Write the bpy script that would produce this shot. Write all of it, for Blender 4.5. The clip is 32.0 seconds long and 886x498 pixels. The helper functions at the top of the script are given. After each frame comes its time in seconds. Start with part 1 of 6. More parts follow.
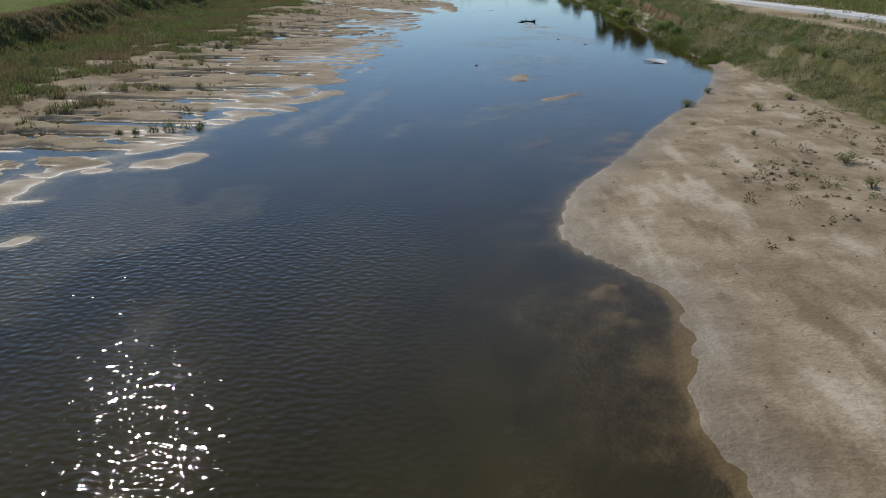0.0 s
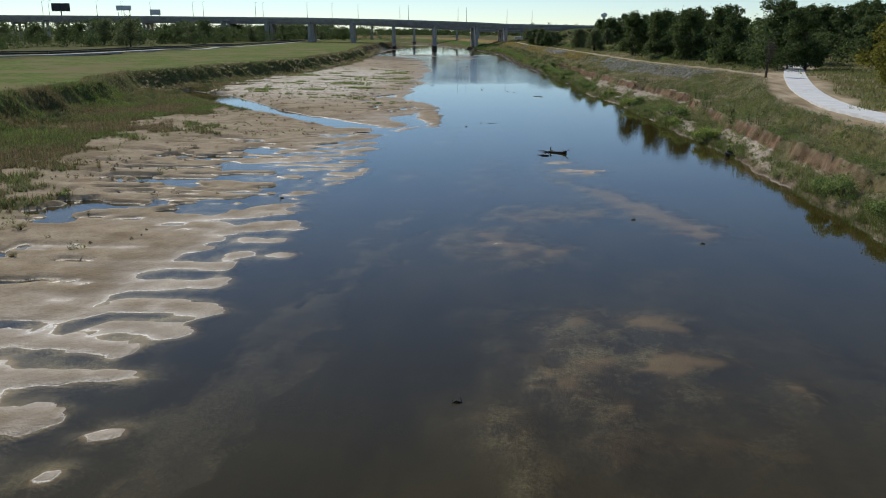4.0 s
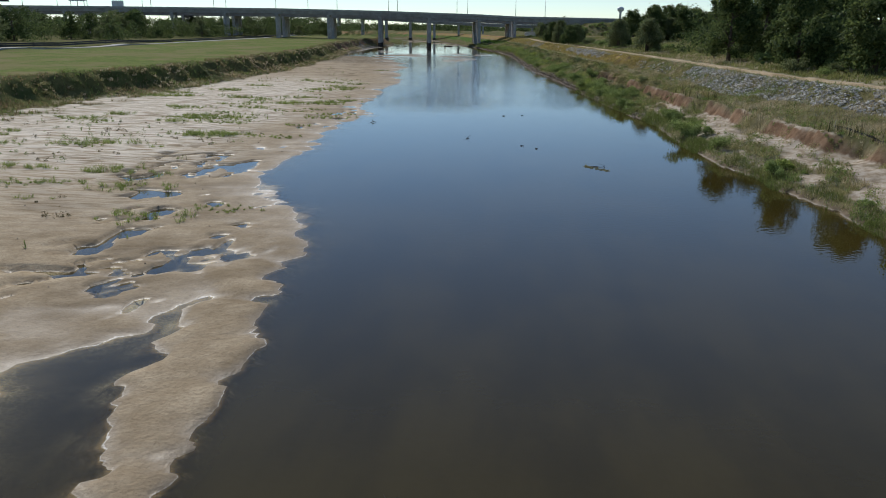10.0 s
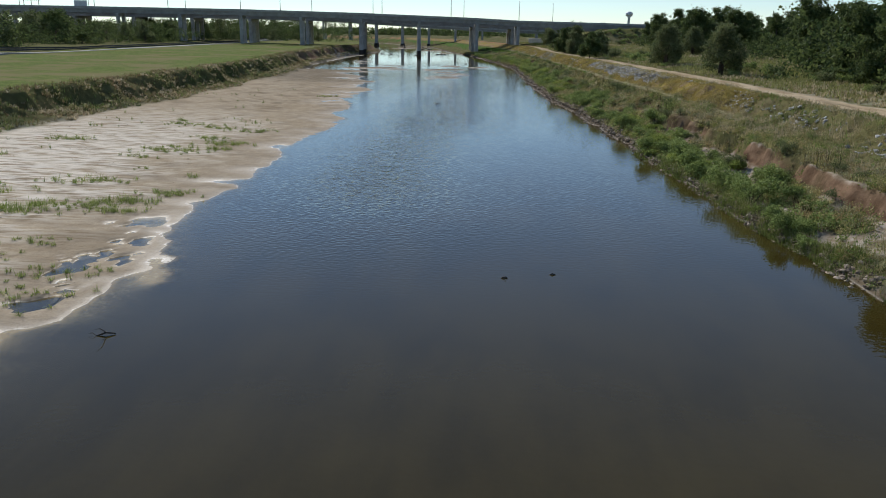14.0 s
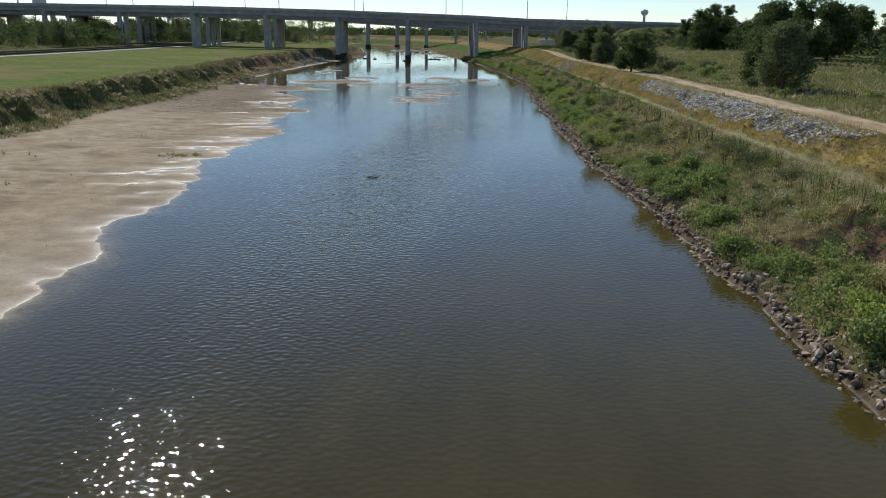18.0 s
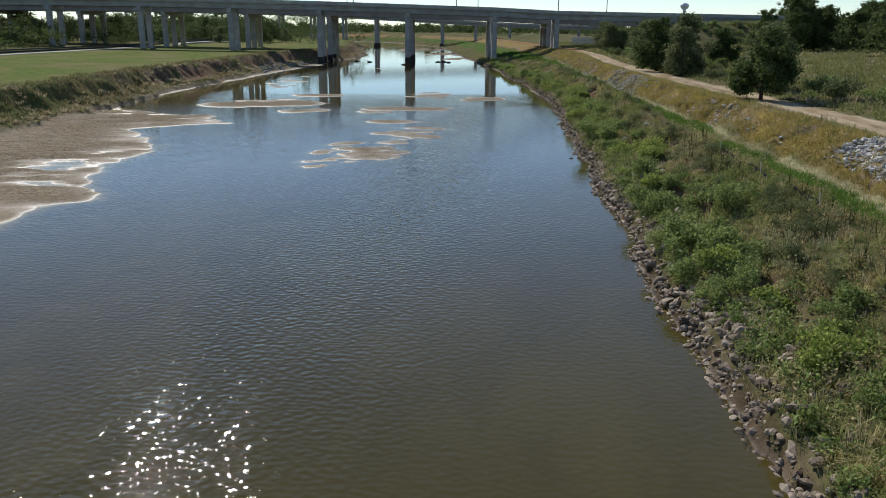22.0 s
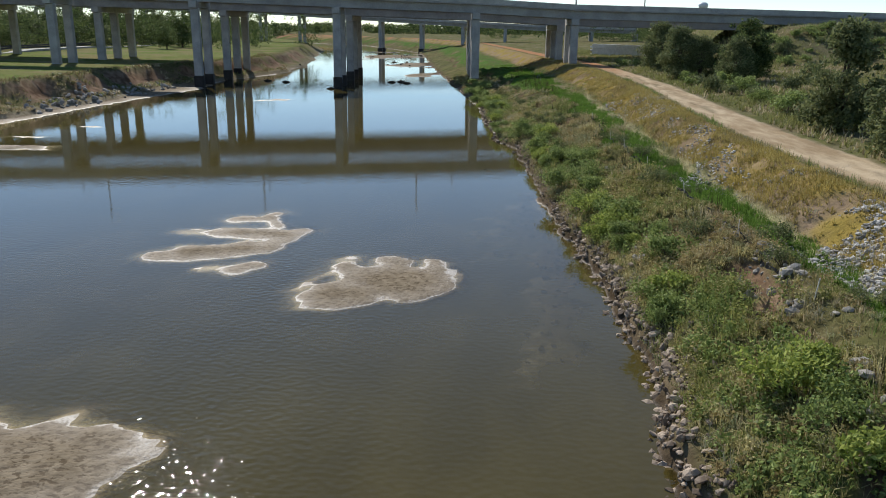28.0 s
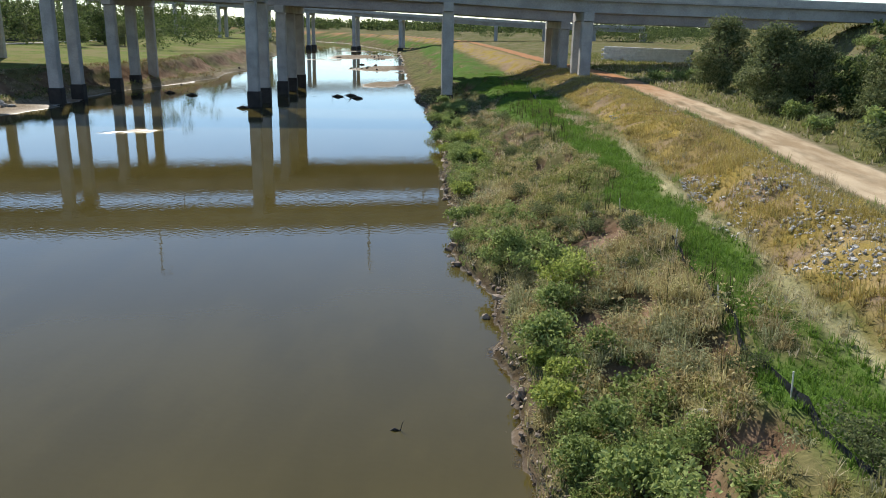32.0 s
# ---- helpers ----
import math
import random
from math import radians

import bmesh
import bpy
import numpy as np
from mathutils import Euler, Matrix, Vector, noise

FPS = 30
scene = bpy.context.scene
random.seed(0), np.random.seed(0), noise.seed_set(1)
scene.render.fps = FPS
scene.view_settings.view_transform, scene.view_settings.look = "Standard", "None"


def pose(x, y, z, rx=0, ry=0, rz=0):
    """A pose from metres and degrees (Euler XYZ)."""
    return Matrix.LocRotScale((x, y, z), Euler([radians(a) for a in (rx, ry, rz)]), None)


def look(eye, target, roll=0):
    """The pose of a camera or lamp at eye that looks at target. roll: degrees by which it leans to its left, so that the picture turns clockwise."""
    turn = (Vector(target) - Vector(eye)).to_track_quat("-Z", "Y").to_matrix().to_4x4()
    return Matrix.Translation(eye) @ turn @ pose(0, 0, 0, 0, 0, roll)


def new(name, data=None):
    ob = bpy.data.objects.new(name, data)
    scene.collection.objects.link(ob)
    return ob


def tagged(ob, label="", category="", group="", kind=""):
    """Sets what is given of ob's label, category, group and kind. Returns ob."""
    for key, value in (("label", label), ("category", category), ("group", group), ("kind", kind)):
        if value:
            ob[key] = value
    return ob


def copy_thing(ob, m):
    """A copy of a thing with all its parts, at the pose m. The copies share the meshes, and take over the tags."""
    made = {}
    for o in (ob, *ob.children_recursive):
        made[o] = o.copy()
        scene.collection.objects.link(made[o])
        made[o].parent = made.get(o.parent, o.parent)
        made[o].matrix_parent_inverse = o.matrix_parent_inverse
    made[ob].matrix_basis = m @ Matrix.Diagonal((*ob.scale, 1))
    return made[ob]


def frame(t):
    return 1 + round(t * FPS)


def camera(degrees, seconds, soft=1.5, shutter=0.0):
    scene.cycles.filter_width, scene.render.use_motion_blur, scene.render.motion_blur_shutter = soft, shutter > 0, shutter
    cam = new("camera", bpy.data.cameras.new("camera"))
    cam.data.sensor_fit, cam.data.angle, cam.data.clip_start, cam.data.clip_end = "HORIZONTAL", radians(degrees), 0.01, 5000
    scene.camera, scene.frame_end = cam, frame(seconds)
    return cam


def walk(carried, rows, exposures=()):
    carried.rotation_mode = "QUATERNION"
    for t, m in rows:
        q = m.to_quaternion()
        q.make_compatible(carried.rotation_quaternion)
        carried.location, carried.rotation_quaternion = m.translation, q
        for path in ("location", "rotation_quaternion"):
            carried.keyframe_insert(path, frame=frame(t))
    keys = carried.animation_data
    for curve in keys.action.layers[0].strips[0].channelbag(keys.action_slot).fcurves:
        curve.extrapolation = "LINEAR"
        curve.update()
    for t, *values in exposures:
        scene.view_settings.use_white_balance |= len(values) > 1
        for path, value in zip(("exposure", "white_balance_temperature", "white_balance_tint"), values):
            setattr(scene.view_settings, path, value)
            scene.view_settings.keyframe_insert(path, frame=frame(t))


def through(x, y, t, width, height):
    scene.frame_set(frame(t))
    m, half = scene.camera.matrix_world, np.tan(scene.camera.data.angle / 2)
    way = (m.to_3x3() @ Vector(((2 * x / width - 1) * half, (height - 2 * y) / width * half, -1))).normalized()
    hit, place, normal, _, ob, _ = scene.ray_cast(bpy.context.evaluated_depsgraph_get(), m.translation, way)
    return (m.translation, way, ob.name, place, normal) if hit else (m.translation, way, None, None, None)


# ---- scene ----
cam = camera(59.70, 32.0, 0.95)
# seconds, x, y, z, yaw, pitch, roll
ROWS = [
    (0.0, 0.04, 0.00, 10.13, 2.46, -20.99, -0.09),
    (0.5, -0.00, 6.45, 10.11, 2.38, -20.98, -0.13),
    (1.0, 0.01, 13.01, 10.13, 2.30, -20.99, -0.15),
    (1.5, -0.03, 19.69, 10.13, 2.23, -20.99, -0.18),
    (2.0, -0.06, 26.46, 10.25, 2.18, -21.00, -0.20),
    (2.5, 0.01, 33.35, 10.53, 2.21, -20.87, -0.22),
    (3.0, 0.14, 40.30, 10.75, 2.25, -19.05, -0.26),
    (3.5, 0.27, 47.12, 10.87, 2.31, -16.44, -0.25),
    (4.0, 0.42, 53.98, 11.07, 2.35, -15.75, -0.27),
    (4.5, 0.61, 60.84, 11.11, 2.39, -15.79, -0.29),
    (6.5, 1.56, 87.47, 10.32, 2.56, -15.98, -0.31),
    (7.0, 1.76, 94.52, 10.14, 2.62, -16.01, -0.32),
    (7.5, 1.99, 101.25, 10.00, 2.67, -16.01, -0.36),
    (8.0, 2.24, 108.42, 9.93, 2.71, -16.04, -0.38),
    (8.5, 2.49, 115.60, 9.89, 2.77, -16.06, -0.39),
    (9.0, 2.68, 122.82, 9.85, 2.82, -16.05, -0.38),
    (9.5, 2.90, 129.95, 9.84, 2.89, -16.03, -0.39),
    (10.0, 3.07, 137.01, 9.92, 2.88, -16.01, -0.39),
    (10.5, 3.15, 144.45, 10.03, 2.82, -16.03, -0.43),
    (11.0, 3.26, 151.91, 10.09, 2.79, -16.05, -0.48),
    (11.5, 3.49, 159.24, 10.16, 2.80, -16.01, -0.56),
    (12.0, 3.72, 166.49, 10.22, 2.85, -15.94, -0.62),
    (12.5, 3.93, 173.79, 10.23, 2.89, -15.85, -0.66),
    (13.0, 4.12, 181.03, 10.28, 2.93, -15.74, -0.73),
    (13.5, 4.31, 188.31, 10.39, 2.96, -15.74, -0.78),
    (14.0, 4.47, 195.69, 10.49, 2.98, -15.72, -0.79),
    (14.5, 4.70, 203.21, 10.59, 3.02, -15.70, -0.77),
    (16.5, 5.97, 232.69, 11.03, 3.31, -15.76, -0.44),
    (17.0, 6.18, 240.21, 10.97, 3.38, -15.75, -0.48),
    (17.5, 6.40, 247.89, 10.96, 3.44, -15.75, -0.55),
    (18.0, 6.59, 255.54, 10.96, 3.48, -15.77, -0.64),
    (18.5, 6.74, 263.18, 11.02, 3.51, -15.80, -0.68),
    (19.0, 6.93, 270.80, 11.06, 3.52, -15.86, -0.68),
    (19.5, 7.17, 278.34, 11.08, 3.60, -15.89, -0.70),
    (20.0, 7.35, 285.98, 11.06, 3.65, -15.90, -0.64),
    (20.5, 7.56, 293.55, 11.04, 3.74, -15.91, -0.59),
    (21.0, 7.84, 301.10, 10.98, 3.84, -15.92, -0.54),
    (21.5, 8.18, 308.66, 10.88, 4.90, -15.96, -0.43),
    (22.0, 8.46, 316.34, 10.73, 5.47, -16.00, -0.38),
    (22.5, 8.50, 323.92, 10.63, 5.40, -15.97, -0.39),
    (23.0, 8.45, 331.53, 10.57, 5.28, -15.96, -0.40),
    (23.5, 8.50, 339.22, 10.44, 5.26, -15.93, -0.37),
    (24.0, 8.60, 347.01, 10.39, 5.31, -15.96, -0.30),
    (24.5, 8.74, 354.80, 10.34, 5.39, -15.99, -0.35),
    (25.0, 8.86, 362.49, 10.33, 5.46, -15.98, -0.35),
    (25.5, 8.95, 370.16, 10.31, 5.50, -15.95, -0.32),
    (26.0, 9.00, 377.67, 10.45, 5.45, -15.95, -0.41),
    (26.5, 9.08, 384.86, 10.66, 5.43, -15.92, -0.50),
    (28.5, 8.97, 412.27, 11.42, 5.39, -16.04, -0.82),
    (29.0, 9.09, 418.62, 11.47, 5.38, -16.09, -0.94),
    (29.5, 9.15, 424.82, 11.56, 5.38, -16.15, -1.00),
    (30.0, 9.17, 430.83, 11.66, 5.38, -16.21, -1.05),
    (30.5, 9.19, 436.63, 11.65, 5.41, -16.22, -1.08),
    (31.0, 9.19, 442.07, 11.61, 5.33, -16.24, -1.11),
    (31.5, 9.29, 446.53, 11.41, 5.18, -16.21, -1.16),
    (32.0, 9.47, 449.73, 11.23, 4.96, -16.21, -1.23),
]
EXPOSURES = [(0.0, -0.16, 6450, 9), (4.0, -0.12, 6450, 9), (13.0, 0.0, 6450, 9), (19.0, 0.08, 6550, 9), (26.0, 0.14, 6600, 9), (29.0, 0.5, 6700, 9), (32.0, 0.8, 6850, 9)]
walk(cam, [(t, pose(x, y, z, 90 + pitch, roll, yaw)) for t, x, y, z, yaw, pitch, roll in ROWS], EXPOSURES)

# ---- sky and sun ----
SUN_ELEVATION, SUN_LEFT = 37.5, 28.0
world = bpy.data.worlds.new("sky")
scene.world = world
world.use_nodes = True
sky = world.node_tree.nodes.new("ShaderNodeTexSky")
sky.sky_type, sky.sun_disc = "NISHITA", False
sky.sun_elevation, sky.sun_rotation = radians(SUN_ELEVATION), radians(-SUN_LEFT)
sky.air_density, sky.dust_density, sky.ozone_density, sky.altitude = 0.8, 0.0, 2.5, 350
backing = world.node_tree.nodes["Background"]
backing.inputs["Strength"].default_value = 0.103
tint = world.node_tree.nodes.new("ShaderNodeMix")
tint.data_type, tint.blend_type = "RGBA", "MULTIPLY"
tint.inputs["Factor"].default_value, tint.inputs[7].default_value = 1.0, (0.97, 1.0, 1.01, 1)
world.node_tree.links.new(sky.outputs[0], tint.inputs[6])
world.node_tree.links.new(tint.outputs[2], backing.inputs["Color"])
sun = new("sun", bpy.data.lights.new("sun", "SUN"))
sun.data.energy, sun.data.angle, sun.data.color = 3.75, radians(0.53), (1.0, 0.96, 0.90)
e, a = radians(SUN_ELEVATION), radians(SUN_LEFT)
sun.matrix_world = look((-90 * math.sin(a) * math.cos(e), 90 * math.cos(a) * math.cos(e), 90 * math.sin(e)), (0, 0, 0))


# ---- small tools ----
def lattice(i, j, seed):
    h = (i.astype(np.int64) * 374761393 + j.astype(np.int64) * 668265263 + seed * 974634777) & 0xFFFFFFFF
    h = ((h ^ (h >> 13)) * 1274126177) & 0xFFFFFFFF
    return ((h ^ (h >> 16)) & 0xFFFFFF) / float(0xFFFFFF)


def vnoise(x, y, seed=0):
    """Smooth value noise of unit cell, 0 to 1."""
    x, y = np.broadcast_arrays(np.asarray(x, float), np.asarray(y, float))
    i, j = np.floor(x), np.floor(y)
    u, v = x - i, y - j
    u, v = u * u * (3 - 2 * u), v * v * (3 - 2 * v)
    a, b = lattice(i, j, seed), lattice(i + 1, j, seed)
    c, d = lattice(i, j + 1, seed), lattice(i + 1, j + 1, seed)
    return (a * (1 - u) + b * u) * (1 - v) + (c * (1 - u) + d * u) * v


def fbm(x, y, seed=0, octaves=4):
    """Several octaves of noise, about -1 to 1."""
    total, size, norm = 0.0, 1.0, 0.0
    for k in range(octaves):
        total, norm = total + size * (2 * vnoise(x * 2**k + 17.3 * k, y * 2**k + 9.1 * k, seed + k) - 1), norm + size
        size *= 0.5
    return total / norm * 1.6


def ramp(x, a, b):
    """0 below a, 1 above b, smooth between."""
    t = np.clip((x - a) / (b - a), 0, 1)
    return t * t * (3 - 2 * t)


def mesh_of(name, verts, faces, smooth=False, material=None):
    """A mesh from arrays of vertices and of equal-sided faces."""
    me = bpy.data.meshes.new(name)
    verts, faces = np.asarray(verts, np.float32), np.asarray(faces, np.int32)
    n, k = faces.shape
    me.vertices.add(len(verts))
    me.vertices.foreach_set("co", verts.ravel())
    me.loops.add(n * k)
    me.loops.foreach_set("vertex_index", faces.ravel())
    me.polygons.add(n)
    me.polygons.foreach_set("loop_start", np.arange(0, n * k, k, dtype=np.int32))
    me.polygons.foreach_set("use_smooth", np.full(n, smooth))
    me.update(calc_edges=True)
    if material:
        me.materials.append(material)
    return me


def give(me, name, values):
    me.attributes.new(name, "FLOAT", "POINT").data.foreach_set("value", np.asarray(values, np.float32))


def part(name, bm, material, parent, label=""):
    """Links a bmesh or a mesh as one object under a thing or a part."""
    if isinstance(bm, bmesh.types.BMesh):
        me = bpy.data.meshes.new(name)
        bm.to_mesh(me)
        bm.free()
        me.materials.append(material)
    else:
        me = bm
    ob = new(name, me)
    ob.parent = parent
    return tagged(ob, label)


def box(bm, size, m=None, bevel=0.0):
    """A box of that size about the pose m, with eased edges."""
    made = bmesh.ops.create_cube(bm, size=1.0, matrix=(m or Matrix()) @ Matrix.Diagonal((*size, 1)))["verts"]
    if bevel:
        edges = list({ed for v in made for ed in v.link_edges})
        bmesh.ops.bevel(bm, geom=edges, offset=bevel, segments=1, affect="EDGES")
    return bm


def tube(bm, points, radii, sides=8):
    """A tapered tube through points."""
    rings = []
    for k, p in enumerate(points):
        q = Vector(points[min(k + 1, len(points) - 1)]) - Vector(points[max(k - 1, 0)])
        turn = q.to_track_quat("Z", "Y").to_matrix()
        rings.append([bm.verts.new(Vector(p) + turn @ Vector((radii[k] * math.cos(2 * math.pi * s / sides), radii[k] * math.sin(2 * math.pi * s / sides), 0))) for s in range(sides)])
    for lo, hi in zip(rings, rings[1:]):
        for s in range(sides):
            f = bm.faces.new((lo[s], lo[(s + 1) % sides], hi[(s + 1) % sides], hi[s]))
            f.smooth = True
    bm.faces.new(rings[-1])
    bm.faces.new(rings[0][::-1])
    return bm


# ---- materials ----
class Nodes:
    """Shorthand for building a node material."""

    def __init__(self, name):
        self.mat = bpy.data.materials.new(name)
        self.mat.use_nodes = True
        self.tree = self.mat.node_tree
        self.bsdf = self.tree.nodes["Principled BSDF"]
        self.out = self.tree.nodes["Material Output"]
        self.bsdf.inputs["Specular IOR Level"].default_value = 0.3

    def add(self, kind, **settings):
        node = self.tree.nodes.new("ShaderNode" + kind)
        for key, value in settings.items():
            if key in node.inputs:
                self.put(value, node.inputs[key])
        return node

    def put(self, value, socket):
        if isinstance(value, bpy.types.NodeSocket):
            self.tree.links.new(value, socket)
        elif socket.type == "RGBA" and not isinstance(value, (int, float)):
            socket.default_value = (*value[:3], 1)
        else:
            socket.default_value = value

    def set(self, **inputs):
        for key, value in inputs.items():
            self.put(value, self.bsdf.inputs[key.replace("_", " ")])
        return self

    def where(self):
        return self.add("NewGeometry").outputs["Position"]

    def attr(self, name):
        node = self.add("Attribute")
        node.attribute_name = name
        return node.outputs["Fac"]

    def noise(self, scale, detail=4.0, stretch=(1, 1, 1), rough=0.55, vector=None):
        place = self.add("Mapping")
        place.inputs["Scale"].default_value = stretch
        self.put(vector or self.where(), place.inputs["Vector"])
        node = self.add("TexNoise")
        node.inputs["Scale"].default_value, node.inputs["Detail"].default_value, node.inputs["Roughness"].default_value = scale, detail, rough
        self.put(place.outputs[0], node.inputs["Vector"])
        return node.outputs["Fac"]

    def math(self, op, a, b=0.0, clamp=False):
        node = self.add("Math")
        node.operation, node.use_clamp = op, clamp
        self.put(a, node.inputs[0])
        self.put(b, node.inputs[1])
        return node.outputs[0]

    def span(self, value, lo, hi, a=0.0, b=1.0):
        node = self.add("MapRange")
        node.interpolation_type = "SMOOTHSTEP"
        for n, v in enumerate((value, lo, hi, a, b)):
            self.put(v, node.inputs[n])
        return node.outputs[0]

    def mix(self, fac, a, b):
        node = self.add("Mix")
        node.data_type = "RGBA"
        self.put(fac, node.inputs["Factor"])
        self.put(a, node.inputs[6])
        self.put(b, node.inputs[7])
        return node.outputs[2]

    def bump(self, height, strength=0.5, distance=0.05):
        node = self.add("Bump")
        node.inputs["Strength"].default_value, node.inputs["Distance"].default_value = strength, distance
        self.put(height, node.inputs["Height"])
        self.put(node.outputs[0], self.bsdf.inputs["Normal"])
        return node.outputs[0]

    def random(self):
        return self.add("ObjectInfo").outputs["Random"]

    def island(self):
        return self.add("NewGeometry").outputs["Random Per Island"]


def simple(name, dark, light, scale=3.0, rough=0.85, grain=0.3, metal=0.0, distance=0.02):
    """A surface of two tones with broad stains, fine grain and relief."""
    n = Nodes(name)
    broad, fine = n.noise(scale), n.noise(scale * 14, 3.0)
    both = n.math("ADD", n.math("MULTIPLY", broad, 0.65), n.math("MULTIPLY", fine, 0.35))
    n.set(Base_Color=n.mix(n.span(both, 0.32, 0.68), dark, light), Roughness=rough, Metallic=metal)
    n.bump(fine, grain, distance)
    return n.mat


def leafy(name, dark, light, scale=0.35, rough=0.6, through=0.36):
    """Leaves or blades: tone by clump and by leaf, letting light through."""
    n = Nodes(name)
    tone = n.math("ADD", n.math("MULTIPLY", n.noise(scale, 3.0), 0.55), n.math("MULTIPLY", n.island(), 0.45))
    colour = n.mix(n.span(tone, 0.3, 0.72), dark, light)
    n.set(Base_Color=colour, Roughness=rough, Specular_IOR_Level=0.08)
    veil = n.add("BsdfTranslucent")
    n.put(colour, veil.inputs["Color"])
    both = n.add("MixShader")
    both.inputs[0].default_value = through
    n.tree.links.new(n.bsdf.outputs[0], both.inputs[1])
    n.tree.links.new(veil.outputs[0], both.inputs[2])
    n.tree.links.new(both.outputs[0], n.out.inputs["Surface"])
    return n.mat


CONCRETE = simple("pale_concrete", (0.30, 0.29, 0.27), (0.46, 0.44, 0.41), 0.5, 0.9, 0.2)
DECK_CONCRETE = simple("deck_concrete", (0.26, 0.25, 0.235), (0.40, 0.385, 0.36), 0.35, 0.9, 0.2)
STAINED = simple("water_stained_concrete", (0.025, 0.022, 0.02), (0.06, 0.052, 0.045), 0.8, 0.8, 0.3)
TRAIL = simple("trail_concrete", (0.62, 0.61, 0.58), (0.74, 0.73, 0.70), 0.7, 0.9, 0.15)
STEEL = simple("grey_steel", (0.28, 0.29, 0.30), (0.42, 0.43, 0.44), 2.0, 0.5, 0.1, 0.6)
DARK_STEEL = simple("dark_steel", (0.02, 0.02, 0.022), (0.05, 0.05, 0.052), 2.0, 0.6, 0.1)
BARK = simple("bark", (0.06, 0.045, 0.035), (0.14, 0.11, 0.085), 3.0, 0.95, 0.8)
DRIFTWOOD = simple("wet_driftwood", (0.03, 0.025, 0.02), (0.10, 0.085, 0.07), 3.0, 0.8, 0.8)
STONE = simple("grey_limestone", (0.20, 0.185, 0.16), (0.46, 0.425, 0.37), 1.2, 0.9, 0.5)
RED_STONE = simple("brown_sandstone", (0.13, 0.095, 0.07), (0.34, 0.27, 0.21), 1.2, 0.9, 0.5)
LEAF_DARK = leafy("tree_leaves", (0.05, 0.078, 0.027), (0.165, 0.205, 0.07), 0.45)
LEAF_OLIVE = leafy("olive_leaves", (0.095, 0.12, 0.05), (0.25, 0.275, 0.125), 0.45)
LEAF_YELLOW = leafy("yellowing_leaves", (0.12, 0.12, 0.02), (0.30, 0.27, 0.05), 0.5)
GRASS_GREEN = leafy("green_grass", (0.12, 0.175, 0.045), (0.31, 0.38, 0.12), 0.6)
GRASS_OLIVE = leafy("olive_grass", (0.19, 0.18, 0.075), (0.44, 0.40, 0.19), 0.6)
GRASS_DRY = leafy("dry_grass", (0.34, 0.27, 0.15), (0.68, 0.58, 0.39), 0.6)

# ---- the lie of the land ----
# right-hand waterline, right bank toe, track on the bank top, left waterline, left bank crest: y then x
RIGHT_Y, RIGHT_X = [-48.0, 0.0, 13.3, 16.6, 20.3, 23.2, 24.6, 26.4, 29.1, 33.8, 37.6, 39.7, 43.4, 46.5, 53.0, 56.8, 64.8, 74.4, 93.6, 111.6, 170.4, 204.0, 222.0, 240.0, 273.6, 300.0, 321.6, 360.0, 417.6, 438.0, 462.0, 475.2, 481.2, 486.0, 493.2, 523.2, 566.4, 600.0, 672.0, 768.0, 888.0, 996.0, 1200.0], [9.6, 6.6, 5.5, 5.2, 6.1, 6.4, 5.0, 3.4, 3.3, 4.2, 6.2, 7.4, 9.0, 10.3, 13.4, 15.9, 19.1, 22.2, 22.3, 23.3, 22.8, 20.5, 21.0, 19.2, 17.9, 16.8, 14.8, 13.9, 13.2, 12.7, 10.0, 8.8, 8.6, 6.0, 5.6, 2.3, -4.7, -10.8, -21.6, -36.0, -84.0, -180.0, -456.0]
TRACK_Y, TRACK_X = [-48.0, 36.0, 72.0, 102.0, 126.0, 150.0, 169.2, 198.0, 228.0, 306.0, 372.0, 420.0, 444.0, 462.0, 504.0, 540.0, 564.0, 600.0, 672.0, 768.0, 888.0, 996.0, 1200.0], [38.4, 37.2, 35.4, 33.0, 33.6, 37.2, 44.4, 41.4, 36.6, 33.8, 30.8, 27.1, 25.9, 25.2, 25.9, 24.5, 23.0, 16.8, 7.2, -7.2, -55.2, -151.2, -427.2]
LEFT_Y = [-48, 24, 32, 36, 39, 43, 50, 54, 60, 66, 73, 78, 86, 92, 98, 104, 110, 118, 126, 131, 138, 142, 146, 149.5, 152.2, 156.9, 160, 163.5, 169, 172, 176, 180, 182, 187.4, 194, 200.6, 212, 222, 230, 240, 255, 268, 283, 291, 298, 301.5, 313, 320, 323, 331, 339, 350, 358, 363, 372, 382, 386, 391, 396, 400, 403, 408, 412, 418, 432, 462, 516, 545, 570, 590, 618, 672, 768, 890, 1000, 1200]
LEFT_X = [-21, -21, -21, -20.3, -18.5, -16.5, -15.2, -14.5, -13.5, -12.4, -13.8, -15.5, -15.8, -15, -13.5, -11.8, -12, -15.8, -14, -12.5, -11.3, -9.6, -8.9, -8.7, -10.2, -11.4, -9.5, -8, -5.2, -5.8, -7.1, -8.2, -10.6, -12.2, -12.6, -11.4, -12.6, -11.6, -11, -13.2, -12.8, -14, -12.6, -13.2, -15.9, -14.4, -15.8, -18.5, -17, -17.8, -16.4, -20, -21, -19, -24.3, -24.3, -26, -28.5, -34, -30, -25.4, -29, -38, -46, -49, -49.8, -50.5, -48.5, -53.5, -48.5, -52.5, -66, -82, -128, -225, -490]
CREST_Y = [-48, 36, 80, 120, 163, 192, 228, 259, 300, 348, 396, 440, 472, 490, 520, 545, 568, 600, 640, 716, 800, 890, 1000, 1200]
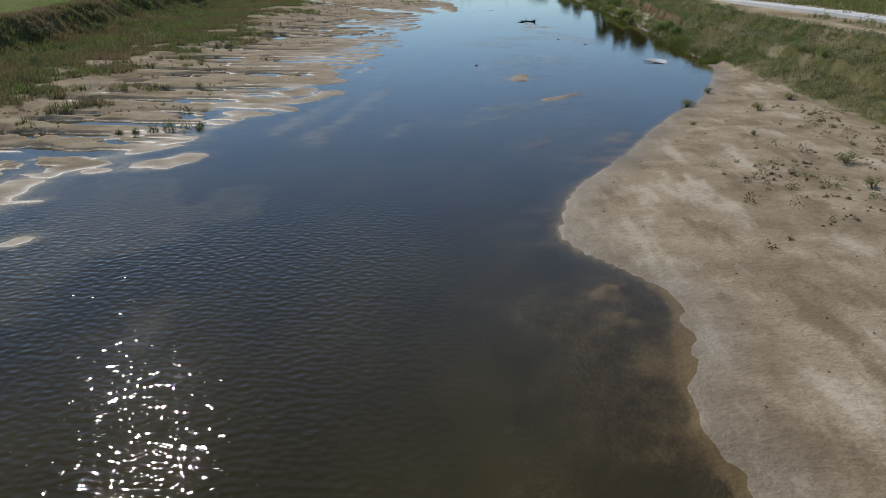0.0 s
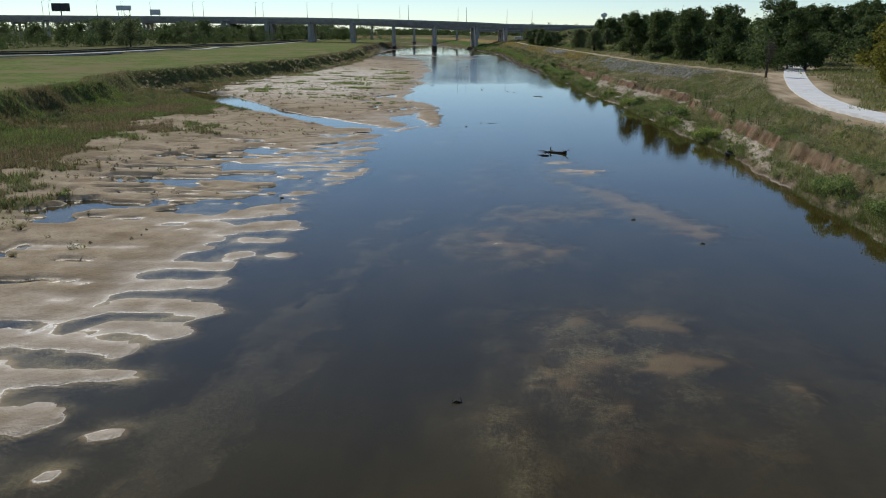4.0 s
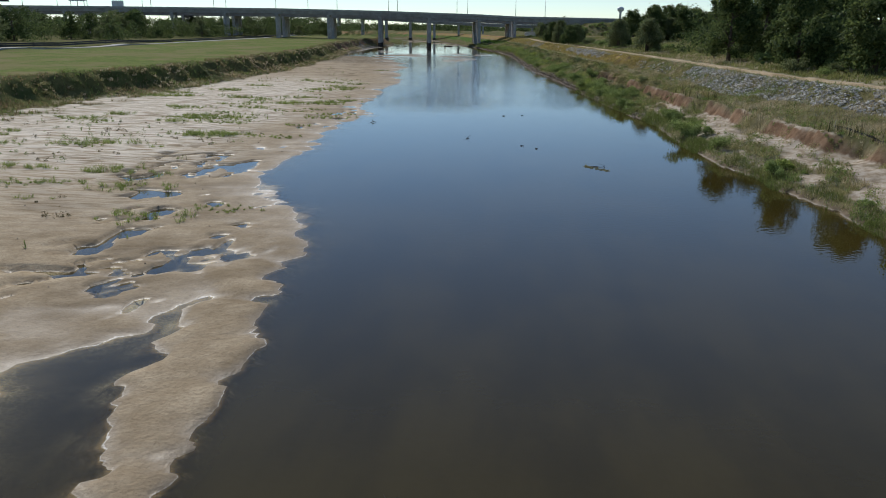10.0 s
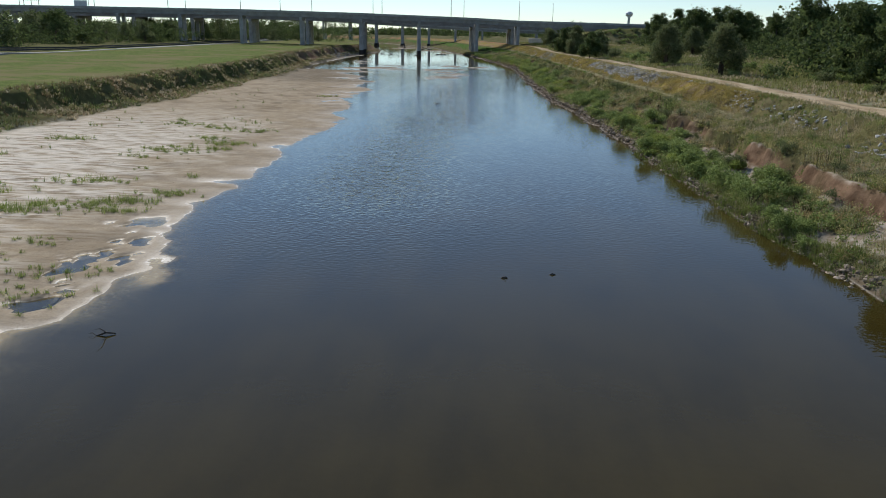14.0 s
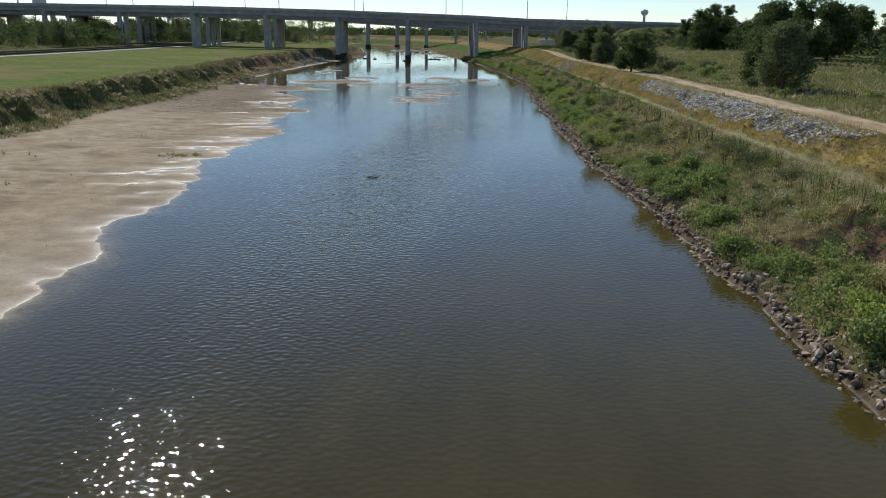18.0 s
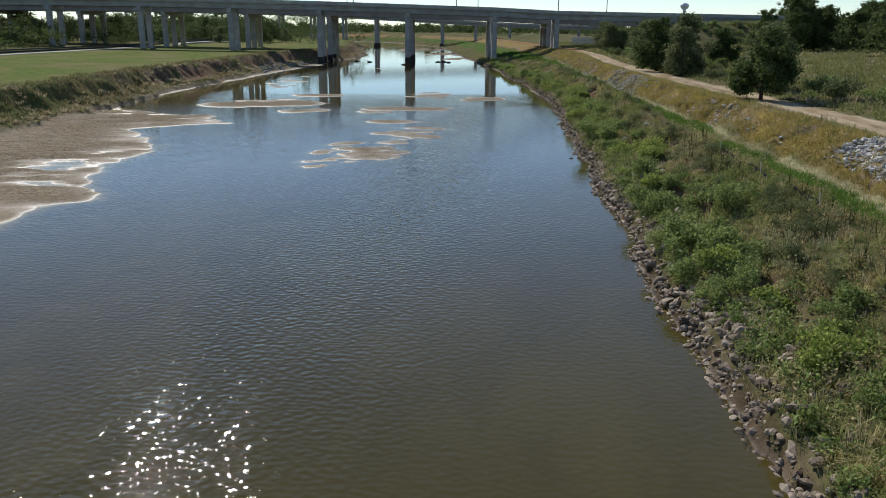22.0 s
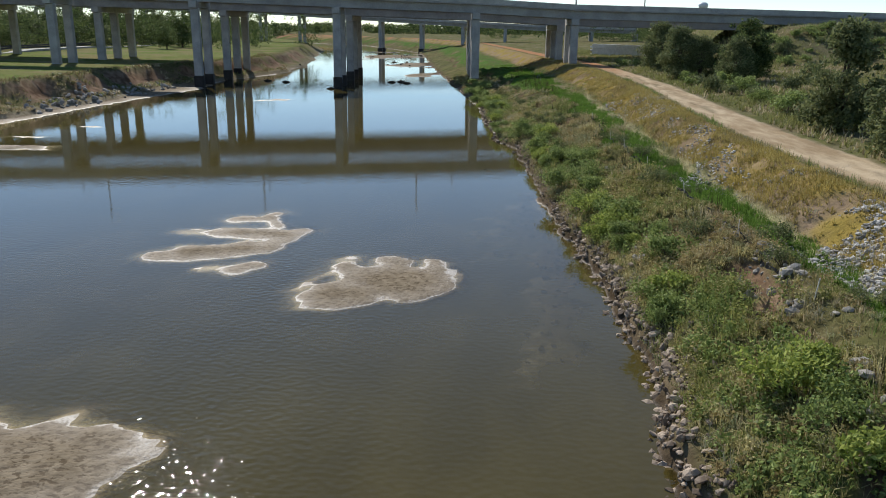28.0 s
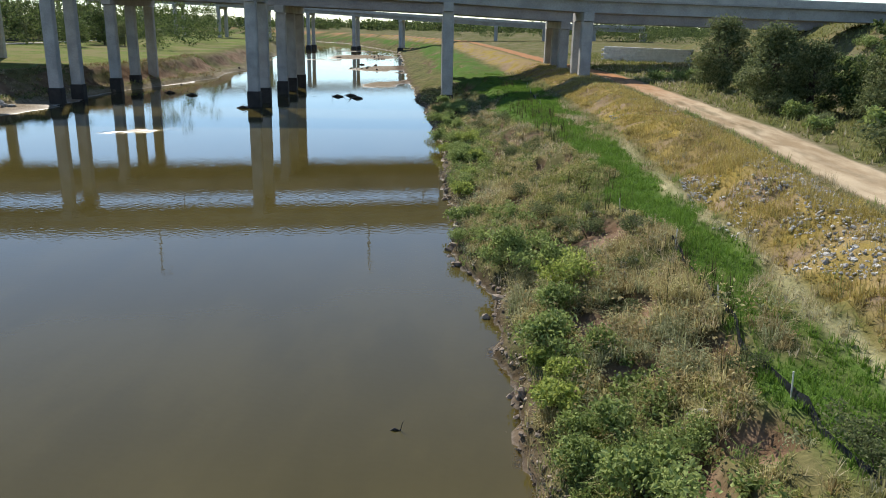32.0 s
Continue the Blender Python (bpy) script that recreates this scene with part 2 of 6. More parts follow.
CREST_X = [-48, -48, -49, -53, -55, -61, -54, -47.4, -45, -45.6, -49, -54, -56.6, -57.5, -59, -60, -58, -55, -61, -76, -96, -140, -238, -510]
# bank sections from the toe (0) to the track (1)
LOW_S, LOW_Z = [0, 0.12, 0.30, 0.40, 0.43, 0.58, 0.75, 0.9, 1.0], [0.1, 0.5, 0.95, 1.35, 2.5, 2.75, 3.4, 4.8, 4.9]
HIGH_S, HIGH_Z = [0, 0.08, 0.3, 0.44, 0.5, 0.62, 0.7, 0.87, 1.0], [0.05, 0.7, 1.9, 2.9, 3.15, 3.05, 3.3, 4.8, 4.9]
# lobes of sand at the edge of the left flats: half width, and a line along the middle
FLATS = [
    (0.91, [(-18.1, 54.3), (-14.1, 53.4), (-12.9, 52.9)]), (0.85, [(-16.1, 51.2), (-14.4, 51.2)]), (0.96, [(-16.6, 56.1), (-13.1, 55.7), (-11.8, 57.3), (-11.1, 59.8)]), (1.14, [(-14.8, 73.8), (-13.0, 74.0)]), (0.72, [(-16.7, 76.6), (-13.2, 76.8), (-11.0, 77.2)]), (0.82, [(-18.8, 79.6), (-14.8, 79.7), (-12.3, 79.1)]), (0.96, [(-19.9, 82.4), (-16.7, 83.3), (-15.3, 82.9)]), (0.86, [(-13.5, 81.5), (-11.0, 80.9)]), (1.0, [(-13.9, 83.8), (-10.5, 83.4)]), (0.94, [(-17.2, 85.8), (-11.5, 86.9)]), (0.93, [(-17.7, 89.4), (-11.8, 89.7)]), (0.75, [(-22.5, 92.0), (-13.9, 92.5)]), (0.59, [(-16.4, 94.6), (-13.6, 94.3)]), (1.2, [(-13.8, 96.7), (-10.6, 97.8)]), (0.75, [(-14.9, 99.5), (-11.6, 100.9)]), (0.43, [(-10.4, 110.5), (-9.7, 111.2)]),
]
FLATS_2 = [
    (0.63, [(-10.7, 112.7), (-9.3, 113.3)]), (0.74, [(-10.7, 115.0), (-9.1, 114.6)]), (0.41, [(-9.2, 115.2), (-8.6, 115.7), (-8.6, 117.6)]), (0.57, [(-11.7, 117.0), (-10.9, 117.1)]), (0.6, [(-14.0, 116.5), (-12.6, 116.7)]), (0.61, [(-11.5, 118.8), (-10.1, 119.1)]), (0.65, [(-10.9, 120.9), (-9.6, 121.1)]), (0.67, [(-16.0, 118.9), (-12.0, 119.3)]), (0.97, [(-17.3, 120.9), (-13.1, 121.6)]), (0.47, [(-13.1, 123.0), (-11.6, 123.1)]), (0.63, [(-16.3, 123.3), (-14.2, 123.8)]), (0.29, [(-13.9, 124.4), (-12.8, 124.6)]), (0.53, [(-13.1, 124.8), (-10.2, 125.1)]), (0.98, [(-11.4, 126.3), (-10.1, 129.1)]), (0.61, [(-13.9, 127.0), (-11.4, 127.7)]), (0.96, [(-13.9, 129.9), (-10.3, 132.6)]), (1.91, [(-18.3, 132.9), (-12.1, 136.6)]), (2.74, [(-22.6, 140.5), (-13.7, 142.9)]),
]
FLATS_3 = [
    (1.03, [(-12.4, 138.0), (-10.4, 138.6)]), (0.49, [(-17.3, 126.0), (-15.5, 126.1)]), (0.99, [(-22.9, 130.3), (-16.4, 128.7)]), (0.9, [(-25.5, 134.3), (-20.9, 135.3)]), (0.38, [(-10.1, 73.2), (-9.7, 73.4)]), (0.31, [(-10.5, 70.9), (-10.3, 71.3)]), (0.62, [(-11.7, 91.6), (-11.1, 91.7)]), (0.59, [(-12.0, 94.4), (-10.5, 94.5)]), (0.62, [(-9.7, 91.5), (-9.1, 91.6)]), (0.59, [(-17.1, 26.2), (-16.9, 26.7)]), (1.0, [(-16.8, 37.5), (-16.3, 37.8)]), (0.52, [(-19.0, 36.3), (-18.4, 36.6)]), (0.71, [(-15.2, 38.4), (-15.1, 39.6)]), (0.32, [(-21.2, 30.7), (-19.0, 31.4)]), (0.5, [(-12.2, 148.7), (-10.5, 149.4), (-9.7, 151.0)]), (0.7, [(-10.5, 146.2), (-9.5, 147.6), (-8.8, 149.1)]),
]
# low bars in midstream, in the same way
BARS = [
    (1.5, [(-5.3, 386.0), (-4.3, 382.0)]), (0.95, [(-8.4, 388.5), (-6.8, 389.6)]), (1.32, [(-6.9, 385.8), (-4.0, 386.2)]), (0.8, [(-6.2, 382.8), (-1.9, 384.2)]), (1.58, [(-4.8, 381.4), (-3.3, 381.4)]), (0.62, [(-8.5, 378.5), (-6.9, 379.4)]), (0.6, [(-7.2, 379.9), (-6.3, 380.8)]), (0.47, [(-7.8, 376.1), (-7.0, 376.6)]), (0.27, [(-5.5, 378.8), (-4.9, 378.9)]), (0.75, [(-4.3, 390.2), (-3.0, 390.4)]), (0.69, [(-4.6, 397.7), (-1.1, 398.7)]), (0.92, [(-3.4, 395.8), (-0.0, 394.7)]), (0.98, [(-2.9, 401.7), (0.1, 401.5)]), (1.67, [(-7.1, 406.8), (-5.3, 407.2)]), (1.32, [(-11.2, 417.2), (-9.5, 417.8)]), (4.25, [(-31.8, 424.9), (-23.3, 427.4)]), (1.69, [(-20.6, 417.3), (-18.1, 418.4)]), (2.4, [(-25.5, 441.6), (-22.0, 441.5)]),
]
BARS_2 = [
    (0.72, [(-8.9, 383.1), (-8.6, 384.1)]), (1.56, [(-34.3, 408.0), (-30.2, 409.1)]), (1.06, [(-30.0, 402.0), (-25.7, 403.0)]), (1.08, [(-4.6, 398.2), (-3.4, 396.5)]), (1.27, [(-2.9, 396.1), (-0.6, 394.9)]), (0.58, [(-3.4, 397.9), (-1.0, 398.8)]), (0.88, [(-5.7, 396.9), (-5.1, 397.1)]), (0.58, [(-0.5, 400.9), (0.4, 401.4)]), (1.62, [(-27.9, 423.8), (-23.3, 427.9)]), (1.31, [(-20.7, 416.3), (-18.5, 418.9)]), (1.2, [(-32.5, 430.3), (-27.0, 431.1)]), (0.8, [(-27.7, 433.7), (-26.0, 434.2)]), (2.6, [(-9.6, 421.9), (-3.8, 422.9)]), (2.6, [(3.75, 439.1), (4.0, 439.2)]), (1.8, [(1.3, 437.0), (2.0, 437.4)]), (0.62, [(0.9, 441.3), (2.0, 439.1)]), (0.75, [(3.0, 442.5), (3.5, 442.1)]), (0.68, [(5.3, 442.2), (5.4, 441.0)]), (1.25, [(5.1, 438.6), (5.4, 438.9)]),
]
BARS_3 = [
    (0.5, [(3.7, 66.8), (4.0, 69.6)]), (0.36, [(5.4, 57.6), (6.6, 58.7), (7.9, 60.6)]),
    (0.8, [(-7.3, 449.8), (-7.0, 449.8)]), (0.65, [(-5.9, 449.9), (-5.8, 450.3)]), (0.4, [(-5.9, 450.9), (-5.6, 451.5)]), (0.45, [(-5.2, 449.4), (-4.5, 448.2)]), (1.2, [(-7.0, 446.6), (-3.8, 446.7)]), (0.65, [(-3.2, 447.4), (-3.0, 447.6)]), (0.75, [(-3.6, 445.2), (-3.3, 445.6)]), (1.42, [(-7.4, 442.5), (-4.8, 443.5)]), (0.9, [(-3.9, 443.6), (-3.8, 444.2)]), (0.85, [(-8.5, 441.7), (-8.0, 441.9)]), (0.66, [(-4.2, 439.8), (-3.6, 440.7)]),
]
# salt-crusted patches awash
LACE = [
    (0.6, [(-3.6, 392.9), (-2.1, 393.0)]), (0.7, [(-3.5, 390.1), (-3.3, 390.5)]), (0.6, [(-8.9, 383.1), (-8.6, 384.1)]), (0.35, [(-0.3, 437.7), (-0.1, 438.9), (0.3, 440.1)]), (0.4, [(0.4, 442.1), (1.2, 442.5)]), (0.4, [(6.3, 441.1), (6.4, 439.6)]), (0.45, [(-9.4, 446.3), (-8.6, 446.7)]), (0.4, [(-5.5, 439.8), (-5.0, 440.5)]), (0.8, [(-8.6, 143.6), (-7.6, 145.2)]), (0.5, [(-6.9, 146.4), (-6.4, 147.3)]), (0.5, [(-4.7, 147.6), (-4.6, 149.5)]), (0.9, [(-6.6, 174.6), (-7.6, 178.6)]), (0.7, [(-9.2, 181.0), (-11.4, 186.0)]), (0.6, [(-9.6, 226.5), (-11.8, 232.5)]),
]
# shoals under the surface: height, half width, and a line along the middle
SHELVES = [
    (-0.05, 2.4, [(1.5, 95.1), (3.2, 92.9)]), (-0.06, 1.55, [(4.6, 82.8), (4.5, 79.0)]), (-0.06, 0.84, [(3.8, 78.5), (4.5, 75.6)]), (-0.015, 0.87, [(7.4, 82.9), (8.5, 82.7)]), (-0.02, 0.83, [(6.9, 79.1), (8.4, 79.4)]), (-0.11, 1.05, [(5.5, 76.8), (7.7, 76.5)]), (-0.11, 1.17, [(4.8, 73.3), (7.5, 73.4)]), (-0.06, 2.23, [(3.7, 101.4), (7.0, 102.3)]), (-0.012, 1.4, [(9.2, 109.8), (11.3, 103.2), (13.8, 97.4)]), (-0.02, 0.67, [(4.6, 93.5), (5.2, 93.6)]), (0.01, 1.35, [(8.2, 117.4), (9.6, 117.4)]), (-0.06, 0.33, [(11.1, 77.1), (11.4, 76.5)]), (-0.12, 0.75, [(1.9, 74.8), (2.3, 71.0)]), (-0.06, 0.73, [(1.3, 53.6), (4.4, 55.1), (6.3, 57.5), (7.8, 60.3)]),
]
SHELVES_2 = [
    (-0.1, 0.57, [(-0.5, 48.3), (1.2, 50.4), (3.1, 52.3), (8.3, 56.1)]), (-0.06, 0.42, [(3.0, 42.6), (4.7, 45.0), (7.0, 47.4)]), (-0.045, 0.8, [(6.6, 40.0), (8.2, 43.3), (9.4, 46.4)]), (-0.055, 1.5, [(3.2, 67.6), (4.5, 69.1)]), (-0.12, 0.25, [(-8.9, 42.8), (-8.4, 44.1)]), (-0.16, 0.45, [(-4.8, 45.2), (-4.0, 49.2)]), (-0.15, 0.57, [(-9.8, 44.5), (-8.6, 47.9), (-7.8, 52.7), (-7.0, 62.4)]), (-0.15, 0.62, [(-11.8, 45.7), (-10.8, 50.0), (-9.9, 58.4)]), (0.01, 0.72, [(7.4, 121.5), (8.6, 121.9)]), (0.012, 0.93, [(9.1, 117.4), (9.6, 116.6)]), (-0.06, 0.78, [(7.4, 116.9), (7.3, 113.6), (7.7, 111.9), (8.7, 110.7)]), (-0.25, 1.25, [(1.1, 109.6), (1.8, 114.6), (2.6, 123.5)]), (-0.14, 0.65, [(-4.7, 113.6), (-4.6, 115.8)]),
]
SHELVES_3 = [
    (-0.045, 0.7, [(4.3, 22.8), (4.9, 19.7), (4.8, 17.2), (4.8, 15.2), (5.1, 13.4)]), (-0.15, 0.7, [(3.1, 22.4), (3.2, 19.0), (3.2, 16.7), (3.4, 14.8)]),
    (-0.13, 1.6, [(3.8, 21.2), (5.2, 22.2)]), (-0.22, 1.3, [(2.8, 17.5), (4.2, 18.4)]), (-0.2, 0.7, [(3.2, 26.5), (3.2, 30.5)]), (-0.28, 1.2, [(2.2, 13.0), (3.6, 15.5)]), (-0.2, 1.5, [(5.0, 43.0), (9.0, 52.0)]),
]
# other islets: x, y, half length, half width, turn in degrees, height
ISLETS = [
    (-38.3, 457.3, 0.6, 0.4, 0, 0.06), (-35.3, 458.3, 1.4, 0.8, 5, 0.1), (-37.6, 460.9, 1.2, 0.6, 5, 0.08), (-39.3, 467.2, 1.4, 0.8, 5, 0.08), (-36.9, 474.0, 2.6, 1.5, 5, 0.1), (-34.5, 462.3, 1.1, 0.5, 5, 0.08), (-39.0, 489.5, 1.3, 0.7, 5, 0.08), (-28.7, 526.6, 2.6, 1.6, 40, 0.06), (-40.5, 480.5, 1.6, 0.6, 5, 0.06), (-22.0, 655, 9.0, 14.0, -12, 0.25), (-40.0, 720, 10.0, 16.0, -10, 0.25), (-14.0, 600, 3.0, 9.0, -10, 0.2), (-12.0, 637, 8.0, 3.0, -8, 0.2), (-8.0, 612, 3.5, 2.0, 0, 0.15), (-55, 770, 9.0, 6.0, 0, 0.25), (-30, 752, 9.0, 5.0, 0, 0.25), (-48, 690, 5.0, 3.0, 0, 0.15),
]
ISLANDS_3 = [
    (-5.9, 160.5, 1.5, 10.5, 6.6, 0.18),
]
# pale shoals just under the surface
SHOALS = [
    (-6.6, 79.2, 1.4, 14.4, -8, -0.30), (-2.4, 140.4, 1.2, 6.0, 0, -0.28), (-15.6, 28.8, 3.6, 9.6, 10, -0.3), (9.0, 72.0, 6.0, 9.6, 0, -0.30),
    (-6.0, 412.8, 14.4, 10.8, 0, -0.5), (-21.6, 396.0, 12.0, 19.2, 0, -0.5), (0.0, 439.2, 10.8, 7.2, 0, -0.5), (-12.0, 360.0, 7.2, 36.0, 0, -0.4), (9.6, 452, 1.6, 7.0, -8, -0.28), (11.2, 440, 1.0, 8.0, -4, -0.25),
]
ALL_BARS = ISLETS + ISLANDS_3
BARS_ALL = FLATS + FLATS_2 + FLATS_3 + BARS + BARS_2 + BARS_3
MIDSTREAM = len(FLATS + FLATS_2 + FLATS_3)
SHELVES_ALL = SHELVES + SHELVES_2 + SHELVES_3


def line(y, ys, xs):
    """x of a line of the plan at y, eased between its points."""
    y = np.asarray(y, float)
    ease = 0.8 if ys is LEFT_Y else 1.2
    return (np.interp(y - ease, ys, xs) + np.interp(y, ys, xs) + np.interp(y + ease, ys, xs)) / 3


def waterside(y):
    """x of the right waterline with its small bays."""
    y = np.asarray(y, float)
    return line(y, RIGHT_Y, RIGHT_X) + (0.35 * fbm(y / 2.2, y * 0 + 0.5, 21, 3) + 0.5 * fbm(y / 9, y * 0 + 0.5, 23, 2)) * ramp(y, 70, 100)


def mound(x, y, cx, cy, rx, ry, turn, rough, seed):
    """1 in the middle of a lobed patch, 0 at its edge, negative outside."""
    c, s = math.cos(radians(turn)), math.sin(radians(turn))
    u, v = (c * (x - cx) + s * (y - cy)) / rx, (-s * (x - cx) + c * (y - cy)) / ry
    wob = rough * fbm(x / (0.55 * min(rx, ry) + 0.5), y / (0.55 * min(rx, ry) + 0.5), seed, 3)
    return 1 - np.sqrt(u * u + v * v) + wob


def channel(x, y, points, width):
    """1 along a polyline, 0 beyond its width."""
    best = np.full(np.shape(x), 1e9)
    for (ax, ay), (bx, by) in zip(points, points[1:]):
        dx, dy = bx - ax, by - ay
        t = np.clip(((x - ax) * dx + (y - ay) * dy) / (dx * dx + dy * dy), 0, 1)
        best = np.minimum(best, np.hypot(x - ax - t * dx, y - ay - t * dy))
    return 1 - ramp(best, width * 0.35, width)


def reach(x, y, points):
    """Distance from a line through points."""
    best = np.full(np.shape(x), 1e9)
    for (ax, ay), (bx, by) in zip(points, points[1:]):
        dx, dy = bx - ax, by - ay
        t = np.clip(((x - ax) * dx + (y - ay) * dy) / (dx * dx + dy * dy), 0, 1)
        best = np.minimum(best, np.hypot(x - ax - t * dx, y - ay - t * dy))
    return best


def near_line(x, y, points, pad):
    """Which places lie within the box of a line and a margin."""
    xs, ys = [p[0] for p in points], [p[1] for p in points]
    return (x > min(xs) - pad) & (x < max(xs) + pad) & (y > min(ys) - pad) & (y < max(ys) + pad)


TRAIL_LINE = [(44.4, 48.0), (41.4, 74.4), (38.2, 96.0), (36.4, 114.0), (36.4, 129.6), (39.6, 150.0), (46.2, 169.2), (54.0, 189.6), (66.0, 216.0), (76.8, 246.0)]
FORK_LINE = [(34.8, 72.0), (33.0, 102.0), (33.4, 120.0), (36.6, 146.4), (43.2, 168.0), (45.6, 180.0)]
INLET = [(-46, 190), (-38.4, 177.5), (-29, 164.5), (-22, 155.8), (-15.4, 148.4), (-11.0, 143.6), (-7, 139), (-3, 134)]
BACKWATER = [(-56, 200), (-48, 192), (-42, 180)]


def ground(x, y):
    """Height of the ground, and the share of each cover on it."""
    x, y = np.broadcast_arrays(np.asarray(x, float), np.asarray(y, float))
    return tuple(np.reshape(v, x.shape) for v in ground_along(x.ravel(), y.ravel()))


def ground_along(x, y):
    xr, xt = line(y, RIGHT_Y, RIGHT_X), line(y, TRACK_Y, TRACK_X)
    xl, xc = line(y, LEFT_Y, LEFT_X), line(y, CREST_Y, CREST_X)
    broad, mid, fine = fbm(x / 14, y / 14, 3), fbm(x / 3.1, y / 3.1, 7), fbm(x / 0.9, y / 0.9, 11, 3)
    xr = xr + (0.35 * fbm(y / 2.2, y * 0 + 0.5, 21, 3) + 0.5 * fbm(y / 9, y * 0 + 0.5, 23, 2)) * ramp(y, 70, 100) + 0.25 * mid * (1 - ramp(y, 70, 100))
    near_bar = 1 - ramp(y, 76.8, 91.2)
    toe = np.maximum(xr + 0.4, np.where(near_bar > 0, xr * (1 - near_bar) + near_bar * np.maximum(xr, 24.3 - 0.012 * y), xr))
    # bed
    bed = -0.16 * np.clip(xr - x, 0, 7) - 0.08 * mid - 0.1 * broad
    left_bed = -0.05 * np.clip(x - xl, 0, 26) + 0.03 * mid - 0.06 * broad * ramp(x - xl, 1, 6)
    z = np.maximum(np.minimum(bed, left_bed), -1.3) - 0.02
    # left flats: fingers of sand reaching into the water
    finger = fbm(x / 9 + 0.6 * mid, y / 1.9 + 0.5 * fbm(x / 5, y / 5, 31), 33, 3)
    many = ramp(y, 20, 45) * (1 - 0.75 * ramp(y, 118, 150)) * (1 - ramp(y, 165, 185)) + 0.3 * ramp(y, 288, 308) * (1 - ramp(y, 378, 395)) + 0.45 * ramp(y, 395, 410) * (1 - ramp(y, 430, 450))
    inward = xl - x
    flat = np.where(inward > 0, 0.013 * np.clip(inward, 0, 9) + 0.028 * np.clip(inward - 9, 0, 18), 0.06 * inward) + 0.02 + (0.03 + 0.045 * many) * finger * (1 - ramp(inward, 14, 24)) * ramp(inward, -7, -1) + 0.02 * mid
    z = np.maximum(z, np.minimum(flat, 0.55 + 0.1 * broad))
    ripple = np.sin(y * 2.6 + 2.2 * fbm(x / 6, y / 6, 41) + 0.25 * x) * 0.03 * ramp(inward, 4, 9) * ramp(y, 170, 200) * (1 - ramp(y, 250, 285))
    z = z + ripple
    # pools on the flats
    pool = ramp(fbm(x / 4.2 + 0.5 * mid, y / 1.25 + 0.3 * mid, 51, 3) + 0.25 * fbm(x / 12, y / 12, 53, 2), 0.12, 0.36) * np.clip(1.3 * many , 0, 1) * ramp(inward, 0, 3) * (1 - ramp(inward, 13, 20))
    crackle = ramp(fbm(x / 3.4 + 0.4 * mid, y / 1.8, 55, 3), 0.05, 0.24) * ramp(y, 92, 106) * (1 - ramp(y, 134, 142)) * ramp(inward, -3, 0.5) * (1 - ramp(inward, 11, 17))
    pool = np.maximum(pool, crackle)
    # a lace of small puddles where the spit joins the bar
    veins = (1 - ramp(np.abs(fbm(x / 2.2 + 0.3 * mid, y / 3.0, 58, 3)), 0.05, 0.13)) * ramp(fbm(x / 3, y / 4, 59, 2), -0.1, 0.25) + ramp(fbm(x / 1.8, y / 2.4, 56, 3), 0.42, 0.6)
    pool = np.maximum(pool, np.clip(veins, 0, 1) * ramp(inward, 0.6, 1.6) * (1 - ramp(inward, 9, 13)) * ramp(y, 158, 164) * (1 - ramp(y, 196, 206)))
    pool = np.maximum(pool, np.clip(veins, 0, 1) * ramp(inward, 0.4, 1.0) * (1 - ramp(inward, 3, 5)) * ramp(y, 212, 216) * (1 - ramp(y, 234, 240)))
    z = np.where(z > 0, z - (z + 0.09) * pool, z)
    wet = channel(x, y, INLET, 2.2 + 0.5 * mid + 0.06 * np.clip(x + 28, 0, 30) + 3.4 * ramp(-x, 25, 36)) + channel(x, y, BACKWATER, 4.0)
    z = np.where(inward > -6, z * (1 - np.clip(wet, 0, 1)) - 0.25 * np.clip(wet, 0, 1), z)
    z = np.where(z < 0, 3.0 * z - 0.04 * ramp(-z, 0.0, 0.03), z + 0.03 * ramp(z, 0.0, 0.012) * (x < 0))
    z = np.maximum(z, -1.6)
    # shoals and islands
    for k, (cx, cy, rx, ry, turn, h) in enumerate(SHOALS):
        w = near_line(x, y, [(cx, cy)], 2.2 * max(rx, ry) + 2)
        if w.any():
            m = mound(x[w], y[w], cx, cy, rx * 1.3, ry * 1.3, turn, 0.6, 60 + k)
            z[w] = np.maximum(z[w], np.minimum(h, -1.0 + 1.3 * ramp(m, -0.3, 0.5)) + 0.05 * fine[w] * (m > 0))
    ragged = 0.3 * fbm(x / 1.2, y / 1.0, 57, 3) + 0.14 * fine
    bays = 0.34 * fbm(x / 2.6, y / 2.2, 54, 3)
    for h, r, points in SHELVES_ALL:
        w = near_line(x, y, points, r + 4)
        if w.any():
            d = r - reach(x[w], y[w], points) + 3.0 * ragged[w] * min(r, 1.0)
            z[w] = np.maximum(z[w], np.where(d > 0, h - 0.05 * (1 - ramp(d, 0, 0.7 * r)), h - 0.05 + 0.22 * d) + 0.045 * fine[w] * (h < -0.03))
    for k, (cx, cy, rx, ry, turn, h) in enumerate(ALL_BARS):
        w = near_line(x, y, [(cx, cy)], 2.2 * max(rx, ry) + 2)
        if w.any():
            m = mound(x[w], y[w], cx, cy, rx * 1.08, ry * 1.08, turn, 0.42, 80 + k)
            top = h * (0.22 + 0.5 * ramp(m, 0, 0.5)) * np.sign(m) * np.minimum(1, np.abs(m) * 9) - 0.9 * np.clip(-m, 0, 1)
            z[w] = np.maximum(z[w], top + 0.012 * fine[w])
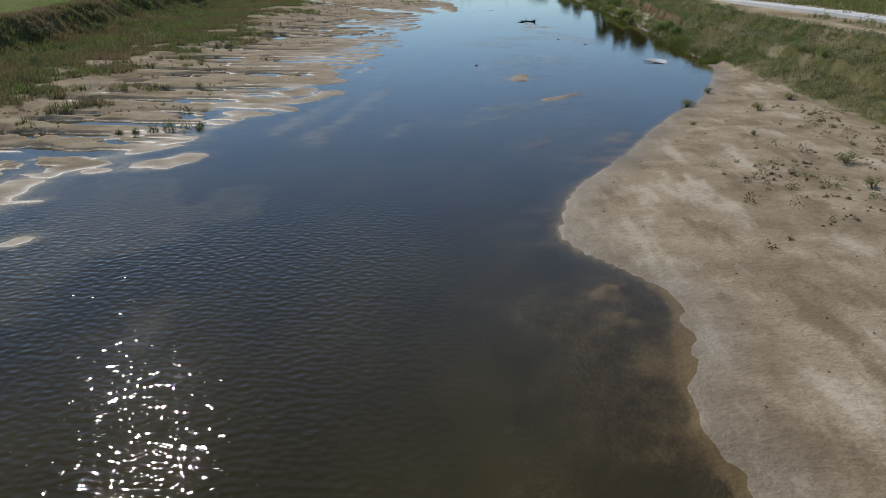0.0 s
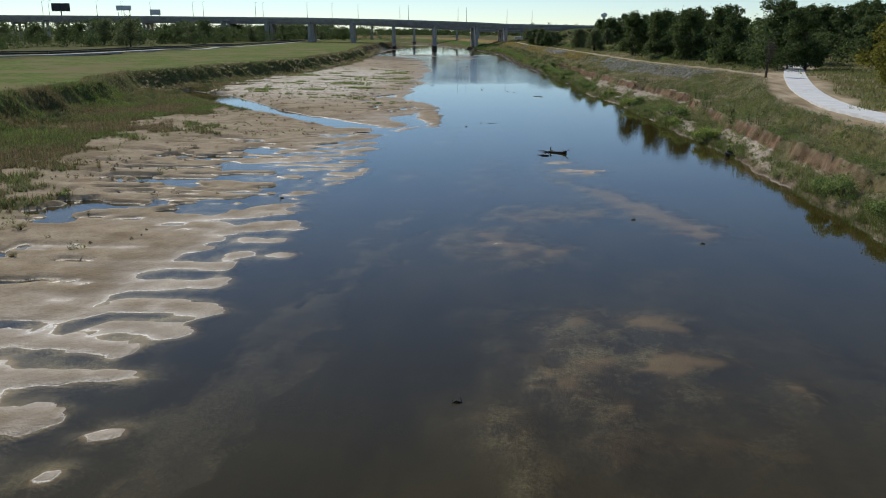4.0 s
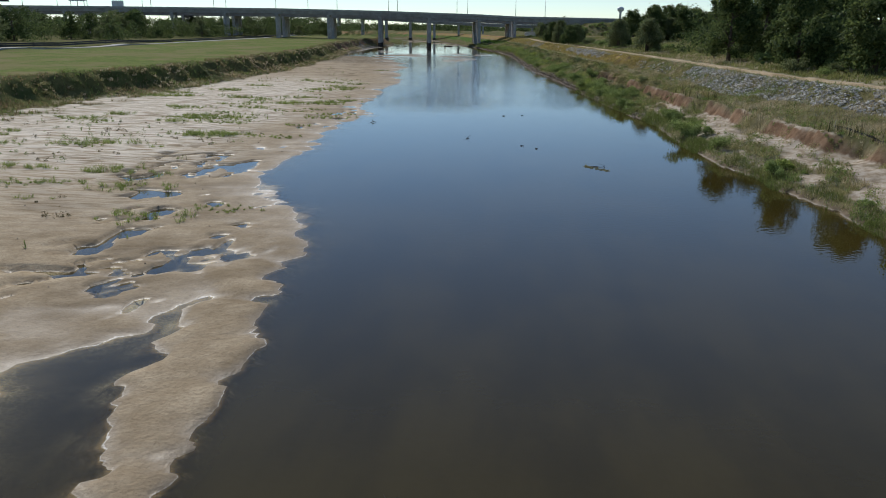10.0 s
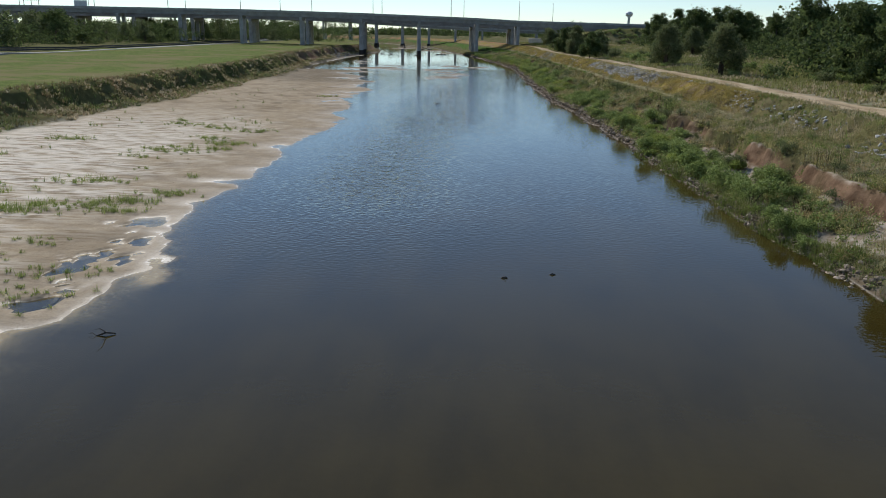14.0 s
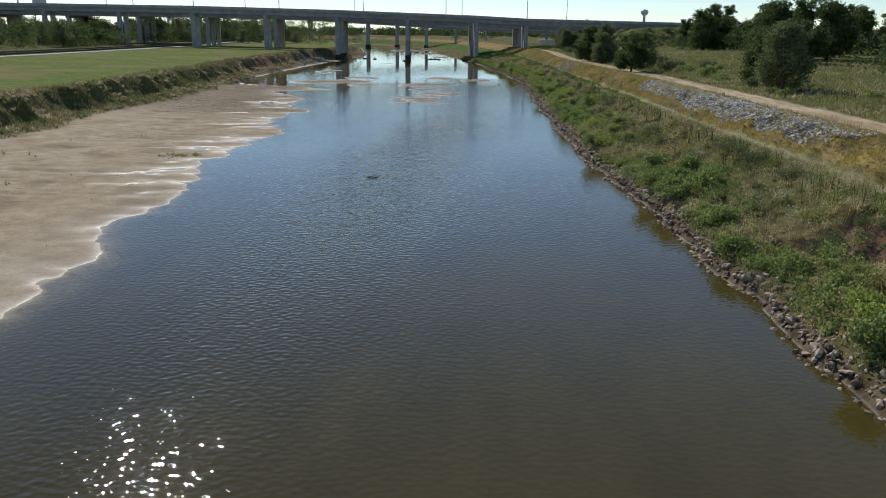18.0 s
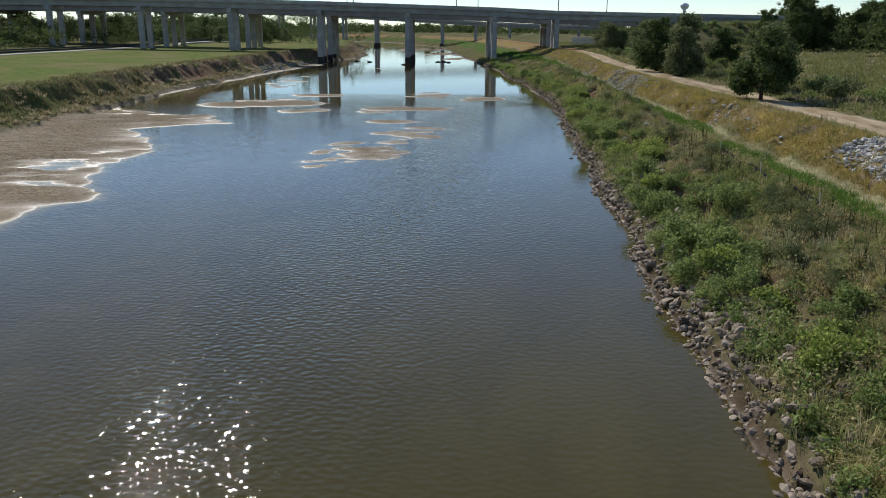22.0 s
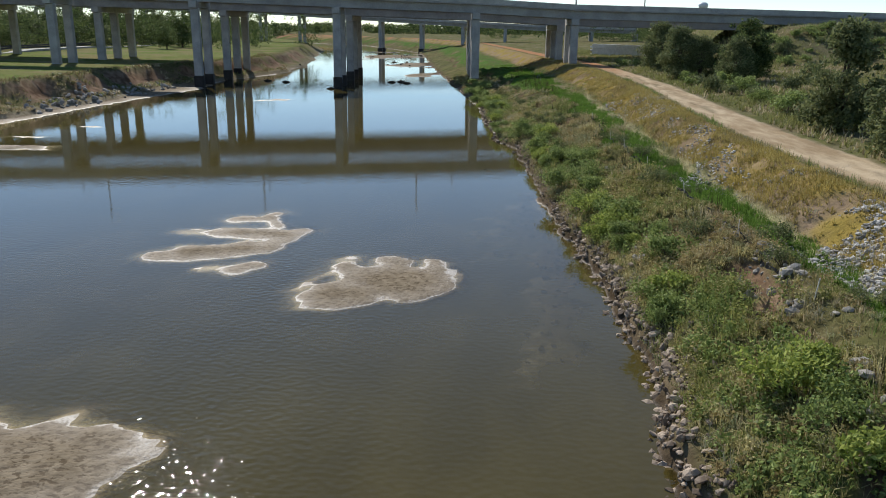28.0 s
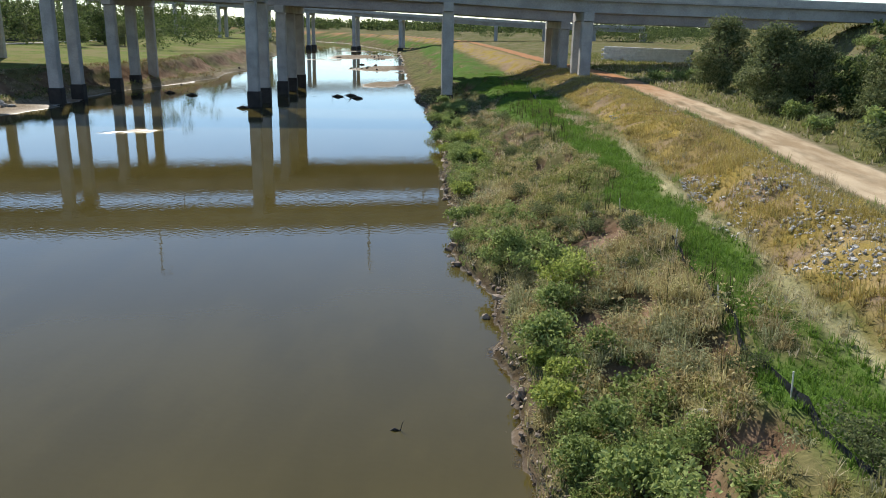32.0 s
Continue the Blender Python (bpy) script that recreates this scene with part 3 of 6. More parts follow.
    for q, (r, points) in enumerate(BARS_ALL):
        w = near_line(x, y, points, r + 3)
        if w.any():
            d = r + (0.06 if q >= MIDSTREAM else -0.04) - reach(x[w], y[w], points) + ((0.45 if points[0][1] > 434 else 1.6) * bays[w] + 0.7 * ragged[w] if q >= MIDSTREAM else 1.35 * ragged[w]) * min(r, 1.3)
            z[w] = np.maximum(z[w], np.where(d > 0, 0.006 + 0.04 * ramp(d, 0, 0.28) + 0.07 * ramp(d, 0.3, 2.2), 0.45 * d) + 0.012 * fine[w] * (d > 0.2))
    for r, points in LACE:
        w = near_line(x, y, points, r + 3)
        if w.any():
            d = r - reach(x[w], y[w], points) + 2.5 * ragged[w] * r
            z[w] = np.maximum(z[w], np.where(d > 0, -0.004 + 0.02 * fine[w], 0.6 * d))
    # right bar upstream
    bar = np.clip(x - xr, -6, 30)
    sand = np.where(bar > 0, 0.018 * np.minimum(bar, 5) + 0.03 * bar + 0.10 * ramp(bar, 5, 11) * np.abs(fbm(x / 2.4, y / 4.5, 47, 4)), (0.42 + 0.1 * ramp(y, 36, 46)) * bar) + 0.03 * mid + 0.012 * fine
    z = np.where((near_bar > 0) & (x > xr - 6), np.maximum(z, sand * near_bar + z * (1 - near_bar)), z)
    # right bank
    s = np.clip((x - toe) / np.maximum(xt - 1.9 - toe, 2), 0, 1)
    wob = (0.06 - 0.042 * (1 - ramp(y, 240, 275))) * mid + 0.035 * fbm(x / 6, y / 6, 45) + (0.025 - 0.017 * (1 - ramp(y, 240, 275))) * fine
    k = ramp(y, 258.0, 294.0)
    low = np.interp(s + wob * (s > 0.05), LOW_S, LOW_Z)
    high = np.interp(s + 0.6 * wob * (s > 0.05), HIGH_S, HIGH_Z)
    drop = 1.2 * (1 - ramp(y, 132.0, 165.6)) * ramp(s, 0.3, 1.0)
    bank = low * (1 - k) + high * k - drop + 0.16 * mid * ramp(s, 0.04, 0.2) * (1 - ramp(s, 0.85, 0.97)) + 0.05 * fine * ramp(s, 0, 0.1)
    beyond = np.clip(x - xt - 2, 0, 400)
    pit = k * ramp(s, 0.16, 0.24) * (1 - ramp(s, 0.44, 0.5)) * ramp(fbm(x / 2.0, y / 2.4, 94) + 0.45 * fbm(x / 9, y / 14, 92, 2), 0.40, 0.62)
    bank = bank - 0.5 * pit
    bank = bank + 0.25 * ramp(beyond, 0, 4) * (1 + broad) + 0.03 * np.clip(beyond - 8, 0, 40) + 0.12 * mid * ramp(beyond, 0, 3)
    z = np.where(x > toe, np.maximum(bank * ramp(x - toe, -0.01, 0.5) + z * (1 - ramp(x - toe, -0.01, 0.5)), -0.1), z)
    # left bank and field
    up = xc + 5.5 - x + 1.5 * broad + 0.9 * mid
    rise = np.interp(up, [0, 2.2, 3.6, 5.6, 6.4, 8, 30, 60, 62, 90], [0, 0.5, 1.0, 3.2, 3.55, 3.6, 3.9, 4.3, 4.9, 5.2])
    scruff = ramp(up, 0.2, 2) * (1 - ramp(up, 6, 8))
    z = np.where(up > 0, np.maximum(z, 0.45 + rise * 0.92 + 0.14 * mid * scruff + 0.05 * broad), z)
    # embankment that carries the highway on the right
    hill = 6.7 * ramp(x - 0.05 * (y - 560), 44, 60) * ramp(y, 535, 560) * (1 - ramp(y, 640, 690))
    z = np.where(x > xt, z + hill, z)
    # covers
    dirt = (x > xt - 1.9) & (x < xt + 1.9) & (y > 165.6)
    dirt = np.where(dirt, ramp(1.9 - np.abs(x - xt), 0, 0.5 + 0.3 * mid), 0) * (1 - 0.55 * ramp(fbm(x / 0.8, y / 6, 91), 0.2, 0.7) * (np.abs(x - xt) < 0.5))
    dirt = np.maximum(dirt, channel(x, y, FORK_LINE, 2.6) * (0.75 + 0.3 * mid))
    dirt = np.maximum(dirt, channel(x, y, TRAIL_LINE, 5.0) * np.clip(0.55 + 0.6 * mid, 0, 1))
    scarp = np.where((x > toe) & (x < xt), (1 - k) * ramp(s, 0.06, 0.14) * (1 - ramp(s, 0.42, 0.46)) * ramp(fbm(x / 3, y / 7, 93), -0.3, 0.1) * ramp(y, 95, 120), 0)
    scarp = np.maximum(scarp, np.where((x > toe) & (x < xt), pit, 0))
    green_r = np.where(x > toe + 0.3, ramp(x - toe, 0.3, 1.4), 0) * np.clip(0.9 + 0.4 * mid, 0, 1) * (1 - scarp) * (1 - dirt)
    up_n = up + 4 * broad + 3 * mid
    cut = ramp(y, 415, 460) * (1 - ramp(y, 660, 720)) * ramp(up, 1.6, 2.6) * (1 - ramp(up, 5.4, 6.2)) * ramp(fbm(x / 3, y / 4, 97), -0.55, 0.1)
    scarp = np.maximum(scarp, np.where(x < 0, cut, 0))
    start = -2 - 11 * (1 - ramp(y, 150, 250))
    patchy = ramp(up_n, start - 5, start + 4) * ramp(fbm(x / 2.2, y / 2.2, 95) + 0.7 * ramp(up_n, start, start + 8), -0.4, 0.25) * (z > 0.08)
    green_l = np.where(x < 0, np.maximum(ramp(up, -1, 2.5), np.where(y < 255, patchy * ramp(inward, 5, 12), 0)), 0) * (1 - 0.8 * cut)
    grass = np.clip(np.maximum(green_r, green_l), 0, 1)
    mown = np.maximum(ramp(up, 7, 9) * (1 - ramp(up, 55, 60)), 0.0)
    soil = np.where((x > xr - 2.5) & (x < xt), (0.75 + 0.25 * ramp(y, 215, 245)) * ramp(y, 74, 90) * ramp(x - xr, -2.5, -0.6), 0)
    strip = np.where((x > toe) & (x < xt), k, 0)
    edge_in = 0.535 - 0.085 * ramp(y, 430, 448) + 0.05 * fbm(x / 4, y / 9, 98, 3) - 0.2 * ramp(y, 505, 540)
    lush = strip * ramp(s, edge_in, edge_in + 0.06) * (1 - ramp(s + 0.06 * mid, 0.63, 0.70)) * np.clip(1.0 + 0.9 * fbm(x / 2.5, y / 5, 99, 3), 0.15, 1) * ramp(y, 300, 400)
    tan = strip * ramp(s + 0.03 * mid, 0.645, 0.665) * (1 - ramp(s + 0.04 * mid, 0.685, 0.71)) * np.clip(0.75 + 0.9 * fbm(x / 2, y / 7, 96, 3), 0, 1) * (1 - ramp(y, 490, 520))
    gold = strip * ramp(s, 0.68, 0.74) * (1 - ramp(s, 0.95, 0.99))
    return z, grass, dirt, scarp, mown, lush, tan, gold, soil


def spread(lo, hi, fine_lo, fine_hi, step, growth=1.12):
    """Grid lines that are even in the middle and widen outward."""
    mids = list(np.arange(fine_lo, fine_hi, step))
    left, right, d = [mids[0]], [mids[-1]], step
    while left[-1] > lo:
        d *= growth
        left.append(left[-1] - d)
    d = step
    while right[-1] < hi:
        d *= growth
        right.append(right[-1] + d)
    return np.array(left[:0:-1] + mids + right[1:])


gx, gy = spread(-2600, 2600, -50.0, 34.0, 0.34), spread(-400, 3600, 12.0, 455.0, 0.38, 1.02)
GX, GY = np.meshgrid(gx, gy)
GZ, g_grass, g_dirt, g_scarp, g_mown, g_lush, g_tan, g_gold, g_soil = ground(GX, GY)
nx, ny = len(gx), len(gy)
idx = np.arange(nx * ny).reshape(ny, nx)
quads = np.stack([idx[:-1, :-1], idx[:-1, 1:], idx[1:, 1:], idx[1:, :-1]], -1).reshape(-1, 4)

n = Nodes("riverside_ground")
pos = n.where()
height = n.add("SeparateXYZ")
n.put(pos, height.inputs[0])
zz = height.outputs["Z"]
grain, stains, wide = n.noise(9, 5), n.noise(0.8, 5), n.noise(0.11, 4)
streak = n.noise(0.5, 4, (1, 5, 1))
sand = n.mix(n.span(stains, 0.32, 0.68), (0.35, 0.275, 0.18), (0.46, 0.375, 0.26))
sand = n.mix(n.span(grain, 0.4, 0.7, 0.0, 0.5), sand, (0.30, 0.22, 0.145))
sand = n.mix(n.span(n.noise(0.22, 6), 0.46, 0.66, 0.0, 0.7), sand, (0.22, 0.165, 0.10))
sand = n.mix(n.span(n.noise(17, 3), 0.56, 0.7, 0.0, 0.4), sand, (0.19, 0.14, 0.09))
upstream = n.math("MULTIPLY", n.span(height.outputs["Y"], 70, 80, 1.0, 0.0), n.span(height.outputs["X"], 1, 3))
drift = n.noise(0.33, 6, (1.6, 0.5, 1), 0.62)
sand = n.mix(n.math("MULTIPLY", upstream, n.span(drift, 0.52, 0.66, 0.0, 0.75)), sand, (0.56, 0.48, 0.365))
sand = n.mix(n.math("MULTIPLY", upstream, n.span(drift, 0.34, 0.47, 0.7, 0.0)), sand, (0.20, 0.15, 0.095))
pits = n.noise(4.6, 4, (1, 1.3, 1))
far_bar = n.span(height.outputs["Y"], 345, 372)
sand = n.mix(n.math("MULTIPLY", far_bar, 0.85), sand, n.mix(n.span(n.noise(2.2, 6), 0.36, 0.64), (0.165, 0.13, 0.085), (0.27, 0.22, 0.15)))
sand = n.mix(n.math("MULTIPLY", n.span(pits, 0.52, 0.60, 0.0, 0.9), n.span(far_bar, 0.0, 1.0, 0.18, 1.0)), sand, (0.10, 0.073, 0.045))
pale = n.mix(n.span(streak, 0.35, 0.6), sand, (0.72, 0.65, 0.545))
sand = n.mix(n.math("MULTIPLY", n.span(n.math("ADD", zz, n.math("MULTIPLY", wide, 0.3)), 0.20, 0.40), n.math("MULTIPLY", n.span(height.outputs["Y"], 165, 205), n.span(height.outputs["Y"], 262, 305, 1.0, 0.15))), sand, pale)
damp = n.span(n.math("ADD", zz, n.math("MULTIPLY", stains, 0.06)), 0.05, 0.19, 1.0, 0.0)
sand = n.mix(n.math("MULTIPLY", damp, 0.45), sand, (0.19, 0.145, 0.095))
edge = n.math("ADD", zz, n.math("MULTIPLY", n.math("SUBTRACT", n.noise(3.4, 6), 0.5), 0.035))
crust = n.math("MULTIPLY", n.span(edge, -0.014, -0.005), n.span(edge, 0.007, 0.018, 1.0, 0.0))
sand = n.mix(n.math("MULTIPLY", n.math("MULTIPLY", n.math("MULTIPLY", crust, n.span(n.noise(8, 4), 0.36, 0.56, 0.1, 1.0)), n.math("MAXIMUM", n.span(height.outputs["Y"], 74, 90), n.span(height.outputs["X"], -3, 1, 1.0, 0.0))), n.span(n.noise(0.6, 4), 0.42, 0.62, 0.06, 0.9)), sand, (0.66, 0.62, 0.56))
foam = n.math("ADD", zz, n.math("MULTIPLY", n.math("SUBTRACT", n.noise(5.5, 6), 0.5), 0.075))
sand = n.mix(n.math("MULTIPLY", n.math("MULTIPLY", n.span(foam, 0.018, 0.034, 1.0, 0.0), n.span(n.noise(12, 4), 0.36, 0.54, 0.25, 1.0)), n.math("MULTIPLY", n.math("MULTIPLY", far_bar, 0.8), n.span(n.noise(0.45, 4), 0.4, 0.6, 0.25, 1.0))), sand, (0.60, 0.56, 0.50))
mud = n.mix(n.span(n.noise(0.9, 6), 0.4, 0.62), (0.055, 0.042, 0.022), (0.14, 0.108, 0.06))
silt = n.math("ADD", n.math("MULTIPLY", n.noise(0.55, 5, (1, 0.7, 1)), 0.6), n.math("MULTIPLY", n.noise(3.6, 8, (1, 1, 1), 0.72), 0.4))
mud = n.mix(n.span(silt, 0.485, 0.56), mud, n.mix(n.span(n.noise(11, 4), 0.4, 0.62), (0.17, 0.155, 0.095), (0.35, 0.33, 0.25)))
mud = n.mix(n.math("MULTIPLY", upstream, 0.75), mud, n.mix(n.span(n.noise(1.4, 6), 0.38, 0.62), (0.06, 0.038, 0.016), (0.15, 0.105, 0.05)))
sand = n.mix(n.span(zz, -0.075, -0.012, 1.0, 0.0), sand, mud)
turf = n.mix(n.span(stains, 0.35, 0.68), (0.09, 0.09, 0.034), (0.18, 0.165, 0.07))
turf = n.mix(n.span(grain, 0.35, 0.7), turf, n.mix(n.span(wide, 0.4, 0.6), (0.07, 0.095, 0.025), (0.145, 0.125, 0.055)))
lawn = n.mix(n.span(streak, 0.3, 0.7), (0.085, 0.12, 0.024), (0.185, 0.22, 0.06))
lawn = n.mix(n.span(stains, 0.42, 0.7, 0.0, 0.7), lawn, (0.075, 0.115, 0.025))
lawn = n.mix(n.span(grain, 0.5, 0.75, 0.0, 0.5), lawn, (0.26, 0.25, 0.11))
lawn = n.mix(n.span(wide, 0.42, 0.66), lawn, (0.20, 0.175, 0.08))
lie = n.add("SeparateXYZ")
n.put(n.add("NewGeometry").outputs["Normal"], lie.inputs[0])
red = n.mix(n.span(stains, 0.35, 0.65), (0.11, 0.066, 0.04), (0.235, 0.15, 0.095))
red = n.mix(n.math("MULTIPLY", n.span(n.math("ADD", lie.outputs["Z"], n.math("MULTIPLY", stains, 0.25)), 0.86, 1.06), n.span(height.outputs["Y"], 250, 285, 1.0, 0.1)), red, n.mix(n.span(n.noise(1.6, 5), 0.35, 0.62), (0.28, 0.22, 0.15), (0.46, 0.40, 0.325)))
path = n.mix(n.span(n.noise(0.7, 5, (1, 0.25, 1)), 0.36, 0.64), (0.33, 0.245, 0.15), (0.52, 0.415, 0.28))
path = n.mix(n.span(n.math("ADD", height.outputs["Y"], n.math("MULTIPLY", stains, 30)), 528, 575), path, (0.40, 0.20, 0.10))
sand = n.mix(n.attr("soil"), sand, n.mix(n.span(stains, 0.35, 0.65), (0.06, 0.042, 0.026), (0.15, 0.11, 0.075)))
colour = n.mix(n.attr("grass"), sand, turf)
colour = n.mix(n.attr("mown"), colour, lawn)
colour = n.mix(n.attr("lush"), colour, n.mix(stains, (0.05, 0.10, 0.018), (0.10, 0.17, 0.035)))
colour = n.mix(n.attr("tan"), colour, n.mix(stains, (0.32, 0.29, 0.15), (0.5, 0.455, 0.27)))
colour = n.mix(n.attr("gold"), colour, n.mix(n.span(n.noise(0.3, 4), 0.35, 0.65), n.mix(stains, (0.19, 0.14, 0.036), (0.36, 0.27, 0.075)), n.mix(stains, (0.20, 0.14, 0.09), (0.33, 0.25, 0.17))))
colour = n.mix(n.attr("scarp"), colour, red)
colour = n.mix(n.attr("dirt"), colour, path)
n.set(Base_Color=colour, Roughness=n.span(zz, 0.0, 0.12, 0.5, 1.0), Specular_IOR_Level=n.span(zz, 0.0, 0.15, 0.25, 0.02))
n.bump(n.math("SUBTRACT", n.math("ADD", n.math("MULTIPLY", grain, 0.5), n.math("MULTIPLY", n.noise(3.2, 5), 1.0)), n.math("MULTIPLY", n.math("MULTIPLY", pits, far_bar), 0.9)), 0.45, 0.12)
GROUND = n.mat
me = mesh_of("ground", np.stack([GX, GY, GZ], -1).reshape(-1, 3), quads, True, GROUND)
for key, values in (("grass", g_grass), ("dirt", g_dirt), ("scarp", g_scarp), ("mown", g_mown), ("lush", g_lush), ("tan", g_tan), ("gold", g_gold), ("soil", g_soil)):
    give(me, key, values.ravel())
tagged(new("ground", me), "sandy river flats, grassy banks and mown fields", "ground", kind="structure")

# ---- water ----
wx, wy = spread(-140, 60, -36.0, 25.0, 0.48, 1.25), spread(-200, 1500, 2.0, 470.0, 0.52, 1.03)
WX, WY = np.meshgrid(wx, wy)
depth = np.clip(-ground(WX, WY)[0], 0, 3)
wi = np.arange(len(wx) * len(wy)).reshape(len(wy), len(wx))
n = Nodes("murky_river_water")
place = n.add("SeparateXYZ")
n.put(n.where(), place.inputs[0])
swirl = n.span(n.math("ADD", n.math("MULTIPLY", n.noise(0.3, 7, (1, 0.35, 1), 0.62), 0.6), n.math("MULTIPLY", n.noise(0.07, 4), 0.4)), 0.38, 0.62)
upper, lower = n.mix(swirl, (0.036, 0.0265, 0.006), (0.052, 0.0385, 0.0095)), n.mix(swirl, (0.067, 0.053, 0.0145), (0.082, 0.065, 0.019))
n.set(Base_Color=n.mix(n.span(place.outputs["Y"], 190, 350), upper, lower), Roughness=0.025, IOR=1.333, Specular_IOR_Level=0.5)
breeze = n.attr("breeze")
chop = n.math("ADD", n.math("MULTIPLY", n.noise(3.6, 0.0, (1.0, 1.25, 1)), 0.96), n.math("MULTIPLY", n.noise(8.5, 0.0, (1, 1.3, 1)), 0.07))
bumped = n.bump(n.math("MULTIPLY", chop, breeze), 0.55, 0.1)
clear = n.add("BsdfTransparent")
n.put((0.64, 0.585, 0.42), clear.inputs["Color"])
see = n.math("POWER", 2.718, n.math("MULTIPLY", n.attr("depth"), -7.0))
film_gloss = n.add("BsdfGlossy")
film_gloss.inputs["Roughness"].default_value = 0.025
n.put(bumped, film_gloss.inputs["Normal"])
fres = n.add("Fresnel")
fres.inputs["IOR"].default_value = 1.333
n.put(bumped, fres.inputs["Normal"])
thin = n.add("MixShader")
n.put(fres.outputs[0], thin.inputs[0])
n.tree.links.new(clear.outputs[0], thin.inputs[1])
n.tree.links.new(film_gloss.outputs[0], thin.inputs[2])
both = n.add("MixShader")
n.put(see, both.inputs[0])
n.tree.links.new(n.bsdf.outputs[0], both.inputs[1])
n.tree.links.new(thin.outputs[0], both.inputs[2])
n.tree.links.new(both.outputs[0], n.out.inputs["Surface"])
WATER = n.mat
me = mesh_of("water", np.stack([WX, WY, WX * 0], -1).reshape(-1, 3), np.stack([wi[:-1, :-1], wi[:-1, 1:], wi[1:, 1:], wi[1:, :-1]], -1).reshape(-1, 4), True, WATER)
give(me, "depth", depth.ravel())
# where the breeze ruffles the surface
gust_x = np.interp(WY, [230, 260, 330, 366, 430], [-3.5, -2.0, 0.0, 1.8, 0.5])
breeze = (1 - ramp(WY, 24, 34)) * (1 - ramp(WX, -5, 1)) + ramp(WY, 222, 250) * (1 - 0.6 * ramp(WY, 418, 432)) * (1 - ramp(WY, 440, 450)) * (0.26 + 0.74 * np.exp(-(((WX - gust_x + 1.5 * fbm(WX / 11, WY / 24, 183, 3)) / 5.5) ** 2)))
breeze = 0.04 + 0.70 * np.clip(breeze, 0, 1) * np.clip(0.85 + 0.3 * fbm(WX / 20, WY / 34, 181, 3), 0.7, 1)
give(me, "breeze", breeze.ravel())
water = tagged(new("water", me), "slow murky brown river reflecting the sky", "water", kind="structure")
water.visible_shadow = False


# ---- bridge ----
def land(x, y):
    return float(ground(x, y)[0])


AX, AY = Vector((1.0, 0.14, 0)), Vector((-0.09, 1.0, 0))
FIRST = Vector((0.9, 556.5, 0))
SPAN = 25.7


def bent_place(k, off):
    return FIRST + AX * (k * SPAN) + AY * off


def deck_height(x):
    return float(np.interp(x, [-330, -200, -100, -49, 0, 20, 60], [18.2, 18.2, 17.9, 17.1, 15.8, 14.9, 13.9]))


def beam(bm, a, b, width, lo, hi):
    """A straight member from a to b with a level section."""
    d = b - a
    m = Matrix.Translation((a + b) / 2 + Vector((0, 0, (lo + hi) / 2))) @ d.to_track_quat("X", "Z").to_matrix().to_4x4()
    return box(bm, (d.length, width, hi - lo), m)


def deck_bridge(offs, half, bents, label, z_add=0.0, width=1.5):
    root = tagged(new("highway_bridge"), label, "bridge", "highway bridges")
    mid = (offs[0] + offs[-1]) / 2
    lo, hi = min(bents) - 0.7, max(bents) + 3.2
    steps = [lo] + list(bents) + [hi]
    for a, b in zip(steps, steps[1:]):
        pa, pb = bent_place(a, mid), bent_place(b, mid)
        pa.z, pb.z = deck_height(pa.x) + z_add, deck_height(pb.x) + z_add
        bm = bmesh.new()
        beam(bm, pa, pb, 2 * half, -0.25, 0.0)
        part("deck_slab", bm, DECK_CONCRETE, root)
        for side in (-1, 1):
            bm = bmesh.new()
            beam(bm, pa + AY * side * (half - 0.18), pb + AY * side * (half - 0.18), 0.36, 0.0, 0.85)
            part("parapet", bm, CONCRETE, root)
        count = 4 if half < 6 else 6
        for g in range(count):
            o = (half - 1.0) * (2 * g / (count - 1) - 1)
            bm = bmesh.new()
            beam(bm, pa + AY * o, pb + AY * o, 0.5, -1.65, -0.25)
            beam(bm, pa + AY * o, pb + AY * o, 0.7, -1.75, -1.6)
            part("girder", bm, DECK_CONCRETE, root)
    for k in bents:
        top = deck_height(bent_place(k, mid).x) + z_add - 1.75
        bm = bmesh.new()
        a, b = bent_place(k, offs[0] - 1.4), bent_place(k, offs[-1] + 1.4)
        a.z = b.z = top
        beam(bm, a, b, width * 0.9, -1.1, 0.0)
        part("cap_beam", bm, CONCRETE, root)
        for o in offs:
            p = bent_place(k, o)
            g = land(p.x, p.y)
            bm = bmesh.new()
            m = Matrix.Translation((p.x, p.y, (g - 1.5 + top - 1.1) / 2)) @ AX.to_track_quat("X", "Z").to_matrix().to_4x4()
            box(bm, (width, width * 0.85, top - 1.1 - g + 1.5), m, 0.12)
            col = part("column", bm, CONCRETE, root)
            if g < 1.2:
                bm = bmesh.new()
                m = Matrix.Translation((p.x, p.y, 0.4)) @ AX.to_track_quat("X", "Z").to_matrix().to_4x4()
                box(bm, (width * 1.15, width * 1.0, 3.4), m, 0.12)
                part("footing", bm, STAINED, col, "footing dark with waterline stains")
    return root


deck_bridge((0.0, 6.4), 3.6, (*range(-12, 1), 0.72), "long concrete highway bridge on paired columns over the river")
deck_bridge((19.6, 27.6, 36.0), 9.2, (*range(-12, 1), 0.72), "wide concrete highway bridge on triple columns over the river", -1.2)


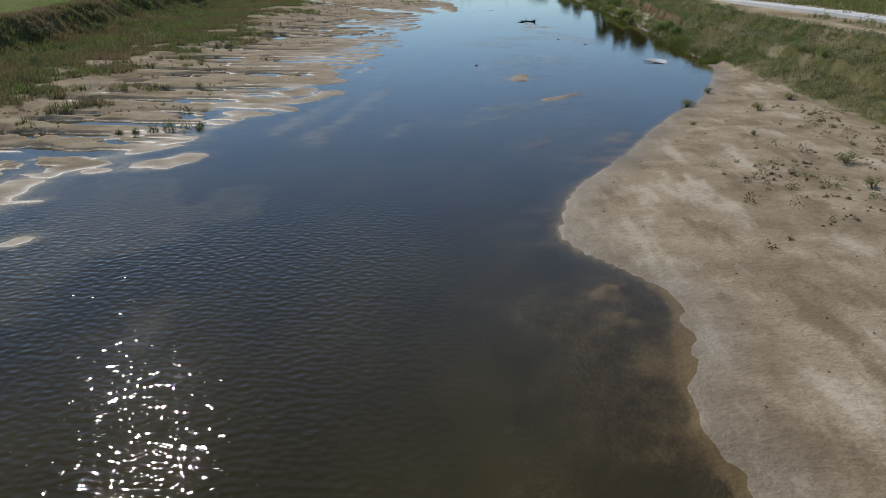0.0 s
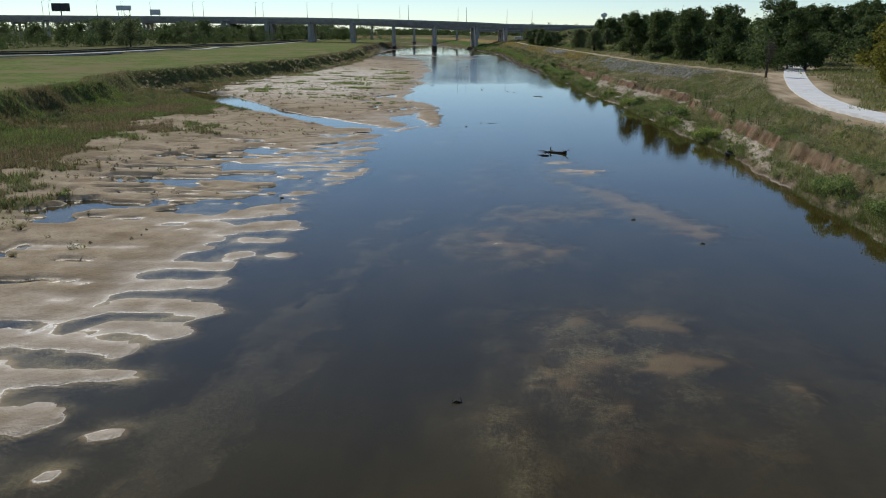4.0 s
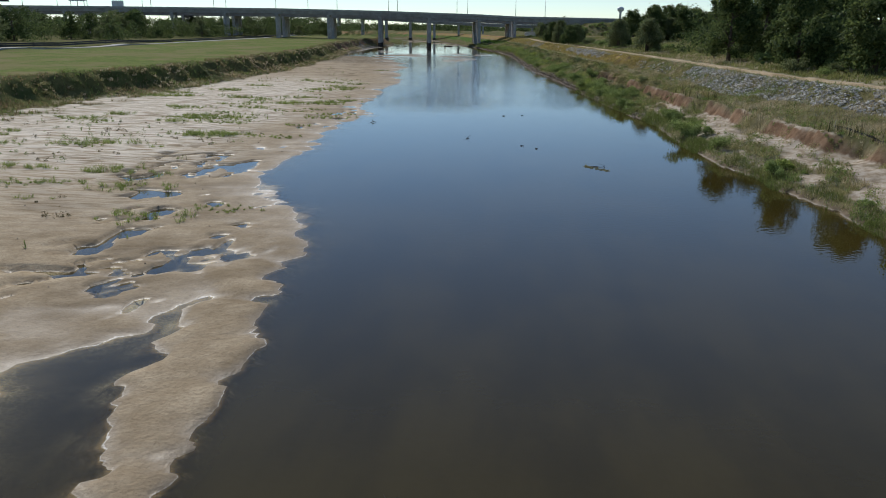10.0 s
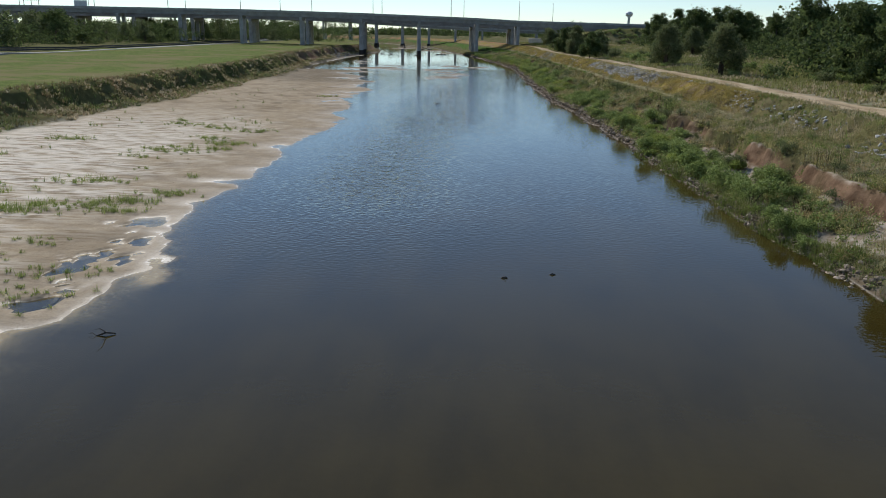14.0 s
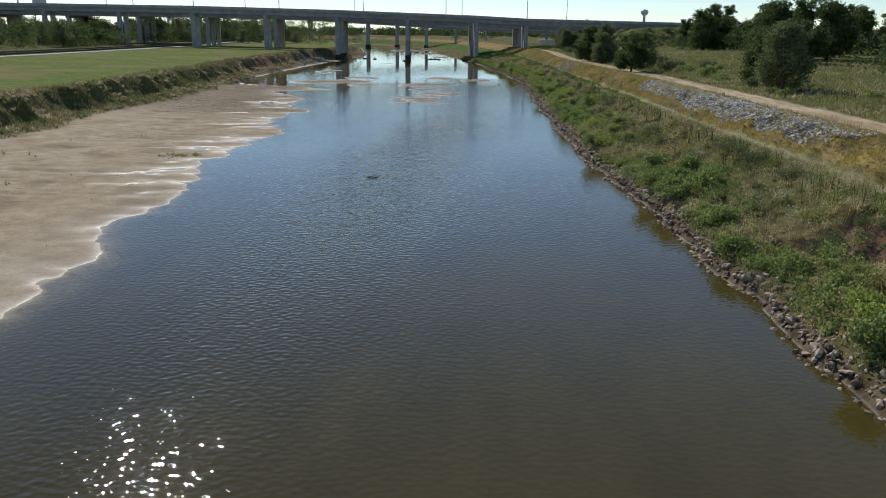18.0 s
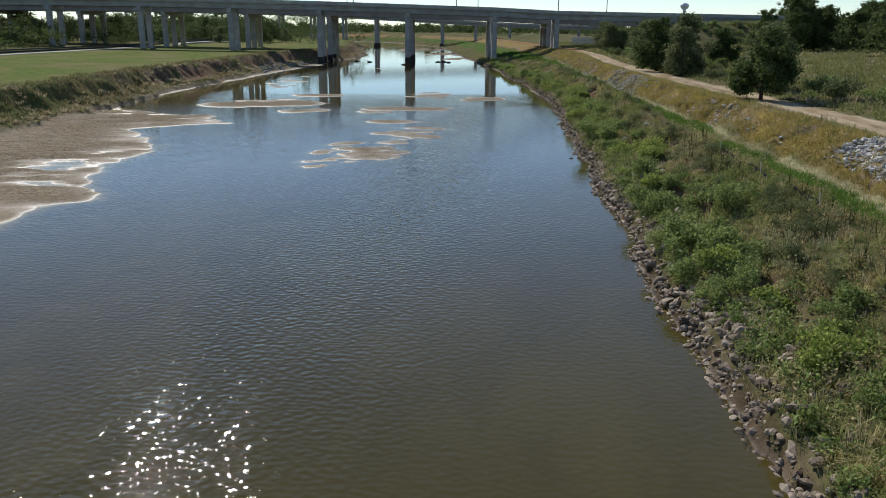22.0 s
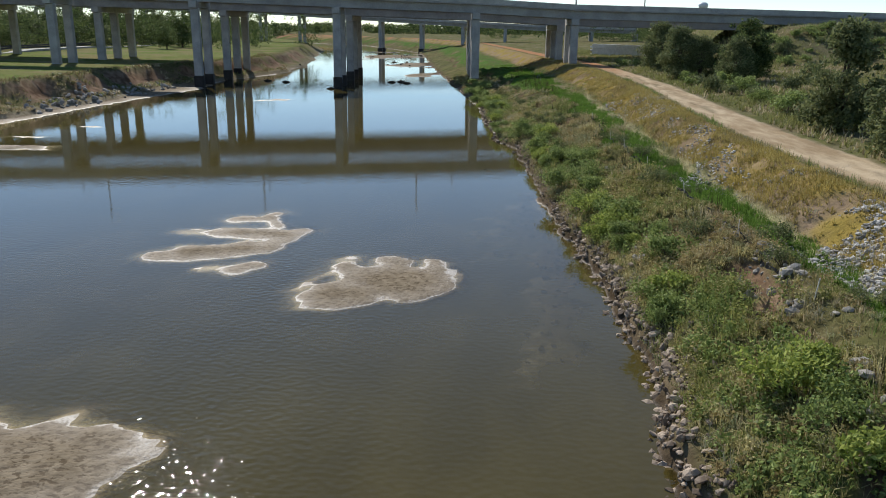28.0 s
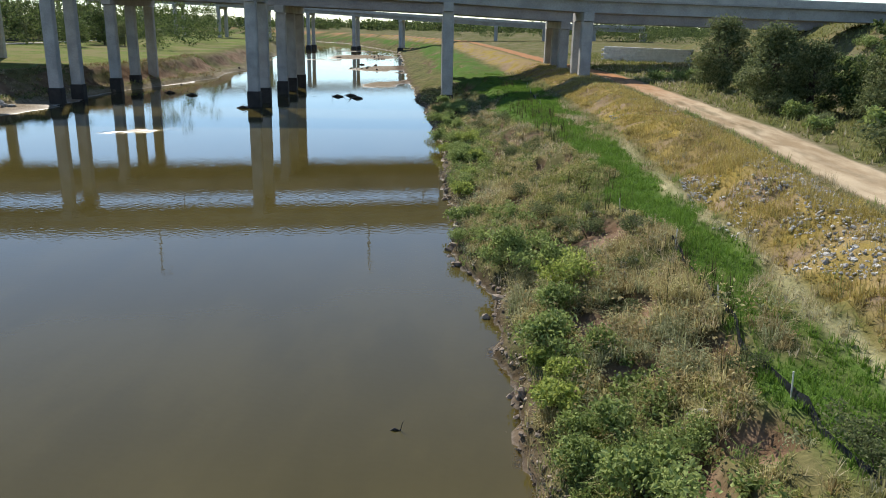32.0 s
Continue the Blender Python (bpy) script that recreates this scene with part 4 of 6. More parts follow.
def ramp_bridge():
    root = tagged(new("ramp_bridge"), "narrower concrete ramp bridge beyond the highway", "bridge", "highway bridges")
    spots = [(-230 + 19.4 * k, 790 - 1.2 * k) for k in range(16)]
    tops = [float(np.interp(x, [-230, -125, -53, -34, 20, 80], [20.5, 18.6, 15.2, 14.2, 12.0, 11.0])) for x, y in spots]
    for (ax, ay), (bx, by), za, zb in zip(spots, spots[1:], tops, tops[1:]):
        a, b = Vector((ax, ay, za)), Vector((bx, by, zb))
        bm = bmesh.new()
        beam(bm, a, b, 11, -0.3, 0.0)
        part("deck_slab", bm, DECK_CONCRETE, root)
        for o in (-5.3, 5.3):
            bm = bmesh.new()
            beam(bm, a + Vector((0, o, 0)), b + Vector((0, o, 0)), 0.4, -0.05, 0.9)
            part("parapet", bm, CONCRETE, root)
        for o in (-4.2, -1.4, 1.4, 4.2):
            bm = bmesh.new()
            beam(bm, a + Vector((0, o, 0)), b + Vector((0, o, 0)), 0.6, -1.6, -0.3)
            part("girder", bm, DECK_CONCRETE, root)
    for (x, y), top in zip(spots, tops):
        bm = bmesh.new()
        beam(bm, Vector((x, y - 5.4, top)), Vector((x, y + 5.4, top)), 1.3, -2.5, -1.6)
        part("cap_beam", bm, CONCRETE, root)
        for o in (-4.2, 4.2):
            g = land(x, y + o)
            bm = bmesh.new()
            box(bm, (1.3, 1.3, top - 2.5 - g + 1), Matrix.Translation((x, y + o, (top - 2.5 + g - 1) / 2)), 0.1)
            col = part("column", bm, CONCRETE, root)
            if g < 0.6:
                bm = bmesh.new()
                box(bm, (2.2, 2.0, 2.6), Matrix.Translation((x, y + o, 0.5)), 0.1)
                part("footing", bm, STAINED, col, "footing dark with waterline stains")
    return root


ramp_bridge()

# ---- vegetation ----
rng = np.random.default_rng(7)


def leaves(centres, sizes, r):
    """Diamond-shaped leaves or sprays, turned at random."""
    n = len(centres)
    a = r.normal(size=(n, 3))
    a /= np.linalg.norm(a, axis=1, keepdims=True)
    b = np.cross(a, r.normal(size=(n, 3)))
    b /= np.linalg.norm(b, axis=1, keepdims=True) + 1e-9
    s = np.asarray(sizes)[:, None]
    lift = np.cross(a, b) * s * 0.18
    verts = np.stack([centres - a * s, centres - b * s * 0.55 + lift, centres + a * s, centres + b * s * 0.55 + lift], 1).reshape(-1, 3)
    return verts, np.arange(4 * n).reshape(-1, 4)


def blades(points, heights, count, width, r, lean=0.45):
    """Tufts of pointed blades at points."""
    n = len(points)
    base = np.repeat(points, count, 0)
    h = np.repeat(heights, count) * r.uniform(0.55, 1.15, n * count)
    ang, out = r.uniform(0, 2 * np.pi, n * count), r.uniform(0.05, lean, n * count)
    way = np.stack([np.cos(ang), np.sin(ang)], 1)
    spot = base[:, :2] + way * (0.16 * h)[:, None] * r.uniform(0, 1, (n * count, 1))
    side = np.stack([-way[:, 1], way[:, 0]], 1) * (width * (0.7 + 0.6 * r.random(n * count)))[:, None]
    z = base[:, 2:] - 0.02
    tip = np.concatenate([spot + way * (h * out)[:, None], z + (h * np.sqrt(1 - np.minimum(out, 0.95) ** 2))[:, None]], 1)
    verts = np.stack([np.concatenate([spot - side, z], 1), np.concatenate([spot + side, z], 1), tip], 1).reshape(-1, 3)
    return verts, np.arange(3 * n * count).reshape(-1, 3)


def tussocks(name, label, x, y, z, size, count, material, r, wide=1.0):
    """Shaggy tussocks of bent blades."""
    n = len(x) * count
    h = np.repeat(size, count) * r.uniform(0.5, 1.15, n)
    ang = r.uniform(0, 2 * np.pi, n)
    way = np.stack([np.cos(ang), np.sin(ang), 0 * ang], 1)
    side = np.stack([-way[:, 1], way[:, 0], 0 * ang], 1) * (wide * (0.006 + 0.006 * r.random(n)))[:, None]
    base = np.repeat(np.stack([x, y, z - 0.03], 1), count, 0) + way * (np.repeat(size, count) * 0.45 * r.random(n) ** 0.7)[:, None]
    up, out = h * r.uniform(0.4, 0.85, n), h * r.uniform(0.12, 0.5, n)
    mid = base + way * (out * 0.5)[:, None] + np.stack([0 * up, 0 * up, up * 0.75], 1)
    tip = base + way * (out * 1.9)[:, None] + np.stack([0 * up, 0 * up, up * r.uniform(0.35, 1.05, n)], 1)
    verts = np.stack([base - side, base + side, mid - side * 0.8, mid + side * 0.8, tip], 1).reshape(-1, 3)
    k = np.arange(n)[:, None] * 5
    faces = np.concatenate([k + (0, 1, 3), k + (0, 3, 2), k + (2, 3, 4)], 0)
    tagged(new(name, mesh_of(name, verts, faces, False, material)), label, "grass", kind="stuff")


def weed_domes(name, label, x, y, z, size, count, leaf, material, r):
    """Low bushy domes of small leaves."""
    n = len(x) * count
    d = r.normal(size=(n, 3))
    d /= np.linalg.norm(d, axis=1, keepdims=True)
    d[:, 2] = np.abs(d[:, 2])
    big = np.repeat(size, count)
    lump = 1 + 0.35 * np.sin(5 * np.arctan2(d[:, 1], d[:, 0]) + np.repeat(r.uniform(0, 6, len(x)), count))
    pts = np.repeat(np.stack([x, y, z - 0.04], 1), count, 0) + d * (big * lump * r.uniform(0.35, 1.0, n) ** 0.5)[:, None] * (0.62, 0.62, 0.85)
    v, f = leaves(pts, leaf * r.uniform(0.6, 1.35, n) * (0.75 + 0.4 * big), r)
    tagged(new(name, mesh_of(name, v, f, False, material)), label, "weeds", kind="stuff")


def scatter(n, x0, x1, y0, y1, r):
    """Random ground points with heights and covers."""
    x, y = r.uniform(x0, x1, n), r.uniform(y0, y1, n)
    return (x, y, *ground(x, y))


def turf(name, label, keep, x, y, z, heights, count, width, material, r, lean=0.45):
    v, f = blades(np.stack([x[keep], y[keep], z[keep]], 1), heights[keep], count, width, r, lean)
    tagged(new(name, mesh_of(name, v, f, False, material)), label, "grass", kind="stuff")


# right bank: from the waterline to the track
x, y, z, gr, di, sc, mo, lu, ta, go, so = scatter(300000, 5, 46, 30, 590, rng)
xr_, xt_ = line(y, RIGHT_Y, RIGHT_X), line(y, TRACK_Y, TRACK_X)
on = (x > xr_ + 0.3 + 0.6 * ramp(y, 215, 245)) & (x < xt_ - 1.6) & (z > 0.04) & ((y > 80) | (gr > 0.4)) & (sc < 0.55) & (di < 0.3)
kind = 1.4 * fbm(x / 4, y / 5, 101, 3) + 0.25 * rng.normal(size=len(x))
special = (lu > 0.4) | (ta > 0.4) | (go > 0.4)
tall = 0.22 + 0.22 * rng.random(len(x)) + 0.3 * ramp(fbm(x / 3, y / 3, 103), 0.1, 0.6)
turf("bank_grass", "dry tan grass on the river bank", on & ~special & (kind > 0.25), x, y, z, tall * 1.1, 5, 0.012, GRASS_DRY, rng, 0.95)
turf("bank_grass", "olive green weeds on the river bank", on & ~special & (kind <= 0.25) & (kind > -0.75), x, y, z, tall, 5, 0.013, GRASS_OLIVE, rng, 0.95)
turf("bank_grass", "fresh green weeds on the river bank", on & ~special & (kind <= -0.75), x, y, z, tall * 0.9, 5, 0.016, GRASS_GREEN, rng, 0.95)
turf("swale_grass", "bright green grass along a shallow swale", on & (lu > 0.4), x, y, z, tall * 0.5, 6, 0.02, leafy("bright_grass", (0.085, 0.16, 0.022), (0.20, 0.33, 0.06), 0.6), rng, 0.9)
turf("straw_grass", "flattened pale straw in a narrow strip", on & (ta > 0.4) & (rng.random(len(x)) < 0.6), x, y, z, tall * 0.35, 6, 0.02, leafy("straw", (0.42, 0.38, 0.22), (0.68, 0.62, 0.42), 0.3), rng, 0.9)
turf("golden_grass", "golden dry grass on the upper slope", on & (go > 0.4) & (fbm(x / 4, y / 4, 107) > -0.5), x, y, z, tall * 0.6, 6, 0.018, leafy("golden_grass", (0.285, 0.225, 0.062), (0.57, 0.47, 0.175), 0.45), rng, 0.95)
x, y, z, gr, di, sc, mo, lu, ta, go, so = scatter(44000, 5, 42, 30, 580, rng)
on = (x > line(y, RIGHT_Y, RIGHT_X) + 0.5 + 0.7 * ramp(y, 215, 245)) & (x < line(y, TRACK_Y, TRACK_X) - 2) & (lu < 0.3) & (ta < 0.3) & (sc < 0.5) & ((y > 80) | (gr > 0.4)) & (z > 0.06) & (rng.random(len(x)) < 1.0 - 0.75 * (go > 0.4))
kind = 1.2 * fbm(x / 3.0, y / 3.5, 115, 3) + 0.22 * rng.normal(size=len(x))
size = 0.4 + 0.45 * rng.random(len(x)) ** 1.5
for lo, hi, mat, label in ((-9, -0.35, GRASS_GREEN, "green tussocks on the river bank"), (-0.35, 0.2, GRASS_OLIVE, "olive tussocks on the river bank"), (0.2, 0.55, leafy("sage_grass", (0.20, 0.205, 0.14), (0.38, 0.38, 0.27), 0.4), "grey-green tussocks on the river bank"), (0.55, 9, GRASS_DRY, "tan dry tussocks on the river bank")):
    k_ = on & (kind >= lo) & (kind < hi)
    tussocks("tussock_grass", label, x[k_], y[k_], z[k_], size[k_], 16, mat, rng)
# domed clumps of weeds and dry grass over the lower bank, each of one colour
CLUMP_TONES = [("fresh green", GRASS_GREEN), ("mossy olive", leafy("moss_grass", (0.16, 0.175, 0.05), (0.38, 0.385, 0.125), 0.7)), ("wheat-coloured", leafy("wheat_grass", (0.32, 0.28, 0.12), (0.66, 0.585, 0.29), 0.7)), ("rusty brown", leafy("rust_grass", (0.25, 0.19, 0.085), (0.50, 0.405, 0.205), 0.7)), ("grey-green", leafy("sage_weed", (0.21, 0.22, 0.11), (0.46, 0.47, 0.26), 0.5))]
n_ = 15500
y = np.concatenate([226 + 352 * rng.random(11500) ** 0.94, 432 + 68 * rng.random(4000)])
a_, b_ = waterside(y) + 1.3, line(y, TRACK_Y, TRACK_X) - 1.9
x = a_ + (b_ - a_) * (0.01 + 0.54 * rng.random(n_))
z, gr, di, sc, mo, lu, ta, go, so = ground(x, y)
ok = (sc < 0.45) & (lu < 0.4) & (fbm(x / 2.2, y / 2.6, 119, 3) > -0.75 + 0.5 * rng.random(n_))
kind = np.clip((2.35 + 1.9 * fbm(x / 3.4, y / 4.2, 117, 3) + 0.75 * rng.normal(size=n_) - 0.9 * (x - a_ < 2.2) * (1 - ramp(y, 420, 450)) + 0.2 * ramp(y, 410, 450)).astype(int), 0, 4)
size = (0.32 + 0.75 * rng.random(n_) ** 1.6) * np.clip(0.95 + 0.5 * fbm(x / 5, y / 6, 120, 2), 0.6, 1.4)
for q, (tone, mat) in enumerate(CLUMP_TONES):
    k_ = ok & (kind == q)
    leafy_ = k_ & (rng.random(n_) < (0.85 if q in (0, 1, 3) else 0.4) - 0.3 * ramp(y, 420, 450))
    weed_domes("weed_clumps", tone + " bushy weeds on the bank", x[leafy_], y[leafy_], z[leafy_], 0.9 * size[leafy_], 62, 0.055, mat, rng)
    k_ = k_ & ~leafy_
    tussocks("grass_clumps", tone + " grass clumps on the bank", x[k_], y[k_], z[k_], 0.8 * size[k_], 48, mat, rng, 1.2)
# dense short grass over swale, straw strip and golden slope
n_ = 150000
y = 236 + 330 * rng.random(n_)
a_, b_ = line(y, RIGHT_Y, RIGHT_X) + 0.4, line(y, TRACK_Y, TRACK_X) - 1.9
x = a_ + (b_ - a_) * (0.45 + 0.53 * rng.random(n_))
z, gr, di, sc, mo, lu, ta, go, so = ground(x, y)
high_ = 0.16 + 0.3 * rng.random(n_) * np.clip(0.8 + 0.7 * fbm(x / 2.5, y / 2.5, 116), 0.3, 1.4)
turf("swale_grass", "bright green short grass in a shallow swale", lu > 0.3 + 0.4 * rng.random(n_), x, y, z, high_, 5, 0.014, bpy.data.materials["bright_grass"], rng, 0.95)
k_ = (go > 0.35) & (lu < 0.3) & (fbm(x / 3, y / 3.5, 108, 3) > -0.35 + 0.5 * rng.normal(size=n_) * 0.4)
mix_ = fbm(x / 4, y / 5, 112, 3) + 0.3 * rng.normal(size=n_)
turf("golden_grass", "golden yellow grass on the upper slope", k_ & (mix_ > -0.2), x, y, z, high_ * 1.15, 5, 0.013, bpy.data.materials["golden_grass"], rng, 0.95)
turf("golden_grass", "tawny brown grass on the upper slope", k_ & (mix_ <= -0.2), x, y, z, high_, 5, 0.013, leafy("tawny_grass", (0.24, 0.19, 0.075), (0.46, 0.385, 0.17), 0.5), rng, 0.95)
turf("straw_grass", "pale straw beside the swale", (ta > 0.3), x, y, z, high_ * 0.6, 5, 0.012, bpy.data.materials["straw"], rng, 0.95)
# green fringe along the waterline
n_ = 36000
y = 78 + 190 * rng.random(n_)
x = waterside(y) - 0.05 + 2.4 * rng.random(n_) ** 1.4
z = ground(x, y)[0]
k_ = (z > -0.12) & (fbm(x / 2.0, y / 4, 118, 3) + 0.25 * rng.normal(size=n_) > -0.15)
turf("shore_grass", "fresh green grass fringe at the water's edge", k_, x, y, z, (0.25 + 0.5 * rng.random(n_)) * np.clip(1 + 0.6 * fbm(x / 3, y / 5, 114), 0.4, 1.6), 6, 0.014, leafy("fringe_grass", (0.10, 0.135, 0.035), (0.26, 0.29, 0.09), 0.7), rng, 0.95)
# weeds on the eroded bank, on the upstream bar and on the upper left flats
n_ = 2600
y = 96 + 165 * rng.random(n_)
x = line(y, RIGHT_Y, RIGHT_X) + 0.8 + 9 * rng.random(n_) ** 1.2
z, gr, di, sc, mo, lu, ta, go, so = ground(x, y)
k_ = (fbm(x / 2.4, y / 3.2, 125, 3) > 0.05) & (z > 0.1)
half = rng.random(n_) < 0.55
for pick, tone, mat in ((half, "fresh green", GRASS_GREEN), (~half, "olive brown", GRASS_OLIVE)):
    weed_domes("bank_weeds", tone + " weeds on the eroded sandy bank", x[k_ & pick], y[k_ & pick], z[k_ & pick], 0.25 + 0.55 * rng.random((k_ & pick).sum()) ** 1.5, 60, 0.05, mat, rng)
n_ = 4200
y = 56 + 135 * rng.random(n_)
x = waterside(y) + 0.5 + 13 * rng.random(n_) ** 1.15
z, gr, di, sc, mo, lu, ta, go, so = ground(x, y)
k_ = (fbm(x / 3.0, y / 4.0, 129, 3) + 0.2 * rng.normal(size=n_) > -0.12) & (z > 0.25) & (sc < 0.35) & (di < 0.2) & ((y > 74) | (x > 24))
tone_ = fbm(x / 2.6, y / 3.4, 130, 3) + 0.25 * rng.normal(size=n_)
for pick, tone, mat in ((tone_ > 0.12, "fresh green", GRASS_GREEN), ((tone_ <= 0.12) & (tone_ > -0.2), "dark olive", LEAF_OLIVE), (tone_ <= -0.2, "dull brown", GRASS_OLIVE)):
    weed_domes("bank_weeds", tone + " leafy weeds on the grassy upstream bank", x[k_ & pick], y[k_ & pick], z[k_ & pick], 0.25 + 0.6 * rng.random((k_ & pick).sum()) ** 1.8, 56, 0.06, mat, rng)
n_ = 5200
x, y = np.concatenate([rng.uniform(9, 25, 1700), rng.uniform(-46, -17, 3500)]), np.concatenate([rng.uniform(10, 76, 1700), rng.uniform(26, 215, 3500)])
z, gr, di, sc, mo, lu, ta, go, so = ground(x, y)
into = np.where(x > 0, x - line(y, RIGHT_Y, RIGHT_X) - 5, line(y, LEFT_Y, LEFT_X) - x - 4)
k_ = (z > 0.08) & (into > 0) & (fbm(x / 2.2, y / 2.0, 127, 3) > 0.62 - 0.034 * into.clip(0, 14)) & ((x < 0) | (rng.random(n_) < 0.8))
green_ = fbm(x / 3, y / 3, 128, 2) + 0.4 * rng.normal(size=n_) > 0.1
for pick, tone, mat in ((green_, "green", GRASS_GREEN), (~green_, "dull brown", leafy("scrub", (0.10, 0.085, 0.045), (0.26, 0.22, 0.12), 0.5))):
    weed_domes("flat_scrub", tone + " low scrub rooted in the damp sand", x[k_ & pick], y[k_ & pick], z[k_ & pick], 0.15 + 0.45 * rng.random((k_ & pick).sum()) ** 2, 46, 0.045, mat, rng)
bx, by = np.array([-19.4, -18.6, -17.9, -17.2, -18.9, -20.2, -16.9, -21.0]), np.array([45.2, 45.8, 46.6, 47.2, 46.6, 44.6, 46.2, 44.2])
weed_domes("flat_bush", "dark green low bush spreading over the sand", bx, by, ground(bx, by)[0], np.array([0.6, 0.7, 0.75, 0.6, 0.55, 0.4, 0.4, 0.35]), 260, 0.05, LEAF_OLIVE, rng)
t_ = rng.random(46)
rx_, ry_ = 10.7 + 1.7 * t_ + 0.08 * rng.normal(size=46), 194.9 - 2.2 * t_ + 0.12 * rng.normal(size=46)
weed_domes("weed_raft", "raft of brown and yellow weeds drifting on the water", rx_, ry_, 0 * rx_ - 0.03, 0.1 + 0.12 * rng.random(46), 26, 0.05, GRASS_OLIVE, rng)
# seed-head weeds standing along the crest
x, y, z, gr, di, sc, mo, lu, ta, go, so = scatter(26000, 8, 45, 95, 590, rng)
s_ = (x - line(y, RIGHT_Y, RIGHT_X)) / (line(y, TRACK_Y, TRACK_X) - 2 - line(y, RIGHT_Y, RIGHT_X))
k_ = (s_ > 0.4) & (s_ < 0.55) & (fbm(x / 3, y / 7, 109) > 0.0) & (sc < 0.5)
turf("tall_weeds", "tall dark seed-head weeds along the bank crest", k_, x, y, z, 0.8 + 0.6 * rng.random(len(x)), 4, 0.022, leafy("weed_stalks", (0.035, 0.045, 0.018), (0.11, 0.10, 0.045), 0.4), rng, 0.25)
# rough grass between the track and the woods
x, y, z, gr, di, sc, mo, lu, ta, go, so = scatter(130000, 22, 80, 30, 640, rng)
k_ = (x > line(y, TRACK_Y, TRACK_X) + 1.9 + 0.5 * rng.random(len(x))) & (di < 0.3) & (rng.random(len(x)) < np.clip(1.3 - (x - line(y, TRACK_Y, TRACK_X)) / 40, 0.25, 1))
kind = fbm(x / 8, y / 8, 111, 3) + 0.4 * rng.normal(size=len(x))
turf("meadow_grass", "olive rough grass beside the dirt track", k_ & (kind < 0.45), x, y, z, 0.3 + 0.4 * rng.random(len(x)), 7, 0.032, leafy("meadow_green", (0.17, 0.18, 0.06), (0.37, 0.37, 0.14), 0.2), rng, 0.8)
turf("meadow_grass", "dry tan rough grass beside the dirt track", k_ & (kind >= 0.45), x, y, z, 0.3 + 0.3 * rng.random(len(x)), 5, 0.05, GRASS_DRY, rng, 0.7)
# left bank
x, y, z, gr, di, sc, mo, lu, ta, go, so = scatter(150000, -64, -12, 25, 620, rng)
x2, y2, z2, gr2, di2, sc2, mo2, lu2, ta2, go2, so2 = scatter(110000, -56, -20, 25, 215, rng)
x, y, z, gr, mo = (np.concatenate(p) for p in ((x, x2), (y, y2), (z, z2), (gr, gr2), (mo, mo2)))
on = (gr > 0.3) & (mo < 0.4) & (z > 0.1) & (rng.random(len(x)) < 0.25 + 0.75 * gr)
kind = fbm(x / 6, y / 6, 121, 3) + 0.5 * rng.normal(size=len(x)) + 0.5 * ramp(y, 150, 210) + 0.35 * (1 - ramp(y, 150, 210))
low = 0.3 + 0.3 * rng.random(len(x)) + 0.25 * ramp(fbm(x / 4, y / 4, 123), 0, 0.6)
turf("left_bank_grass", "green and olive weeds on the far bank", on & (kind < -0.15), x, y, z, low, 6, 0.028, GRASS_GREEN, rng, 0.95)
turf("left_bank_grass", "olive brown weeds on the far bank", on & (kind >= -0.15) & (kind < 0.62), x, y, z, low, 6, 0.028, leafy("flat_grass", (0.14, 0.125, 0.055), (0.32, 0.275, 0.125), 0.5), rng, 0.95)
turf("left_bank_grass", "dry brown grass on the far bank", on & (kind >= 0.62), x, y, z, low * 0.8, 6, 0.025, leafy("russet_grass", (0.21, 0.145, 0.08), (0.42, 0.32, 0.19), 0.5), rng, 0.95)
# straw tussocks on the far bank and along its crest
n_ = 5200
y = 190 + 370 * rng.random(n_)
x = line(y, CREST_Y, CREST_X) - 1.2 + 8.5 * rng.random(n_)
z, gr, di, sc, mo, lu, ta, go, so = ground(x, y)
k_ = (gr > 0.3) & (z > 0.3) & (fbm(x / 3, y / 5, 122, 3) > -0.2)
kind = fbm(x / 4, y / 7, 124, 2) + 0.35 * rng.normal(size=n_)
for pick, tone, mat in ((kind > 0.2, "straw-coloured", GRASS_DRY), ((kind <= 0.2) & (kind > -0.35), "olive", GRASS_OLIVE), (kind <= -0.35, "dark green", LEAF_OLIVE)):
    j_ = k_ & pick
    tussocks("far_bank_tussocks", tone + " tussocks hanging over the far bank", x[j_], y[j_], z[j_], 0.35 + 0.5 * rng.random(j_.sum()), 26, mat, rng, 2.6)
# sparse clumps on the sand flats
x, y, z, gr, di, sc, mo, lu, ta, go, so = scatter(60000, -60, 28, 25, 420, rng)
on_bar = (x < line(y, LEFT_Y, LEFT_X) - 2) & (y > 165) & (y < 345) & (fbm(x / 5, y / 2.2, 131, 3) > 0.62)
on_flat = (x < line(y, LEFT_Y, LEFT_X) - 3) & (y <= 165) & (fbm(x / 3, y / 2, 133, 3) > 0.85 - 0.02 * (line(y, LEFT_Y, LEFT_X) - x).clip(0, 20))
on_right = (x > line(y, RIGHT_Y, RIGHT_X) + 8) & (y < 72) & (fbm(x / 1.6, y / 1.6, 135, 3) > 0.55 - 0.02 * (x - line(y, RIGHT_Y, RIGHT_X)).clip(0, 20))
k_ = (z > 0.16) & (gr < 0.5) & on_bar
turf("sandbar_grass", "fresh green grass clumps on the pale sandbar", k_ & (rng.random(len(x)) < 0.35), x, y, z, 0.25 + 0.4 * rng.random(len(x)), 7, 0.022, leafy("sandbar_green", (0.14, 0.19, 0.05), (0.32, 0.38, 0.13), 0.3), rng, 0.9)
